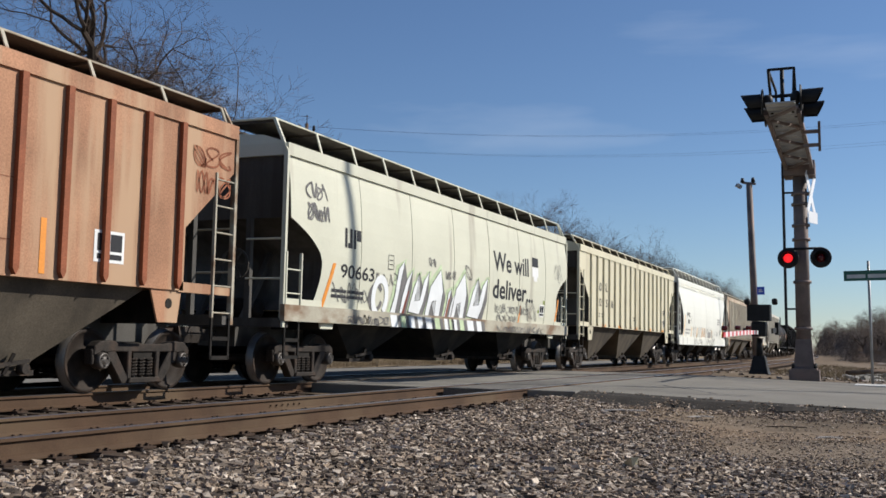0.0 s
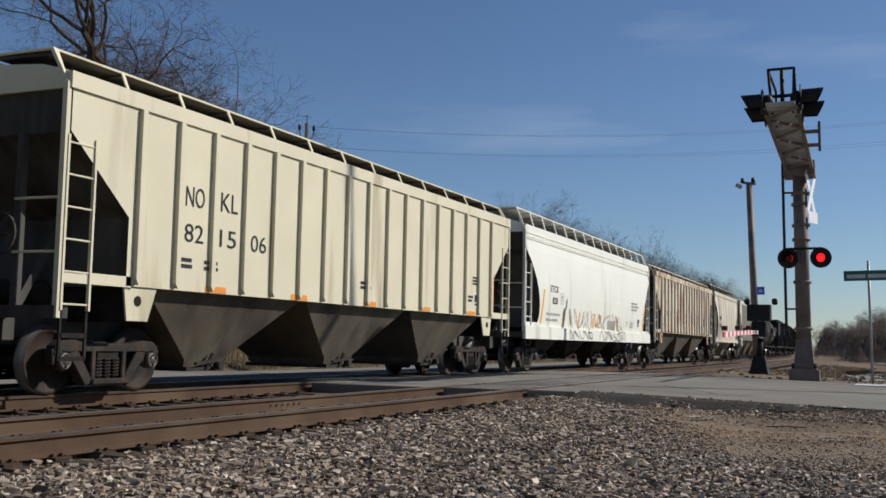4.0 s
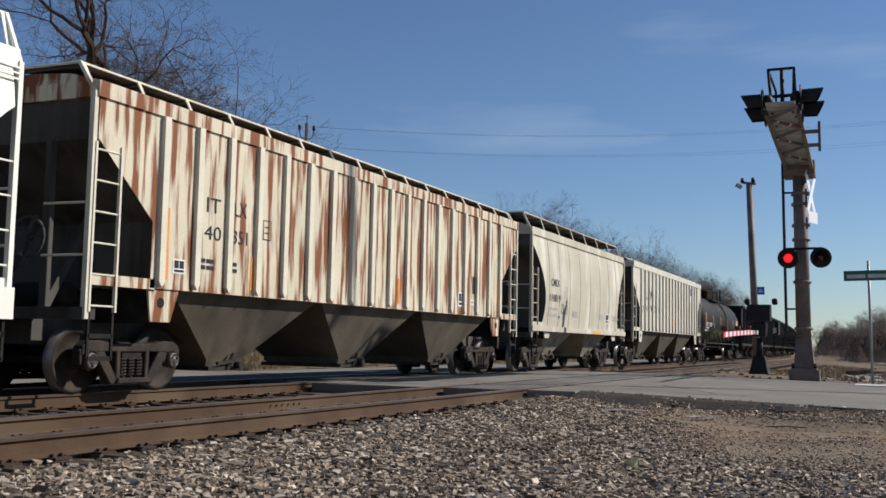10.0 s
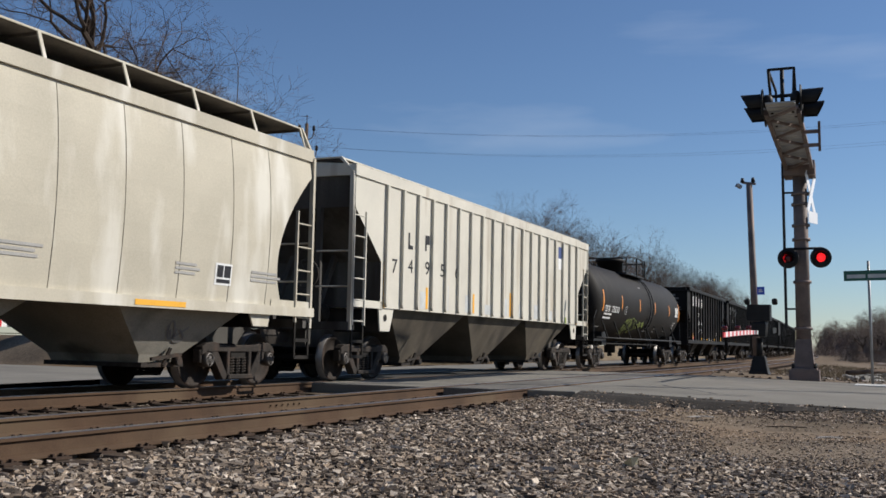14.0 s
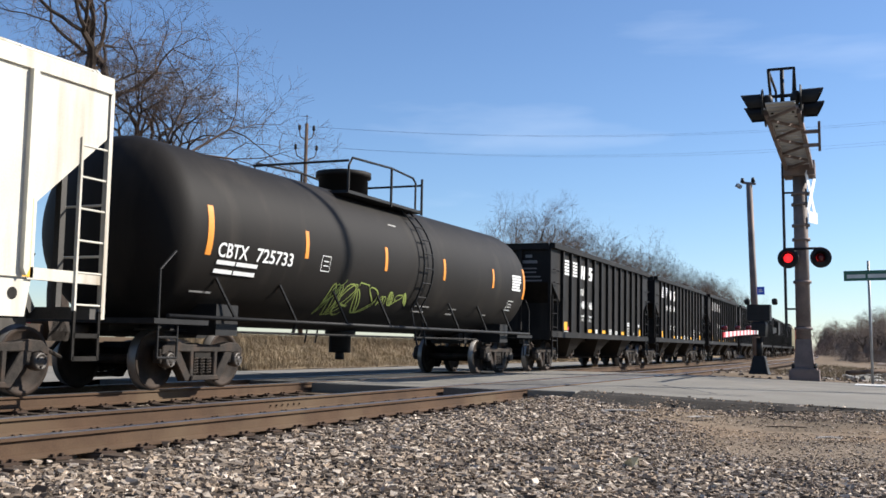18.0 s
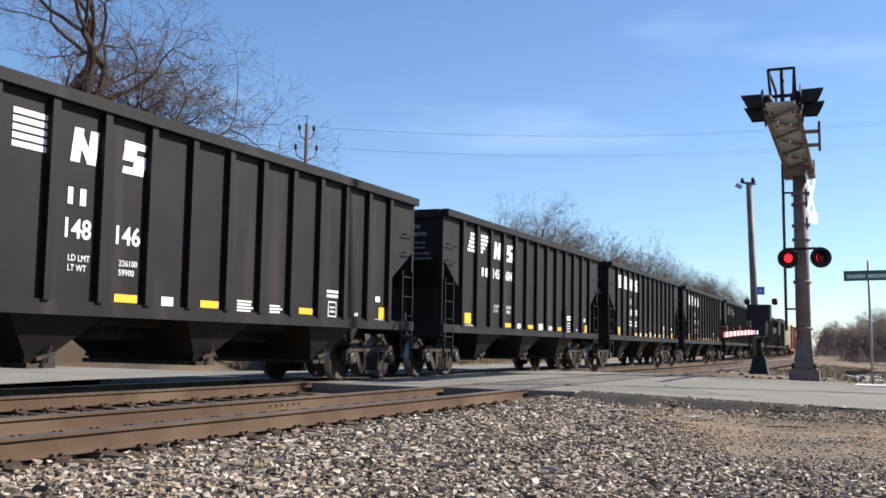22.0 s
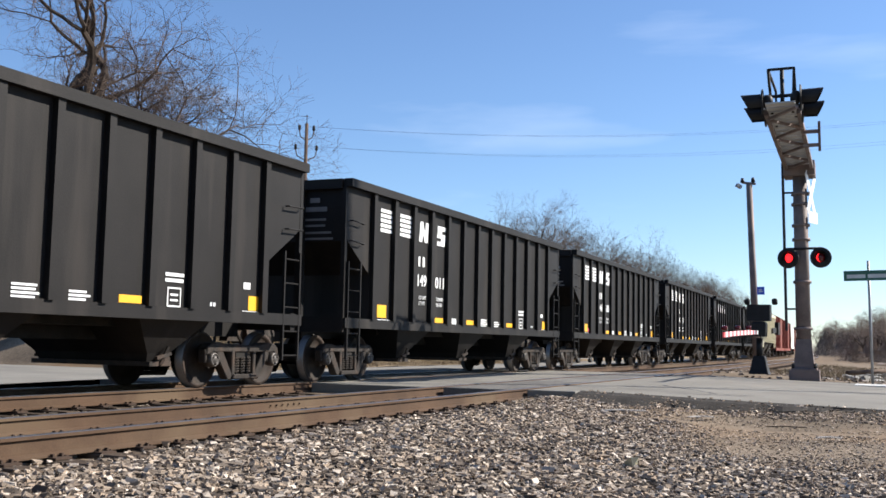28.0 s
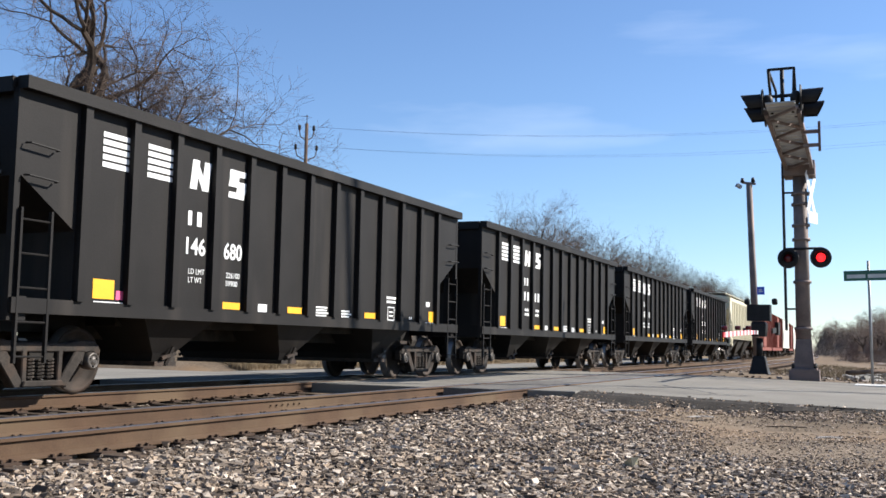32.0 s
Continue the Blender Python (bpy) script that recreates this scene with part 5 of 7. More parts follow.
for i in range(9):
    x0 = 3.2 + i * 1.35
    patch(grimy_car, h, x0, x0 + rnd.uniform(0.25, 0.5), 1.55, rnd.uniform(1.75, 2.15), M_FADED2, "overpainted_patch", y=-1.5345)

# tank car
h = 8.65
tank_y = lambda z: -math.sqrt(max(0.01, 1.50 ** 2 - (z - 2.52) ** 2)) - 0.008
for w, x0, x1, z, cap, mt in (("CBTX", 1.38, 2.22, 2.10, 0.23, M_TEXT_WHITE), ("725733", 2.48, 3.64, 2.10, 0.23, M_TEXT_WHITE)):
    lettering(oil_car, h, w, x0, x1, z, cap, mt, tank_y(2.10) - 0.006, 0.004).rotation_euler = (radians(11), 0, 0)
for z, wd in ((1.98, 1.5), (1.84, 1.4)):
    ob = bars(oil_car, 1.5 - h, tank_y(z + 0.03), z, wd, 1, 0.07, M_TEXT_WHITE, tilt=20, seed=int(z * 100))
for x0, z0, z1, wd in ((1.05, 2.10, 2.88, 0.15), (4.02, 2.28, 2.78, 0.12), (7.28, 2.28, 2.78, 0.12), (10.4, 2.28, 2.78, 0.12), (13.7, 2.28, 2.78, 0.12), (16.2, 2.10, 2.95, 0.14)):
    patch(oil_car, h, x0, x0 + wd, z0, z1, M_ORANGE_TAPE, "reflector", y=tank_y, steps=8)
frame_box(oil_car, h, 4.66, 4.98, 2.10, 2.38, M_TEXT_WHITE, 0.016, tank_y, 1)
frame_box(oil_car, h, 15.2, 15.6, 1.75, 2.0, M_TEXT_WHITE, 0.02, tank_y, 1)
rnd = random.Random(14)
for k in range(6):
    bars(oil_car, 15.35 - h, tank_y(2.30 + 0.075 * k), 2.30 + 0.075 * k, 0.80, 1, 0.055, M_TEXT_WHITE, tilt=4, seed=30 + k)
for x0, z, wd in ((9.5, 1.62, 0.9), (9.5, 1.50, 0.7), (11.5, 1.62, 0.5), (11.5, 1.50, 0.5), (13.9, 1.55, 0.3), (7.9, 3.30, 0.45), (1.2, 1.52, 0.6)):
    bars(oil_car, x0 - h, tank_y(z) - 0.004, z, wd, 1, 0.035, M_FADED, tilt=36 if z < 2 else -32, seed=int(z * 77 + x0))
strokes(oil_car, h, tag_row(rnd, 5.3, 7.4, 1.35, 0.62, 4) + tag_row(rnd, 7.5, 8.9, 1.60, 0.26, 4), M_SPRAY_GREEN, 0.028, y=tank_y)
strokes(oil_car, h, [[(5.3, 1.5), (5.6, 1.72), (5.8, 2.0), (5.9, 1.55), (6.3, 1.5), (6.4, 1.98), (6.8, 1.95), (6.75, 1.45)]], M_SPRAY_GREEN, 0.04, y=tank_y)
end_marks(oil_car, h, ("CBTX 725733",), -h + 0.42, 3.1, 0.9, 0.16, M_TEXT_WHITE)


# coal cars
def coal_marks(car, digits, style):
    h = 7.075
    y = -1.507
    rib = [1.26 + (14.15 - 2.42) * i / 12 for i in range(13)]
    a, b = rib[0] + 0.12, rib[1] - 0.12
    if style == "old":                  # slanting stripes
        for i in range(5):
            z = 2.98 + 0.095 * i
            patch(car, h, rib[0] + 0.22 + 0.05 * i, rib[1] - 0.12, z, z + 0.065, M_TEXT_WHITE, "stripe", y=y)
            patch(car, h, rib[1] + 0.16, rib[1] + 0.32 + 0.14 * i, z + 0.02, z + 0.085, M_TEXT_WHITE, "stripe", y=y)
    else:
        for i in range(5):
            z = 2.96 + 0.095 * i
            patch(car, h, a + 0.05, b + 0.02, z, z + 0.065, M_TEXT_WHITE, "stripe", y=y)
            patch(car, h, rib[1] + 0.13, rib[2] - 0.12, z, z + 0.065, M_TEXT_WHITE, "stripe", y=y)
    for x0 in (rib[2] + 0.15, rib[2] + 0.45):
        patch(car, h, x0, x0 + 0.17, 2.94, 3.36, M_TEXT_WHITE, "marking", lean=0.06, y=y)
    strokes(car, h, [[(rib[2] + 0.26, 3.34), (rib[2] + 0.52, 2.97)]], M_TEXT_WHITE, 0.12, "marking", y)
    for i, (xa, xb) in enumerate(((0.18, 0.62), (0.40, 0.66), (0.18, 0.66), (0.20, 0.46), (0.20, 0.66))):
        patch(car, h, rib[3] + xa, rib[3] + xb, 2.94 + 0.084 * i, 3.03 + 0.084 * i, M_TEXT_WHITE, "marking", lean=0.02, y=y)
    if style == "old":
        bars(car, rib[1] + 0.25 + SHIFT - h, y, 2.46, 0.5, 1, 0.22, M_TEXT_WHITE, seed=1)
        z = 2.46
    else:
        bars(car, rib[2] + 0.14 + SHIFT - h, y, 2.42, 0.42, 1, 0.22, M_TEXT_WHITE, seed=1)
        z = 2.02
    if digits:
        lettering(car, h, digits[:3], rib[2] + 0.12, rib[2] + 0.60, z, 0.25, M_TEXT_WHITE, y, 0.006)
        lettering(car, h, digits[3:], rib[3] + 0.12, rib[3] + 0.62, z, 0.25, M_TEXT_WHITE, y, 0.006)
    else:
        for r_ in (rib[2], rib[3]):
            bars(car, r_ + 0.14 + SHIFT - h, y, z, 0.5, 1, 0.25, M_TEXT_WHITE, seed=3)
    if digits:
        for w_, r_, zz, wd in (("LD LMT", rib[2], 1.74, 0.40), ("LT WT", rib[2], 1.62, 0.34), ("229900" if style == "new" else "226100", rib[3], 1.74, 0.38), ("56100" if style == "new" else "59900", rib[3], 1.62, 0.32)):
            lettering(car, h, w_, r_ + 0.20, r_ + 0.20 + wd, zz, 0.085, M_TEXT_WHITE, y)
    else:
        for r_, s_ in ((rib[2], 3), (rib[3], 4)):
            bars(car, r_ + 0.22 + SHIFT - h, y, 1.74, 0.38, 2, 0.075, M_TEXT_WHITE, seed=s_)
    patch(car, h, rib[0] + 0.10, rib[0] + 0.52, 1.30, 1.55, M_YELLOW, "reflector", y=y)
    bars(car, rib[0] + 0.12 + SHIFT - h, y, 1.23, 0.7, 1, 0.035, M_TEXT_WHITE, seed=6)
    if style == "pink":
        patch(car, h, rib[0] + 0.56, rib[0] + 0.74, 1.30, 1.42, M_PINK, "placard", y=y)
    for r_ in (3, 5, 8):
        patch(car, h, rib[r_] + 0.14, rib[r_] + 0.62, 1.27, 1.38, M_YELLOW, "reflector", y=y)
    patch(car, h, rib[4] + 0.18, rib[4] + 0.45, 1.26, 1.39, M_TEXT_WHITE, "plate", y=y)
    bars(car, rib[6] + 0.15 + SHIFT - h, y, 1.40, 0.5, 4, 0.03, M_TEXT_WHITE, seed=7)
    bars(car, rib[7] + 0.15 + SHIFT - h, y, 1.36, 0.4, 3, 0.03, M_TEXT_WHITE, seed=8)
    frame_box(car, h, rib[9] + 0.22, rib[9] + 0.52, 1.26, 1.52, M_TEXT_WHITE, 0.03, y, 1)
    bars(car, rib[9] + 0.15 + SHIFT - h, y, 1.68, 0.5, 2, 0.05, M_TEXT_WHITE, seed=9)
    bars(car, rib[10] + 0.3 + SHIFT - h, y, 1.30, 0.15, 1, 0.06, M_TEXT_WHITE, seed=10)
    patch(car, h, rib[11] + 0.38, rib[11] + 0.78, 1.27, 1.50, M_YELLOW, "reflector", y=y)
    bars(car, rib[11] + 0.2 + SHIFT - h, y, 1.23, 0.6, 1, 0.03, M_TEXT_WHITE, seed=11)
    patch(car, h, rib[11] + 0.22, rib[11] + 0.42, 1.60, 1.70, M_TEXT_WHITE, "plate", y=y)


for car, digits, style in zip(COAL, ("148146", "145684", "", "149011", "146680", "", "", ""), ("pink", "old", "new", "new", "pink", "new", "new", "new")):
    coal_marks(car, digits, style)


# small print on the front end sheets of the coal cars
for i, car in enumerate(COAL[:5]):
    for z, w, hh in ((3.52, 0.26, 0.11), (3.34, 0.66, 0.11), (3.16, 0.62, 0.05), (3.04, 0.58, 0.05), (2.90, 0.92, 0.05), (2.78, 1.02, 0.05)):
        part("writing", box(NEW(), (-7.075 + 0.084) * KX, (-7.075 + 0.092) * KX, -0.76 - w * 0.42, -0.76 + w * 0.42, z, z + hh * 0.85), M_SPRAY_GREY, car)
# ---- bank and grass beyond the railway ----
def strip(name, x0, x1, y0, y1, step, lift, mat_, label, kind="structure"):
    ob = sheet(name, spaced(x0, x1, step), spaced(y0, y1, step), lambda x, y: ground_height(x, y) + lift + 0.05 * noise.noise(Vector((x * 0.5, y * 0.5, 3))), mat_, label)
    return ob


def tufts(name, count, region, mat_, label, height, seed):
    """Dry grass: thin blades in tufts, one joined mesh."""
    rnd = random.Random(seed)
    verts, faces = [], []
    while len(faces) < count * 5:
        x, y = region(rnd)
        z = ground_height(x, y) - 0.02
        for _ in range(5):
            a, lean, hh = rnd.uniform(0, 6.28), rnd.uniform(0.05, 0.6), height * rnd.uniform(0.4, 1.2)
            bx, by = x + rnd.gauss(0, 0.06), y + rnd.gauss(0, 0.06)
            w = 0.012
            k = len(verts)
            verts += [(bx - w * math.sin(a), by + w * math.cos(a), z), (bx + w * math.sin(a), by - w * math.cos(a), z), (bx + lean * hh * math.cos(a), by + lean * hh * math.sin(a), z + hh)]
            faces.append((k, k + 1, k + 2))
    me = bpy.data.meshes.new(name)
    me.from_pydata(verts, [], faces)
    me.materials.append(mat_)
    return tagged(new(name, me), label, "grass", kind="stuff")


strip("grass_bank", 33.2, 150.0, 22.2, 44.0, 1.2, 0.07, M_GRASS, "dry tan winter grass on a low bank")
strip("grass_bank", -60.0, 13.8, 22.2, 44.0, 1.6, 0.07, M_GRASS, "dry tan winter grass on a low bank")
strip("grass_verge", 33.4, 150.0, 14.6, 17.6, 0.8, 0.05, M_GRASS, "dry grass verge along the tracks")
tufts("dry_grass", 16000, lambda r: (33.0 + 45 * r.random() ** 1.3, 22.3 + 5 * r.random() ** 1.3), M_STRAW, "tall dry straw-coloured grass on the bank", 0.34, 4)
tufts("dry_grass", 2500, lambda r: (r.uniform(36, 80), r.uniform(-3, 4.6) + bend(r.uniform(36, 80))), M_STRAW, "thin dry grass beside the tracks", 0.22, 5)
tufts("dry_grass", 1500, lambda r: (r.uniform(5, 14), 19.0 + 6 * r.random()), M_STRAW, "thin dry grass beyond the tracks", 0.25, 6)

# ---- ties, plates and spikes ----
tie_bm = NEW()
loft(tie_bm, [(-0.115, 0.115, 1.30, -0.36), (-0.115, 0.115, 1.30, -0.215), (-0.105, 0.105, 1.29, -0.203)])
TIE = mesh_of(tie_bm, "tie", M_TIE)
plate_bm = NEW()
box(plate_bm, -0.09, 0.09, -0.17, 0.17, -0.203, -0.184)
for dx in (-0.05, 0.05):
    for dy in (-0.095, 0.095):
        box(plate_bm, dx - 0.010, dx + 0.010, dy - 0.016, dy + 0.016, -0.184, -0.158)
box(plate_bm, 0.10, 0.122, -0.10, 0.10, -0.21, -0.178)
PLATE = mesh_of(plate_bm, "tie_plate", M_TIE_PLATE)
rnd = random.Random(2)
for tr, y0 in tracks:
    for x in [4.5 + 0.53 * i for i in range(25)] + [33.4 + 0.53 * i for i in range(90)]:
        tie = piece("tie", TIE, tr, pose(x, y0 + bend(x) + rnd.uniform(-0.05, 0.05), rnd.uniform(-0.012, 0.004), 0, 0, rnd.uniform(-1.2, 1.2)))
        if x < 48:
            for off in (-0.755, 0.755):
                piece("tie_plate", PLATE, tr, pose(x, y0 + bend(x) + off, 0))
# joint bars on the near track
for x, off in ((12.6, 0.755),):
    bm = NEW()
    for s in (-1, 1):
        for k in range(6):
            turned(bm, [(0.014, s * 0.008), (0.014, s * 0.034)], "y", 6, (x - 0.375 + 0.15 * k, NEAR_Y + off, -0.098))
    part("joint_bolts", bm, M_RAIL, tracks[0][0])

# ---- the crossing's paving between and beside the rails ----
def paving(y0, y1, x0, x1, mat_, label, z=-0.014):
    bm = NEW()
    n = max(1, round((x1 - x0) / 2.4))
    pv = thing("crossing_panel", label, "crossing panel", "paving panels of the crossing", "structure")
    for i in range(n):
        a, b = x0 + (x1 - x0) * i / n, x0 + (x1 - x0) * (i + 1) / n - 0.02
        bb = NEW()
        loft(bb, [(a, b, (y1 - y0) / 2, -0.30), (a, b, (y1 - y0) / 2, z - 0.012), (a + 0.012, b - 0.012, (y1 - y0) / 2 - 0.012, z)])
        for v in bb.verts:
            v.co.y += (y0 + y1) / 2
        part("panel", bb, mat_, pv)


paving(5.38, 6.29, 18.4, 33.0, M_ASPHALT, "asphalt apron beside the near rail", -0.026)
paving(6.48, 7.76, 17.9, 33.0, M_TIMBER, "worn grey paving between the near track's rails")
paving(7.98, 10.46, 17.7, 33.0, M_ASPHALT, "asphalt between the two tracks")
paving(10.68, 11.96, 17.8, 33.0, M_APRON, "worn grey paving between the far track's rails")
paving(12.18, 14.0, 15.8, 32.0, M_APRON, "asphalt apron beyond the far rail")
# ragged asphalt edge towards the gravel
bm = NEW()
rnd = random.Random(8)
pts_ = spaced(-14, 5.4, 0.2)
rows_ = []
for y in pts_:
    j = rnd.uniform(-0.07, 0.07) + 0.12 * noise.noise(Vector((y * 0.9, 0, 0)))
    wide = max(0.3, min(1.0, (y - 0.5) / 3.5))
    z = road_height(y)
    rows_.append([bm.verts.new(p) for p in ((ROAD0 + 0.05, y, z + 0.004), (ROAD0 - 0.35 * wide + j, y, z - 0.03), (ROAD0 - 0.85 * wide + 1.5 * j, y, ground_height(ROAD0 - 0.9 * wide, y) + 0.012))])
for a, b in zip(rows_, rows_[1:]):
    for k in range(2):
        bm.faces.new((a[k], a[k + 1], b[k + 1], b[k]))
tagged(obj("road_edge", bm, M_EDGE), "dark broken asphalt edge crumbling into the gravel", "road edge", kind="structure")
bm = NEW()
rows_ = []
for y in spaced(-14, 5.2, 0.5):
    z = road_height(y)
    rows_.append([bm.verts.new(p) for p in ((ROAD1 - 0.05, y, z + 0.004), (ROAD1 + 0.5 + rnd.uniform(-0.1, 0.1), y, z - 0.04), (ROAD1 + 1.6, y, ground_height(ROAD1 + 1.6, y) - 0.05))])
for a, b in zip(rows_, rows_[1:]):
    for k in range(2):
        bm.faces.new((a[k], b[k], b[k + 1], a[k + 1]))
tagged(obj("road_edge", bm, M_EDGE), "dark asphalt shoulder on the far side of the road", "road edge", kind="structure")
# tar-sealed cracks
for i, (x0, y0, x1, y1) in enumerate(((20.9, 5.2, 21.3, -6.0), (25.6, 5.2, 25.9, -9.0), (29.0, 5.3, 28.6, -9.0), (20.8, 3.2, 23.6, 4.9), (21.6, 5.2, 25.4, 2.6), (19.8, 4.0, 21.0, 2.5))):
    bm = NEW()
    pts_ = []
    n = 26
    for k in range(n + 1):
        f = k / n
        x, y = x0 + (x1 - x0) * f + rnd.gauss(0, 0.05), y0 + (y1 - y0) * f + rnd.gauss(0, 0.05)
        pts_.append((x, y))
    for (xa, ya), (xb, yb) in zip(pts_, pts_[1:]):
        d = Vector((xb - xa, yb - ya)).normalized() * 0.022
        bm.faces.new([bm.verts.new((px, py, road_height(py) + 0.004)) for px, py in ((xa - d.y, ya + d.x), (xa + d.y, ya - d.x), (xb + d.y, yb - d.x), (xb - d.y, yb + d.x))])
    tagged(obj("crack_seal", bm, M_TAR), "thin dark tar seal in the asphalt", "crack seal", kind="structure")

# ---- ballast stones ----
def rock_shapes(count, seed):
    r = np.random.RandomState(seed)
    base_v = np.array([(-1, -1, -1), (1, -1, -1), (1, 1, -1), (-1, 1, -1), (-1, -1, 1), (1, -1, 1), (1, 1, 1), (-1, 1, 1)], float)
    base_f = np.array([(0, 2, 1), (0, 3, 2), (4, 5, 6), (4, 6, 7), (0, 1, 5), (0, 5, 4), (1, 2, 6), (1, 6, 5), (2, 3, 7), (2, 7, 6), (3, 0, 4), (3, 4, 7)])
    return [(base_v * r.uniform(0.2, 1.15, base_v.shape) * np.array([r.uniform(0.9, 1.7), r.uniform(0.5, 0.95), r.uniform(0.35, 0.75)]) * 0.62, base_f) for _ in range(count)]


def stones(name, places, mat_, label, seed):
    """Loose stones at (x, y, z, size), joined into one mesh."""
    r = np.random.RandomState(seed)
    shapes = rock_shapes(24, seed + 1)
    vs, fs, k = [], [], 0
    for x, y, z, size in places:
        v, f = shapes[r.randint(24)]
        a, b = r.uniform(0, 6.28), r.uniform(-0.9, 0.9)
        ca, sa, cb, sb = math.cos(a), math.sin(a), math.cos(b), math.sin(b)
        m = np.array([[ca, -sa * cb, sa * sb], [sa, ca * cb, -ca * sb], [0, sb, cb]])
        vs.append(v @ m.T * size + (x, y, z))
        fs.append(f + k)
        k += len(v)
    vs, fs = np.concatenate(vs), np.concatenate(fs)
    me = bpy.data.meshes.new(name)
    me.vertices.add(len(vs))
    me.vertices.foreach_set("co", vs.astype(np.float32).ravel())
    me.loops.add(len(fs) * 3)
    me.loops.foreach_set("vertex_index", fs.astype(np.int32).ravel())
    me.polygons.add(len(fs))
    me.polygons.foreach_set("loop_start", np.arange(0, len(fs) * 3, 3, dtype=np.int32))
    me.update(calc_edges=True)
    me.shade_flat()
    me.materials.append(mat_)
    return tagged(new(name, me), label, "gravel", kind="stuff")


def dirt_at(x, y):
    """How much bare earth lies among the gravel, 0 to 1."""
    n_ = 0.5 + 0.7 * noise.noise(Vector((x * 0.30, y * 0.30, 7.0)))
    k = max(0.0, min(1.0, (x - 10.6) / 2.6))
    return k * max(0.0, min(1.0, 0.5 * n_ + 0.6 * (3.2 - y) + 0.2 * (x - 12.2) - 0.3))


def in_view(x, y, margin=0.03):
    z_ = x * 0.916 + y * 0.4005
    xc = x * 0.4005 - y * 0.916
    return z_ > 6.0 and abs(xc / z_) < 0.4245 + margin


rnd = random.Random(31)
places = []
tries = 0
while len(places) < 70000 and tries < 800000:
    tries += 1
    x, y = rnd.uniform(5.0, 18.6), rnd.uniform(-2.2, 6.24)
    if not in_view(x, y) or rnd.random() < dirt_at(x, y) * 0.82:
        continue
    if y > 5.9 and rnd.random() < 0.85:
        continue
    dirt = dirt_at(x, y)
    size = rnd.choice((0.018, 0.024, 0.03, 0.034, 0.038, 0.044, 0.05, 0.058)) * 0.92 * (1.0 - 0.5 * dirt) * rnd.uniform(0.8, 1.2)
    places.append((x, y, ground_height(x, y) + 0.03 * noise.noise(Vector((x * 0.7, y * 0.7, 0))) + size * rnd.uniform(0.0, 0.35) + (rnd.uniform(0, 0.03) if dirt < 0.3 else 0.0), size))
grit = []
for i in range(9000):
    x, y = rnd.uniform(7.6, 18.4), rnd.uniform(-2.3, 4.4)
    if in_view(x, y) and dirt_at(x, y) > 0.35:
        size = rnd.uniform(0.010, 0.028)
        grit.append((x, y, ground_height(x, y) + 0.03 * noise.noise(Vector((x * 0.7, y * 0.7, 0))) + size * 0.1, size))
for i in range(3600):                  # stones spilled over the road's broken edge
    x, y = ROAD0 + 0.15 - 1.2 * rnd.random() ** 0.8, rnd.uniform(-2.6, 5.3)
    wide = max(0.3, min(1.0, (y - 0.5) / 3.5))
    f = max(0.0, min(1.0, (ROAD0 - x) / (0.85 * wide)))
    if in_view(x, y) and rnd.random() < 0.12 + 0.8 * f:
        size = rnd.uniform(0.015, 0.045)
        grit.append((x, y, road_height(y) * (1 - f) + ground_height(x, y) * f + 0.012, size))
stones("gravel", grit, M_GRIT, "fine earthy grit scattered over bare brown dirt", 11)
stones("gravel", places, M_STONE, "loose grey and tan ballast gravel beside the track", 1)
places = []
tries = 0
while len(places) < 15000 and tries < 300000:
    tries += 1
    x, y = 7.0 + 52 * rnd.random() ** 1.6, rnd.uniform(5.9, 13.2)
    if not in_view(x, y) or (17.6 < x < 33.1) or min(abs(y - NEAR_Y - o) for o in (-0.755, 0.755)) < 0.10 or min(abs(y - TRAIN_Y - o) for o in (-0.755, 0.755)) < 0.10:
        continue
    size = rnd.uniform(0.04, 0.075)
    places.append((x, y + bend(x), -0.25 + rnd.uniform(-0.015, 0.02), size))
stones("ballast", places, M_STONE_DIRTY, "dirty brown ballast between the ties", 3)
places = []
for i in range(2600):
    x, y = rnd.uniform(33.6, 70), rnd.uniform(-1.0, 5.6)
    places.append((x, y, ground_height(x, y) + 0.01, rnd.uniform(0.04, 0.12)))
stones("gravel", places, M_STONE, "scattered gravel beyond the road", 5)
rnd = random.Random(77)
for i in range(120):
    x = rnd.uniform(37.0, 56)
    y = 0.6 + rnd.gauss(0, 0.8)
    bm = NEW()
    v, f = rock_shapes(1, 100 + i)[0]
    size = rnd.uniform(0.16, 0.46)
    vv = [bm.verts.new(Vector(p) * size) for p in v]
    for t_ in f:
        bm.faces.new([vv[k] for k in t_])
    bmesh.ops.recalc_face_normals(bm, faces=bm.faces)
    ob = obj("riprap_rock", bm, M_RIPRAP)
    ob.matrix_basis = pose(x, y, ground_height(x, y) + size * 0.12, rnd.uniform(-15, 15), rnd.uniform(-15, 15), rnd.uniform(0, 360))
    tagged(ob, "pale broken rock in a low heap beside the road", "rock", "pale rocks beside the road")

# litter on the gravel
def litter(px, py, length, width, turn, mat_, name, label, bend=0.03):
    bm = NEW()
    beam(bm, (-length / 2, 0, 0), (0, bend, 0.012), width, 0.012)
    beam(bm, (0, bend, 0.012), (length / 2, 0, 0), width, 0.012)
    ob = obj(name, bm, mat_)
    ob.matrix_basis = pose(px, py, ground_height(px, py) + 0.06, 0, 0, turn)
    tagged(ob, label, name.replace("_", " "))


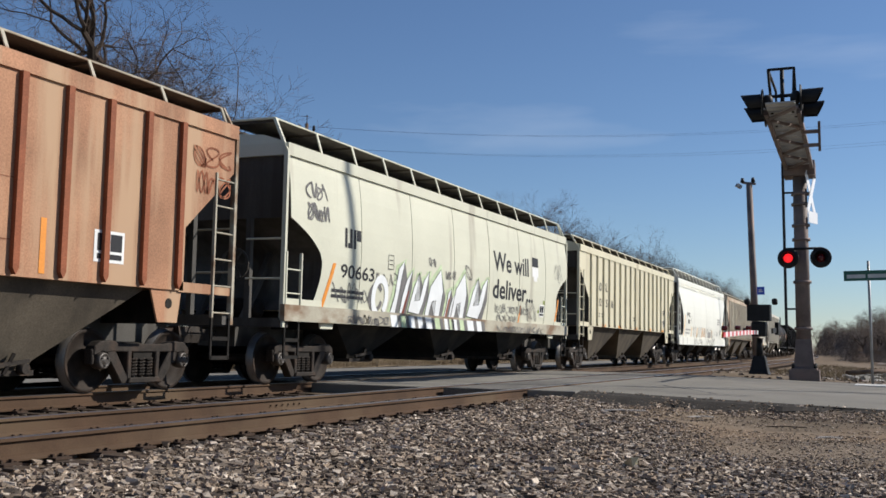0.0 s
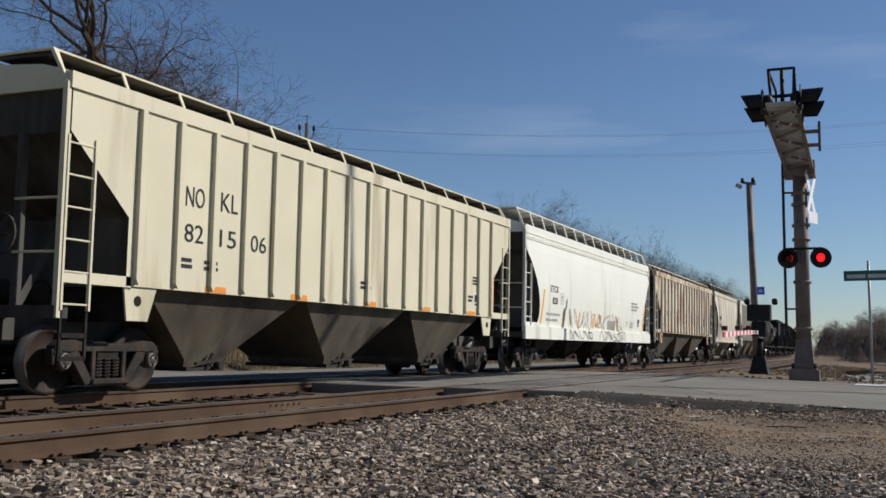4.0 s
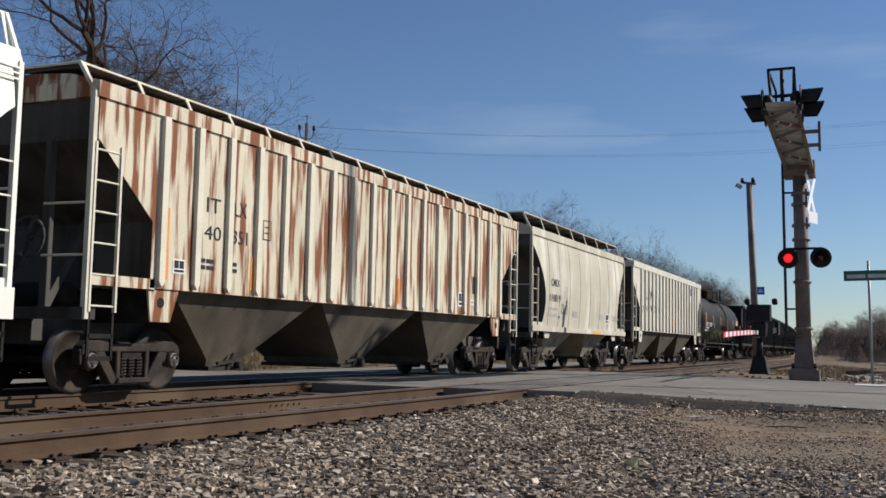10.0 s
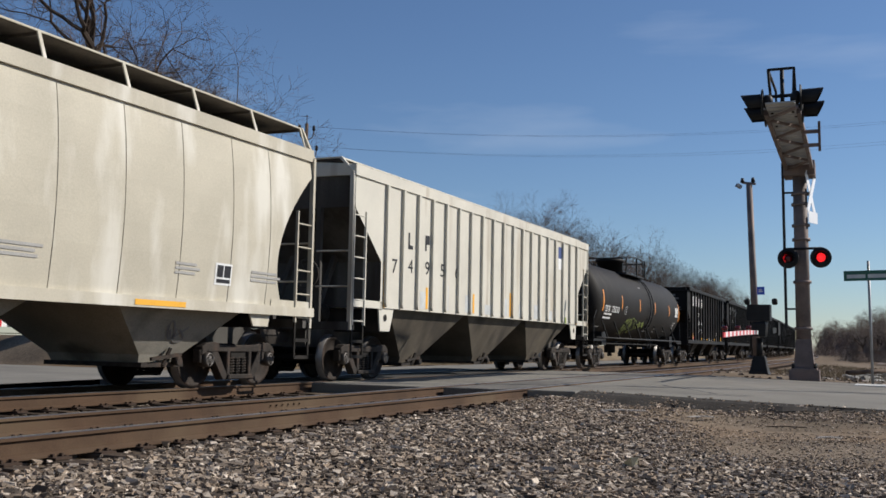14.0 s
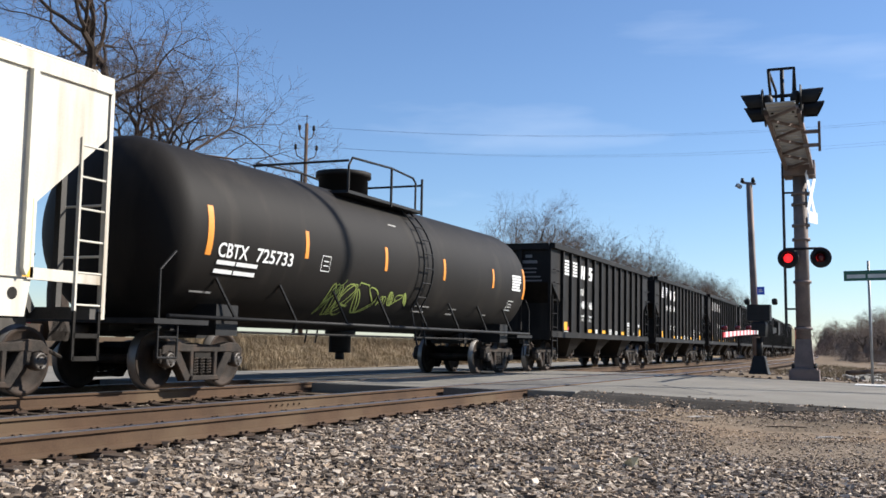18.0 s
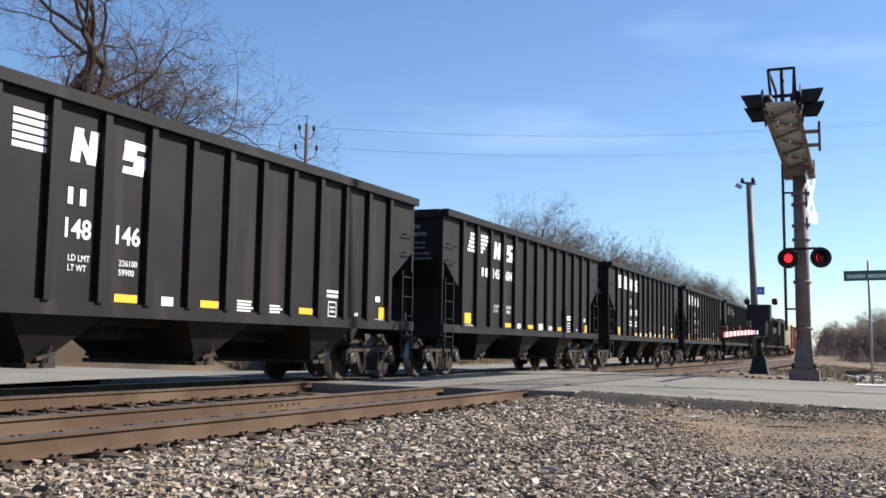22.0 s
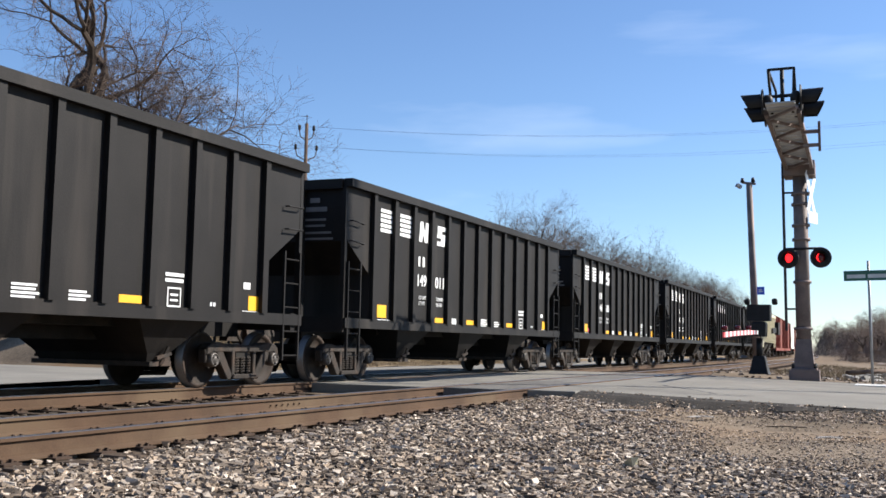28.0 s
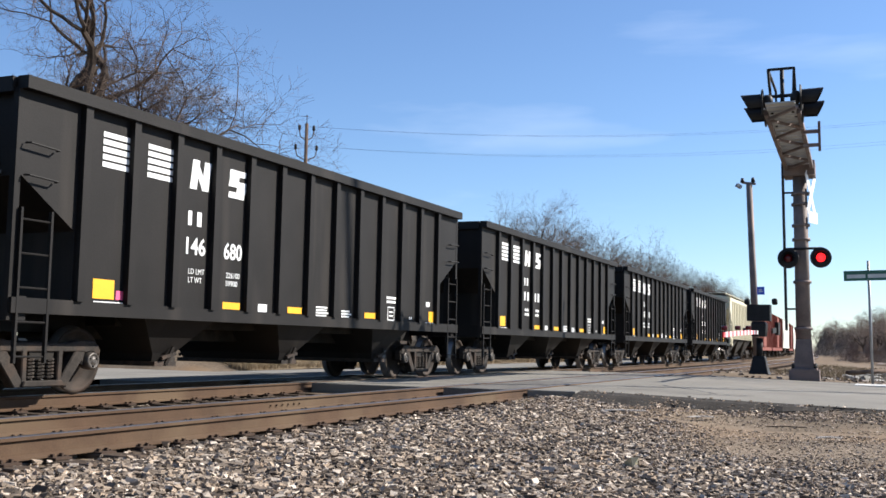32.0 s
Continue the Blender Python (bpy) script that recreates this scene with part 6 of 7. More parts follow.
litter(16.85, 4.12, 0.75, 0.07, -60, M_DRIFT, "wooden_stick", "pale weathered stick lying on the gravel")
litter(17.1, 2.92, 0.45, 0.07, -50, M_DRIFT, "wooden_stick", "short pale stick lying on the dirt")
litter(15.5, 0.90, 0.34, 0.06, -70, M_DRIFT, "wooden_stick", "short pale stick lying on the dirt")
litter(16.8, 0.0, 0.4, 0.04, -35, M_TIE, "wooden_stick", "thin dark stick lying on the dirt")
litter(16.9, 1.6, 0.6, 0.05, -75, M_TIE, "wooden_stick", "thin dark stick lying on the dirt")
bm = NEW()
v, f = rock_shapes(1, 9)[0]
vv = [bm.verts.new(Vector(p) * 0.11) for p in v]
for t_ in f:
    bm.faces.new([vv[k] for k in t_])
ob = obj("pale_rock", bm, M_PALE_ROCK)
ob.matrix_basis = pose(10.4, 2.45, ground_height(10.4, 2.45) + 0.05, 10, 20, 40)
tagged(ob, "small pale yellow rock on the gravel", "rock")


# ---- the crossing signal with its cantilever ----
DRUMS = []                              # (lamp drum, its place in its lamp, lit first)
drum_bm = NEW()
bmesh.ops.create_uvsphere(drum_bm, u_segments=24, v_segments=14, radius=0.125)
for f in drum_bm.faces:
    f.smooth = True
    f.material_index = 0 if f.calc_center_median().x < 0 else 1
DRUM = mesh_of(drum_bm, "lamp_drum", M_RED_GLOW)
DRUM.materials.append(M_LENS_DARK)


def flasher(parent, m, first, size=0.30, deep=0.24):
    """A crossing lamp that faces its own -x: a black disc, a hood, a rim and the turning lamp drum inside."""
    bm = NEW()
    turned(bm, [(size, 0.02), (size, 0.0), (size - 0.02, -0.015), (0.13, -0.02)], "x", 36)
    disc = part("lamp_disc", bm, M_DARK, parent, "black lamp background")
    disc.matrix_basis = m
    bm = NEW()
    n = 20
    ring = []
    for k in range(n + 1):
        a = radians(-50 + 280 * k / n)
        ring.append((math.cos(a), math.sin(a)))
    for (ca, sa), (cb, sb) in zip(ring, ring[1:]):
        for r0, r1 in ((0.165, 0.170), (0.175, 0.180)):
            da, db = deep * (0.80 + 0.20 * sa), deep * (0.80 + 0.20 * sb)
            q = [(-0.015, r0 * ca, r0 * sa), (-0.015, r0 * cb, r0 * sb), (-max(0.03, db), r1 * cb, r1 * sb), (-max(0.03, da), r1 * ca, r1 * sa)]
            bm.faces.new([bm.verts.new(p) for p in q])
    part("visor", bm, M_DARK, disc)
    bm = NEW()
    turned(bm, [(0.10, 0.02), (0.15, 0.05), (0.15, 0.16), (0.08, 0.22)], "x", 20)
    part("lamp_housing", bm, M_DARK, disc)
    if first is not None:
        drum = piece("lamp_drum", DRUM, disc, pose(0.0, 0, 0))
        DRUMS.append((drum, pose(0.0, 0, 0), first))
    else:
        bm = NEW()
        turned(bm, [(0.14, 0.0), (0.12, -0.03), (0.02, -0.045)], "x", 20)
        part("lens", bm, M_LENS_DARK, disc)
    return disc


MX, MY = 0.0, 0.0                      # drawn round its own foot
sig = thing("crossing_signal", "tall rusty steel cantilever crossing signal with red flashing lights", "crossing signal", m=pose(33.5, 2.63, 0.32, 0, 0, 2.0) @ pose(0, 0, 0, -0.8) @ Matrix.Diagonal((1.085, 1.085, 1.085, 1)))
bm = NEW()
tube(bm, [(MX, MY, 0.55), (MX, MY, 5.55)], [0.205, 0.19], 20)
part("mast", bm, M_MAST, sig)
for z in (1.05, 2.35, 3.55, 3.95, 4.55, 4.85):
    bm = NEW()
    turned(bm, [(0.21, z - 0.04), (0.245, z - 0.04), (0.245, z + 0.04), (0.21, z + 0.04)], "z", 16, (MX, MY, 0))
    part("mast_band", bm, M_MAST, sig)
bm = NEW()
loft(bm, [(-0.34, 0.34, 0.34, -0.10), (-0.34, 0.34, 0.34, -0.06), (-0.27, 0.27, 0.27, -0.03), (-0.205, 0.205, 0.205, 0.75)])
for v in bm.verts:
    v.co += Vector((MX, MY, 0))
part("base", bm, M_MAST, sig, "flared steel mast base")
for dx in (-0.29, 0.29):
    for dy in (-0.29, 0.29):
        bm = NEW()
        turned(bm, [(0.04, -0.08), (0.04, 0.08)], "z", 8, (MX + dx, MY + dy, 0))
        part("anchor_bolt", bm, M_DARK, sig)
bm = NEW()
box(bm, MX - 0.40, MX + 0.40, MY - 0.40, MY + 0.40, -0.6, -0.10)
part("footing", bm, M_MAST, sig, "concrete footing")
# arm: two chords with lacing and a grated floor
TIP = MX - 7.4
arm = part("arm", beam(NEW(), (MX + 0.45, MY - 0.34, 5.55), (TIP, MY - 0.34, 5.62), 0.09, 0.12), M_MAST, sig, "latticed cantilever arm")
part("chord", beam(NEW(), (MX + 0.45, MY + 0.34, 5.55), (TIP, MY + 0.34, 5.62), 0.09, 0.12), M_MAST, arm)
for i in range(7):
    xa, xb = MX - 0.3 - 7.8 * i / 7, MX - 0.3 - 7.8 * (i + 1) / 7
    part("lacing", beam(NEW(), (xa, MY - 0.34 if i % 2 else MY + 0.34, 5.55), (xb, MY + 0.34 if i % 2 else MY - 0.34, 5.55), 0.06, 0.06), M_MAST, arm)
for i in range(20):
    x = MX - 0.35 - 7.7 * i / 19
    part("floor_slat", box(NEW(), x - 0.17, x + 0.17, MY - 0.30, MY + 0.30, 5.63, 5.66), M_DECK, arm)
bm = NEW()
loft(bm, [(MX - 0.35, MX + 0.55, 0.42, 5.35), (MX - 0.35, MX + 0.55, 0.42, 5.75)])
for v in bm.verts:
    v.co.y += MY
part("arm_clamp", bm, M_MAST, sig)
# railing round the tip and the standards of the lamps
for dy in (-0.27, 0.27):
    part("railing_post", beam(NEW(), (TIP + 0.1, MY + dy * 0.8, 5.6), (TIP - 0.1, MY + dy, 6.55), 0.05, 0.05), M_DARK, arm)
    part("railing_post", beam(NEW(), (TIP + 1.5, MY + dy * 0.8, 5.6), (TIP + 1.5, MY + dy * 0.8, 6.45), 0.05, 0.05), M_DARK, arm)
    part("hand_rail", beam(NEW(), (TIP - 0.1, MY + dy, 6.55), (TIP + 1.5, MY + dy * 0.8, 6.45), 0.05, 0.05), M_DARK, arm)
part("hand_rail", beam(NEW(), (TIP - 0.1, MY - 0.27, 6.55), (TIP - 0.1, MY + 0.27, 6.55), 0.05, 0.05), M_DARK, arm)
part("lamp_standard", tube(NEW(), [(TIP + 0.2, MY, 5.6), (TIP + 0.2, MY, 6.62)], 0.045, 8), M_DARK, arm)
part("lamp_bar", tube(NEW(), [(TIP + 0.2, MY - 0.50, 6.02), (TIP + 0.2, MY + 0.50, 6.02)], 0.04, 8), M_DARK, arm)
for dx in (-0.32, 0.42):
    flasher(sig, pose(TIP + 0.2 + dx, MY - 0.40, 5.88 - 0.12 * (dx > 0), 0, 0, 90), None, 0.28, 0.46)
    flasher(sig, pose(TIP + 0.2 + dx, MY + 0.40, 5.84 - 0.12 * (dx > 0), 0, 0, -90), None, 0.28, 0.46)
# bracket with a bell on the near side of the arm
for z in (5.20, 5.52):
    part("bracket", beam(NEW(), (TIP + 1.9, MY - 0.34, z), (TIP + 1.9, MY - 0.70, z), 0.06, 0.08), M_MAST, arm)
part("bracket", beam(NEW(), (TIP + 1.9, MY - 0.70, 5.05), (TIP + 1.9, MY - 0.70, 5.75), 0.06, 0.06), M_MAST, arm)
# ladder beside the mast
part("ladder", beam(beam(NEW(), (MX - 0.1, MY + 0.46, 1.0), (MX - 0.1, MY + 0.46, 5.75), 0.09, 0.05), (MX + 0.32, MY + 0.46, 1.0), (MX + 0.32, MY + 0.46, 5.75), 0.09, 0.05), M_DARK, sig)
for z in (1.6, 3.3, 4.9):
    part("ladder_bracket", beam(NEW(), (MX, MY + 0.46, z), (MX, MY + 0.15, z), 0.05, 0.05), M_DARK, sig)
# lower pair of flashing lights
part("lamp_bar", tube(NEW(), [(MX - 0.3, MY + 0.40, 3.27), (MX - 0.3, MY - 0.55, 3.27)], 0.035, 8), M_DARK, sig)
FACE = 2.4
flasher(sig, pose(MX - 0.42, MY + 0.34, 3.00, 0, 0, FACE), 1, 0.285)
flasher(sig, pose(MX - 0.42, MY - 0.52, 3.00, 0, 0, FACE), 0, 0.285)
# crossbuck and the plate under it, facing along the road
cb = part("crossbuck", NEW(), M_SIGN_WHITE, sig, "white crossbuck boards seen almost edge-on")
bm = NEW()
for s in (-1, 1):
    beam(bm, (MX - 0.44, MY - 0.20 - 0.012 * s, 4.85 - 0.56 * s), (MX + 0.44, MY - 0.38 - 0.012 * s, 4.85 + 0.56 * s), 0.014, 0.23, (0, 0, 1))
bm.to_mesh(cb.data)
bm.free()
part("track_plate", box(NEW(), -0.34, 0.34, -0.008, 0.008, 4.0, 4.32), M_SIGN_WHITE, sig).matrix_basis = pose(MX - 0.05, MY - 0.33, 0, 0, 0, -18)
cb.rotation_euler = (0, 0, 0)


# ---- gates ----
def gate(x, y, z, tip_x, tip_z, label, z0=0.0):
    g = thing("crossing_gate", label, "crossing gate", "gates of the crossing")
    s = 1 if tip_x > x else -1
    bm = NEW()
    loft(bm, [(-0.34, 0.34, 0.30, 0.0), (-0.30, 0.30, 0.26, 0.10), (-0.20, 0.20, 0.18, 0.5), (-0.17, 0.17, 0.15, 0.55)])
    for v in bm.verts:
        v.co += Vector((x, y, z0))
    part("base", bm, M_DARK, g)
    part("post", tube(NEW(), [(x, y, z0 + 0.5), (x, y, z0 + 1.1)], 0.10, 12), M_DARK, g)
    bm = NEW()
    loft(bm, [(-0.30, 0.30, 0.20, z - 0.12), (-0.30, 0.30, 0.22, z + 0.26), (-0.24, 0.24, 0.18, z + 0.34)])
    for v in bm.verts:
        v.co += Vector((x, y, 0))
    part("mechanism", bm, M_DARK, g, "black gate mechanism housing")
    part("upper_box", box(NEW(), x - 0.26, x + 0.26, y - 0.34, y + 0.34, z + 0.36, z + 0.86), M_DARK, g)
    for dy in (-0.46, 0.36):
        part("box_lamp", turned(NEW(), [(0.05, 0.0), (0.09, 0.04), (0.09, 0.16), (0.05, 0.2)], "z", 10, (x, y + dy, z + 0.86)), M_DARK, g)
    for dy in (-0.42, 0.42):
        part("counterweight_arm", beam(NEW(), (x + s * 0.4, y + dy, z + 0.05), (x - s * 1.3, y + dy, z + 0.12), 0.05, 0.16), M_DARK, g)
    for dx in (0.75, 1.05):
        part("counterweight", box(NEW(), x - s * dx - 0.13, x - s * dx + 0.13, y - 0.50, y - 0.39, z - 0.05, z + 0.34), M_DARK, g)
    n = 10
    for i in range(n):
        f0, f1 = i / n, (i + 1) / n
        xa, xb = x + s * 0.4 + (tip_x - x - s * 0.4) * f0, x + s * 0.4 + (tip_x - x - s * 0.4) * f1
        za, zb = z + (tip_z - z) * f0 ** 1.3, z + (tip_z - z) * f1 ** 1.3
        xm, zm = xa + (xb - xa) * 0.5, za + (zb - za) * 0.5
        part("arm_board", beam(NEW(), (xa, y, za), (xm, y, zm), 0.03, 0.125), M_SIGN_WHITE, g)
        part("arm_board", beam(NEW(), (xm, y, zm), (xb, y, zb), 0.03, 0.125), M_SIGN_RED, g)
    for f0 in (0.35, 0.65, 0.97):
        xa = x + (tip_x - x) * f0
        bm = NEW()
        turned(bm, [(0.06, -0.07), (0.06, 0.07)], "y", 12, (xa, y, z + (tip_z - z) * f0 + 0.16))
        part("arm_lamp", bm, M_LENS_DARK, g)
    return g


gate(33.6, 3.95, 1.32, 26.3, 1.14, "lowered red and white crossing gate with a black mechanism", 0.05)
gate(8.6, 15.2, 1.05, 16.8, 0.98, "lowered red and white crossing gate beyond the tracks", -0.05)

# signal pole with a small bracket and a blue notice
sp = thing("signal_pole", "slender rusty steel pole with a blue notice plate", "pole", m=pose(36.0, 4.30, -0.18, 0, 0, 0) @ pose(0, 0, 0, -1.0) @ Matrix.Diagonal((1.08, 1.08, 1.08, 1)) @ pose(-33.3, -3.24, 0.3))
part("pole", tube(NEW(), [(33.3, 3.24, -0.3), (33.4, 3.36, 5.80)], [0.115, 0.095], 12), M_MAST, sp)
part("bracket", beam(NEW(), (33.4, 3.16, 5.75), (33.4, 3.56, 5.82), 0.06, 0.07), M_MAST, sp)
for dy in (-0.02, 0.30):
    part("insulator", turned(NEW(), [(0.04, 0), (0.07, 0.03), (0.04, 0.16)], "z", 10, (33.4, 3.26 + dy, 5.80)), M_DARK, sp)
part("floodlight", beam(NEW(), (33.35, 3.60, 5.66), (33.25, 3.72, 5.74), 0.12, 0.10), M_STEEL, sp)
nb = part("notice_plate", box(NEW(), 33.12, 33.14, 2.95, 3.17, 2.28, 2.52), M_SIGN_BLUE, sp)
bars(sp, 0, 0, 0, 0.14, 2, 0.03, M_SIGN_WHITE, m=pose(33.115, 3.13, 2.41, 0, 0, -90))

# street sign: its name is shown as bars
ss = thing("street_sign", "green street name sign on a thin steel post", "street sign", m=pose(33.0, 0.71, -0.26, 0, 0, 0) @ pose(0, 0, 0, -1.2) @ Matrix.Diagonal((1.1, 1.1, 1.1, 1)) @ pose(0, 0, 0.4))
SX, SY = 0.0, 0.0
part("post", tube(NEW(), [(SX, SY, -0.4), (SX, SY, 2.98)], 0.035, 8), M_STEEL, ss)
bl = part("blade", box(NEW(), -0.62, 0.90, -0.012, 0.012, 2.45, 2.72), M_SIGN_GREEN, ss)
bl.matrix_basis = pose(SX - 0.05, SY, 0, 0, 0, -90)
bars(ss, 0, 0, 0, 1.25, 1, 0.10, M_FADED2, seed=12, m=pose(SX - 0.064, SY + 0.54, 2.52, 0, 0, -90))
bl2 = part("blade", box(NEW(), -0.45, 0.45, -0.012, 0.012, 2.75, 2.80), M_SIGN_GREEN, ss)
bl2.matrix_basis = pose(SX, SY, 0)
pad_bm = loft(NEW(), [(31.0, 32.6, 0.75, -0.40), (31.0, 32.6, 0.75, road_height(0.5) + 0.03)])
for v in pad_bm.verts:
    v.co.y += 0.4
tagged(obj("concrete_pad", pad_bm, M_CONCRETE), "pale concrete pad at the road's edge", "concrete pad", kind="structure")
for i, (x, y, hh) in enumerate(((46.5, -0.35, 1.75), (47.4, -0.55, 2.0), (48.3, -0.40, 1.6))):
    tagged(obj("fence_post", tube(NEW(), [(x, y, -0.4), (x + 0.05, y, hh)], 0.10, 8), M_POLE), "weathered wooden post beside the rocks", "fence post", "wooden posts beside the rocks")
tagged(obj("log", tube(NEW(), [(44.5, 1.9, -0.05), (47.0, 0.1, 0.05)], 0.09, 8), M_POLE), "dark log lying on the rocks", "log")


# ---- poles and wires ----
def power_pole(x, y, zb, h_, lean=0.0, label="tall wooden utility pole with insulators", arms=True, r=0.16):
    p_ = thing("utility_pole", label, "utility pole", "utility poles")
    part("pole", tube(NEW(), [(x, y, zb), (x - lean * h_, y, h_)], [r * 1.15, r * 0.75], 12), M_POLE, p_)
    if arms:
        for z, w in ((h_ - 0.5, 0.65), (h_ - 1.9, 0.95)):
            for s in (-1, 1):
                part("bracket", tube(NEW(), [(x, y, z - 0.75), (x + s * w * 0.45, y - s * w * 0.5, z - 0.45), (x + s * w * 0.5, y - s * w * 0.6, z)], 0.04, 6), M_POLE, p_)
                part("insulator", turned(NEW(), [(0.05, 0), (0.14, 0.08), (0.08, 0.18), (0.13, 0.26), (0.04, 0.4)], "z", 10, (x + s * w * 0.5, y - s * w * 0.6, z)), M_DARK, p_)
        part("pole_top_pin", tube(NEW(), [(x, y, h_), (x, y, h_ + 0.6)], 0.03, 6), M_DARK, p_)
    return p_


power_pole(62.7, 38.1, 0, 16.1)
power_pole(78.0, -5.3, -1, 17.2)
power_pole(47.0, 83.7, -1, 16.7)
power_pole(35.15, -10.2, -1.5, 23.5, lean=0.11, label="leaning utility pole beside the road", arms=False, r=0.13)


def wire(p, q, sag, r=0.005):
    pts = []
    for i in range(17):
        k = i / 16
        v = Vector(p).lerp(Vector(q), k)
        v.z -= 4 * sag * k * (1 - k)
        pts.append(v)
    tagged(obj("power_line", tube(NEW(), pts, r, 5), M_WIRE), "thin sagging power line against the sky", "power line", "power lines")


for s in (-1, 1):
    for z, w in ((15.9, 0.65), (14.5, 0.95)):
        a = (62.7 + s * w * 0.5, 38.1 - s * w * 0.6, z)
        wire(a, (78.0 + s * w * 0.5, -5.3 - s * w * 0.6, z + 1.1), 1.1)
        wire(a, (47.0 + s * w * 0.5, 83.7 - s * w * 0.6, z + 0.5), 1.2)


# ---- trees ----
def bare_tree(seed, height, trunk_r, trunk=0.32, splits=3, levels=7, open_=0.62, gnarl=0.22, twig_mat=None, shoots=2, sides=3, first=0.62):
    """Meshes of a leafless tree whose limbs fork again and again: (trunk and limbs, crown of branches and twigs)."""
    r = random.Random(seed)
    wood, crown = ([], []), ([], [])

    def limb(store, pts, radii, n):
        verts, faces = store
        base = len(verts)
        ref = Vector((r.random(), r.random(), 0.1)).normalized()
        for i, p in enumerate(pts):
            d = (pts[min(i + 1, len(pts) - 1)] - pts[max(0, i - 1)]).normalized()
            a = (ref - d * ref.dot(d)).normalized()
            b = d.cross(a)
            for k in range(n):
                c = 2 * math.pi * k / n
                verts.append(tuple(p + (a * math.cos(c) + b * math.sin(c)) * radii[i]))
        for i in range(len(pts) - 1):
            for k in range(n):
                faces.append((base + i * n + k, base + i * n + (k + 1) % n, base + (i + 1) * n + (k + 1) % n, base + (i + 1) * n + k))

    def grow(p, d, length, radius, level):
        n = 5 if level < 3 else (3 if level < 5 else 2)
        pts, radii = [p], [radius]
        q, dd = p.copy(), d.copy()
        for i in range(n):
            w = gnarl * (0.4 if level == 0 else 1.0)
            dd = (dd + Vector((r.gauss(0, w), r.gauss(0, w), r.gauss(0, w) + (0.05 if level < 4 else -0.01)))).normalized()
            q = q + dd * (length / n)
            pts.append(q.copy())
            radii.append(max(0.005, radius * (1 - 0.30 * (i + 1) / n)))
        limb(wood if level < 3 else crown, pts, radii, 9 if level == 0 else (6 if level < 3 else sides))
        if level >= levels:
            return
        for k in range(splits + (2 if level == 0 else 0)):        # forks at the end
            az = 2 * math.pi * (k + r.uniform(-0.35, 0.35)) / (splits + (2 if level == 0 else 0))
            u = dd.orthogonal().normalized()
            side = u * math.cos(az) + dd.cross(u) * math.sin(az)
            o = open_ * r.uniform(0.7, 1.35)
            grow(q, (dd + side * o).normalized(), length * (0.67 if level else first) * r.uniform(0.8, 1.2), radii[-1] * r.uniform(0.55, 0.78), level + 1)
        for k in range(shoots if level else 1):                   # shoots along its way
            f = r.uniform(0.25, 0.85)
            i = min(n - 1, int(f * n))
            az = r.uniform(0, 6.28)
            u = dd.orthogonal().normalized()
            side = u * math.cos(az) + dd.cross(u) * math.sin(az)
            lv = min(levels, level + 2)
            grow(pts[i].lerp(pts[i + 1], f * n - i), (dd * 0.5 + side).normalized(), length * 0.46 * r.uniform(0.7, 1.2), radii[i] * 0.36, lv)

    grow(Vector((0, 0, 0)), Vector((0, 0, 1)), height * trunk, trunk_r, 0)
    meshes = []
    for nm, (v, f), mt in (("trunk", wood, M_BARK), ("crown", crown, twig_mat or M_TWIG)):
        me = bpy.data.meshes.new(nm)
        me.from_pydata(v, [], f)
        me.materials.append(mt)
        meshes.append(me)
    return meshes


def plant(meshes, x, y, z, turn, scale, label, category="tree", group=""):
    t_ = thing("tree", label, category, group, m=pose(x, y, z, 0, 0, turn))
    for nm, me in zip(("trunk", "crown"), meshes):
        ob = piece(nm, me, t_, Matrix.Diagonal((scale, scale, scale, 1)))
    return t_


big = bare_tree(5, 30.0, 0.46, 0.34, 3, 7, 0.70, 0.26, shoots=1, first=0.36)
mid = bare_tree(8, 19.0, 0.26, 0.46, 3, 7, 0.70, 0.24, shoots=1, first=0.33)
plant(big, 33.5, 32.0, 0.6, 200, 1.04, "large leafless oak with spreading limbs beyond the tracks")
plant(mid, 41.6, 32.2, 0.6, 60, 0.98, "leafless tree with fine drooping twigs beyond the tracks")
plant(mid, 38.4, 33.0, 0.6, 235, 0.86, "leafless tree with a rounded crown of fine twigs beyond the tracks")
row_trees = [bare_tree(20 + i, 16.0, 0.24, 0.30, 3, 6, 0.60, 0.18, shoots=1) for i in range(4)]
rnd = random.Random(41)
for i in range(44):
    x = 96 + 4.0 * i + rnd.uniform(-2, 2)
    plant(row_trees[i % 4], x, 31.6 + 0.0225 * x + rnd.uniform(-3, 4), 0.7, rnd.uniform(0, 360), rnd.uniform(0.95, 1.2), "leafless tree in a row behind the train", group="row of bare trees behind the train")
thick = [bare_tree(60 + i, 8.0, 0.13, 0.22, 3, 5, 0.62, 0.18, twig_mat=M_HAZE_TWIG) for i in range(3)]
for i in range(44):
    k = i / 43
    x = 118 + 190 * k ** 1.2 + rnd.uniform(-4, 4)
    y = 0.4 + 0.0206 * x + max(0.0, x - 150) ** 2 / 1800 - 6 * rnd.random() ** 2 + rnd.uniform(-1.0, 1.0)
    plant(thick[i % 3], x, y, -0.3, rnd.uniform(0, 360), rnd.uniform(0.75, 1.2) * x * 0.0062 * (1.0 + 0.45 * max(0.0, min(1.0, (0.036 - y / x) / 0.03))), "dense leafless thicket tree far along the railway", group="thicket trees along the railway")
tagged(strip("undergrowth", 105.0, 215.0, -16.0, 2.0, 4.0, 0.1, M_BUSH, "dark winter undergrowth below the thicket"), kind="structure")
rnd = random.Random(90)
clump = []
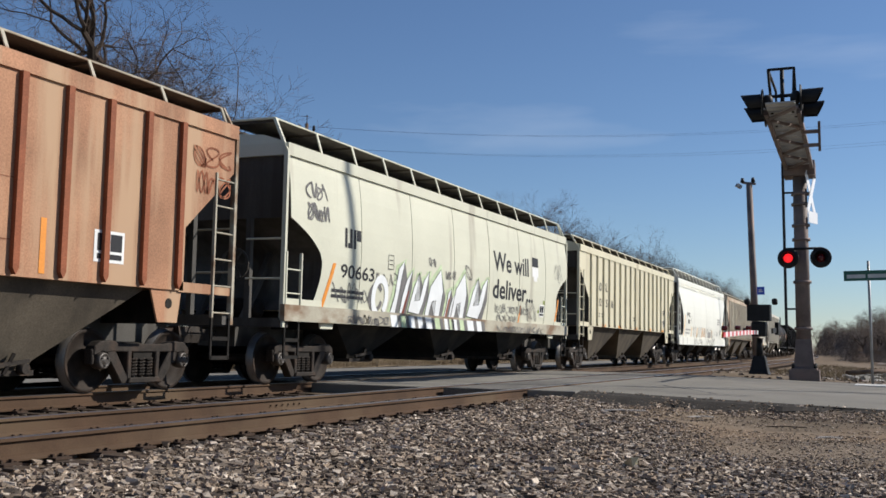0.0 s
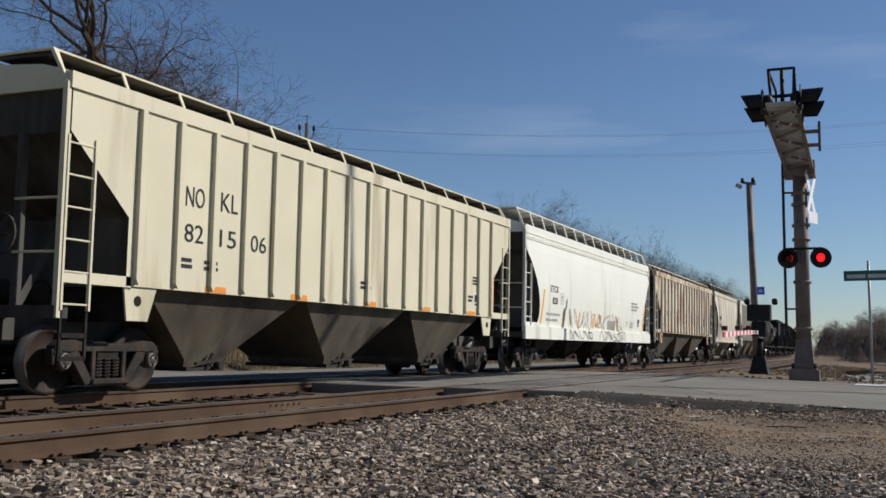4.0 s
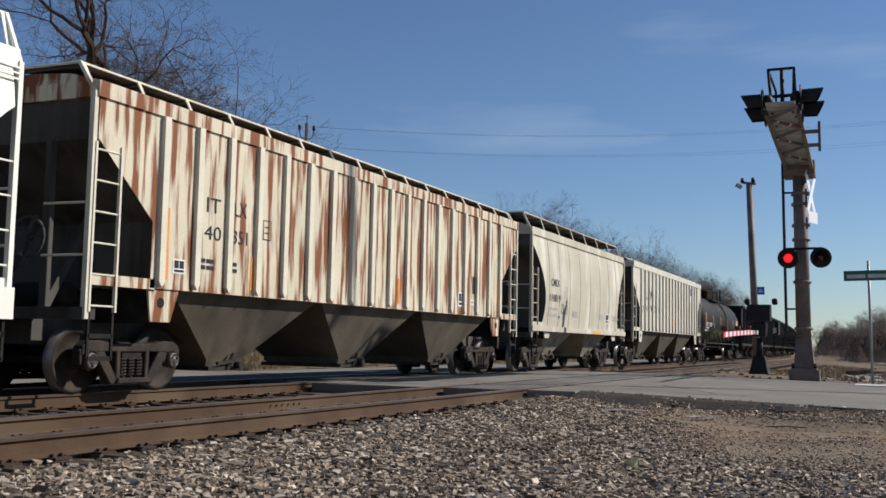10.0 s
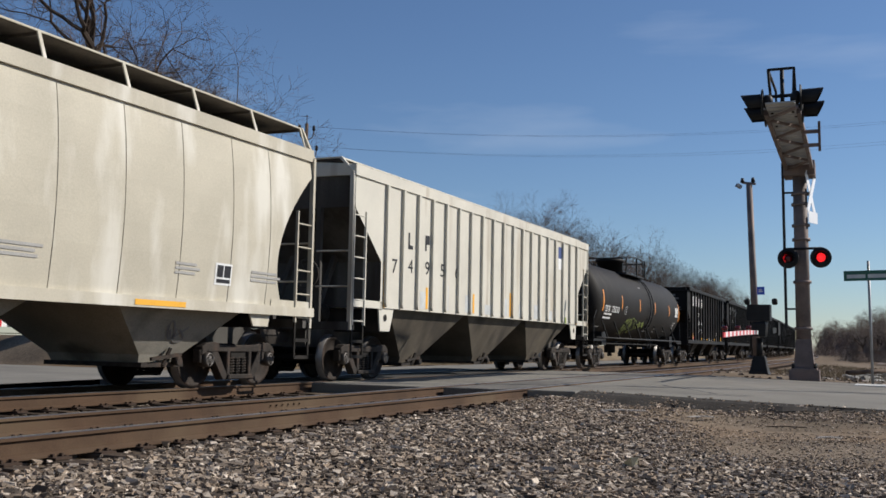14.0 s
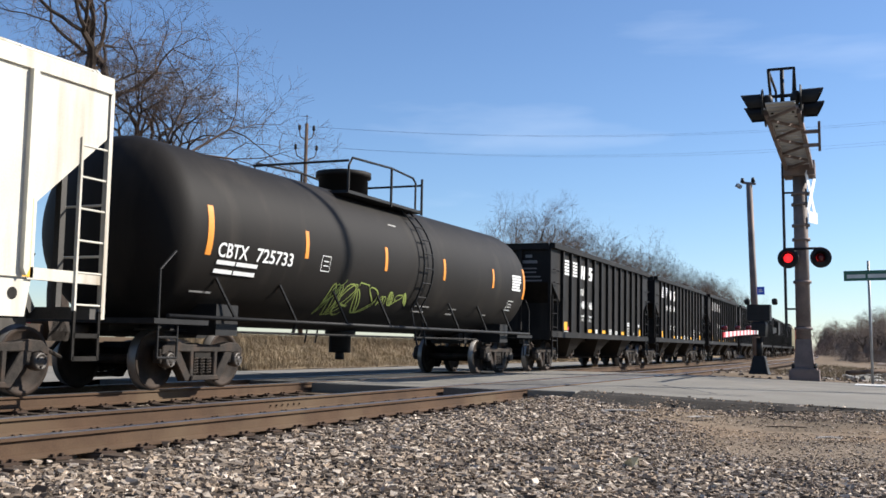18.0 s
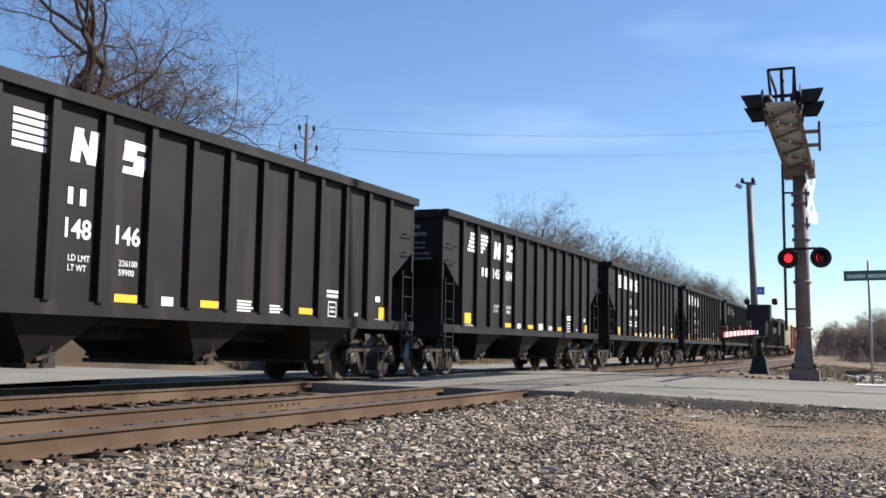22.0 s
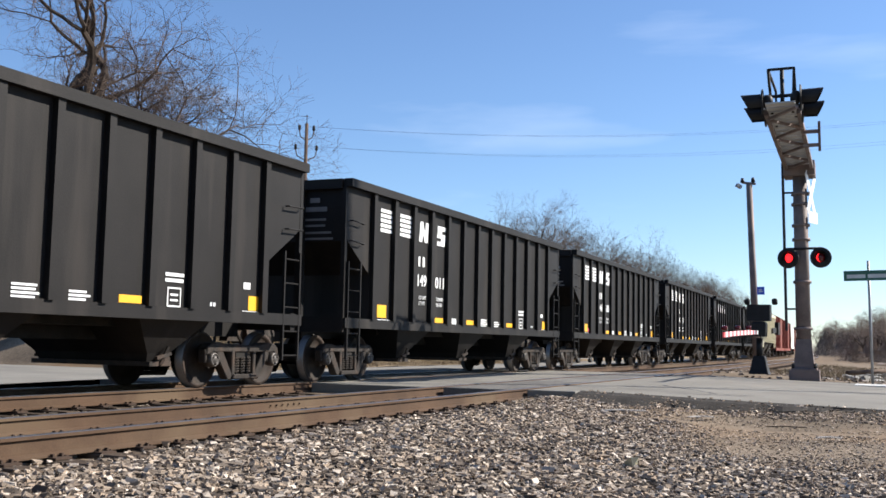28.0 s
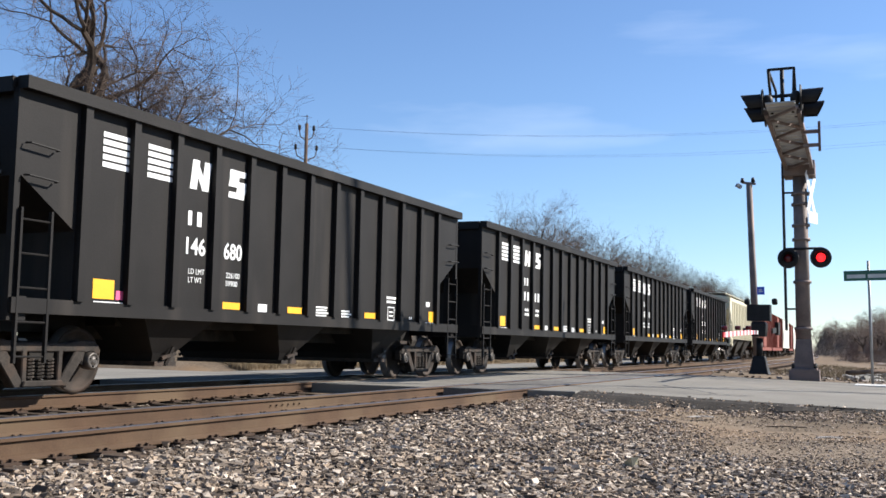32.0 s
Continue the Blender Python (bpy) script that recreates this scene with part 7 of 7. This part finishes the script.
for k in range(3):
    verts, faces = [], []
    for i in range(2600):
        a, rr, zz = rnd.uniform(0, 6.28), abs(rnd.gauss(0, 1.0)), rnd.random()
        p = Vector((rr * math.cos(a) * (1.4 - zz), rr * math.sin(a) * (1.4 - zz), zz * 3.2 * math.exp(-rr * 0.35)))
        d = Vector((rnd.gauss(0, 0.5), rnd.gauss(0, 0.5), rnd.uniform(0.1, 1.0))).normalized() * rnd.uniform(0.25, 0.7)
        w = d.cross(Vector((rnd.gauss(0, 1), rnd.gauss(0, 1), rnd.gauss(0, 1)))).normalized() * 0.02
        j = len(verts)
        verts += [tuple(p - w), tuple(p + w), tuple(p + d)]
        faces.append((j, j + 1, j + 2))
    me = bpy.data.meshes.new("brush")
    me.from_pydata(verts, [], faces)
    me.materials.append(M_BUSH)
    clump.append(me)
for i in range(60):
    k = i / 59
    x = 112 + 190 * k ** 1.2 + rnd.uniform(-4, 4)
    y = 1.2 + 0.0206 * x + max(0.0, x - 150) ** 2 / 1800 - 7 * rnd.random() ** 2 + rnd.uniform(-1.0, 1.0)
    ob = new("bush", clump[i % 3])
    sc = rnd.uniform(0.8, 1.2) * x * 0.0060
    ob.matrix_basis = pose(x, y, -0.3, 0, 0, rnd.uniform(0, 360)) @ Matrix.Diagonal((sc, sc, sc, 1))
    tagged(ob, "tangled dark leafless bush along the railway", "bush", "bushes along the railway")


# ---- the pickup on the road beyond ----
def pickup():
    p_ = thing("pickup_truck", "silver-white small extended-cab pickup truck", "pickup truck")
    w = 0.83
    low = [(-2.55, 0.42), (-1.95, 0.34), (-1.0, 0.30), (1.05, 0.30), (2.0, 0.34), (2.35, 0.40), (2.42, 0.75), (2.30, 0.96), (1.15, 1.06), (-2.55, 1.07)]
    bm = NEW()
    slab(bm, low, -w, w)
    bmesh.ops.bevel(bm, geom=[e for e in bm.edges if abs(e.verts[0].co.y - e.verts[1].co.y) < 0.01], offset=0.05, segments=2, affect="EDGES")
    part("body", bm, M_PICKUP, p_)
    bm = NEW()
    rings = []
    for z, x0, x1, ww in ((1.0, -0.95, 1.2, 0.80), (1.30, -0.90, 0.72, 0.74), (1.52, -0.80, 0.42, 0.66), (1.57, -0.70, 0.30, 0.60)):
        rings.append((x0, x1, ww, z))
    loft(bm, rings)
    cab = part("cab", bm, M_PICKUP, p_)
    for s in (-1, 1):
        for x0, x1 in ((-0.85, -0.30), (-0.22, 0.62)):
            bm = NEW()
            q = [(x0, 1.06, 0.80), (x1 + (0.35 if x1 > 0.5 else 0.0), 1.06, 0.80), (x1 - (0.12 if x1 > 0.5 else 0.0), 1.44, 0.70), (x0 + 0.05, 1.44, 0.70)]
            bm.faces.new([bm.verts.new((x, s * (y + 0.012), z)) for x, z, y in q])
            part("side_window", bm, M_GLASS, cab)
        part("mirror", box(NEW(), 0.85, 0.98, min(s * 0.84, s * 1.0), max(s * 0.84, s * 1.0), 1.04, 1.18), M_DARK, p_)
        part("headlight", box(NEW(), 2.28, 2.40, min(s * 0.50, s * 0.80), max(s * 0.50, s * 0.80), 0.74, 0.88), M_SIGN_WHITE, p_)
        part("body_strip", box(NEW(), -2.4, 2.25, min(s * 0.83, s * 0.85), max(s * 0.83, s * 0.85), 0.66, 0.70), M_SIGN_WHITE, p_)
        part("tail_lamp", box(NEW(), -2.47, -2.42, min(s * 0.62, s * 0.80), max(s * 0.62, s * 0.80), 0.72, 0.95), M_SIGN_RED, p_)
    bm = NEW()
    bm.faces.new([bm.verts.new(v) for v in ((1.19, -0.74, 1.05), (1.19, 0.74, 1.05), (0.50, 0.62, 1.48), (0.50, -0.62, 1.48))])
    ws = part("windscreen", bm, M_GLASS, cab)
    for v in ws.data.vertices:
        v.co.x += 0.02
    for s in (-1, 1):
        for x in (-0.95, 0.95):
            part("door_seam", box(NEW(), x - 0.006, x + 0.006, min(s * 0.82, s * 0.834), max(s * 0.82, s * 0.834), 0.46, 1.03), M_DARK, p_)
        part("door_handle", box(NEW(), -0.72, -0.52, min(s * 0.83, s * 0.855), max(s * 0.83, s * 0.855), 0.90, 0.95), M_DARK, p_)
        part("rocker", box(NEW(), -1.1, 1.1, min(s * 0.80, s * 0.835), max(s * 0.80, s * 0.835), 0.36, 0.44), M_DARK, p_)
        for x in (-1.55, 1.55):
            bm = NEW()
            pts_ = [(x + 0.43 * math.cos(radians(a)), s * 0.835, 0.36 + 0.43 * math.sin(radians(a))) for a in range(0, 181, 15)]
            tube(bm, pts_, 0.035, 6)
            part("fender_lip", bm, M_PICKUP, p_)
    part("bed_floor", box(NEW(), -2.40, -1.0, -0.72, 0.72, 1.021, 1.03), M_DARK, p_)
    part("grille", box(NEW(), 2.36, 2.41, -0.48, 0.48, 0.68, 0.86), M_DARK, p_)
    part("front_bumper", box(NEW(), 2.34, 2.52, -0.84, 0.84, 0.42, 0.62), M_SIGN_WHITE, p_)
    part("rear_bumper", box(NEW(), -2.62, -2.46, -0.80, 0.80, 0.45, 0.58), M_CHROME, p_)
    tyre, rim = NEW(), NEW()
    turned(tyre, [(0.20, 0.08), (0.30, 0.10), (0.325, 0.07), (0.325, -0.07), (0.30, -0.10), (0.20, -0.08)], "y", 28)
    tyre = mesh_of(tyre, "tyre", M_RUBBER)
    turned(rim, [(0.21, 0.085), (0.21, -0.085), (0.17, -0.06), (0.06, -0.07), (0.02, -0.09)], "y", 20)
    for k in range(5):
        a = 2 * math.pi * k / 5
        beam(rim, (0.05 * math.cos(a), -0.08, 0.05 * math.sin(a)), (0.19 * math.cos(a), -0.08, 0.19 * math.sin(a)), 0.02, 0.05)
    rim = mesh_of(rim, "rim", M_CHROME)
    wheels = []
    for x in (-1.55, 1.55):
        for s in (-1, 1):
            at_ = pose(x, s * 0.76, 0.325, 0, 0, 0 if s < 0 else 180)
            wl_ = piece("wheel", tyre, p_, at_)
            piece("rim", rim, wl_, pose(0, 0, 0))
            part("wheel_arch", turned(NEW(), [(0.39, -0.012), (0.39, 0.02)], "y", 24, (x, s * 0.825, 0.36)), M_DARK, p_)
            wheels.append((wl_, at_, s))
    return p_, wheels


truck, truck_wheels = pickup()


# ---- what moves ----
def share(ob, source):
    """Give ob the same keys as source."""
    ob.rotation_mode = "QUATERNION"
    ad = ob.animation_data_create()
    ad.action = source.animation_data.action
    ad.action_slot = source.animation_data.action_slot


def motions():
    ts = [i * 0.5 for i in range(65)]
    for car, mid_ in TRAIN:
        walk(car, [(t, along(mid_ - gone(t), TRAIN_Y)) for t in ts])
    # wheelsets roll as the train moves; those at the same place on their trucks share their keys
    lead = {}
    for ob, x in WHEELS:
        if x in lead:
            share(ob, lead[x])
            continue
        lead[x] = ob
        walk(ob, [(i / 15, pose(x, 0, WHEEL_R) @ Matrix.Rotation(-(gone(i / 15) - gone(0)) / WHEEL_R, 4, "Y")) for i in range(481)])
    # the pickup comes down the road and turns into the lane along the railway
    route = [(0.0, 20.5, 122.0, -90), (18.0, 22.4, 29.6, -70), (19.2, 25.1, 25.9, -62), (19.6, 26.0, 24.9, -52), (20.0, 27.0, 24.2, -38), (20.7, 29.8, 23.1, -20), (21.5, 33.6, 22.0, -8),
             (22.4, 38.8, 21.2, 0), (23.4, 44.7, 21.0, 0), (25.2, 55.0, 20.9, 0), (32.0, 94.0, 20.9, 0)]
    walk(truck, [(t, pose(x, y, -0.355, 0, 0, a)) for t, x, y, a in route])

    def driven(t):
        d = 0.0
        for (t0, x0, y0, _), (t1, x1, y1, _) in zip(route, route[1:]):
            k = max(0.0, min(1.0, (t - t0) / (t1 - t0)))
            d += math.hypot(x1 - x0, y1 - y0) * k
        return d
    for ob, at_, s in truck_wheels:
        walk(ob, [(i / 15, at_ @ Matrix.Rotation(-s * -driven(i / 15) / 0.325, 4, "Y")) for i in range(481)])
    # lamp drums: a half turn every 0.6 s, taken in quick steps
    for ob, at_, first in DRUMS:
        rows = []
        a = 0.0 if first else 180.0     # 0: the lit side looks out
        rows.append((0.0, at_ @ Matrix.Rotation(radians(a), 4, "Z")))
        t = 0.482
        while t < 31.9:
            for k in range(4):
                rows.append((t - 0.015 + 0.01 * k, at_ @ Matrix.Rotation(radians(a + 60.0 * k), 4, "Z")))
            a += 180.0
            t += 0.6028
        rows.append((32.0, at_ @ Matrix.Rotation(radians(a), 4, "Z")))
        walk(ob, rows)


motions()
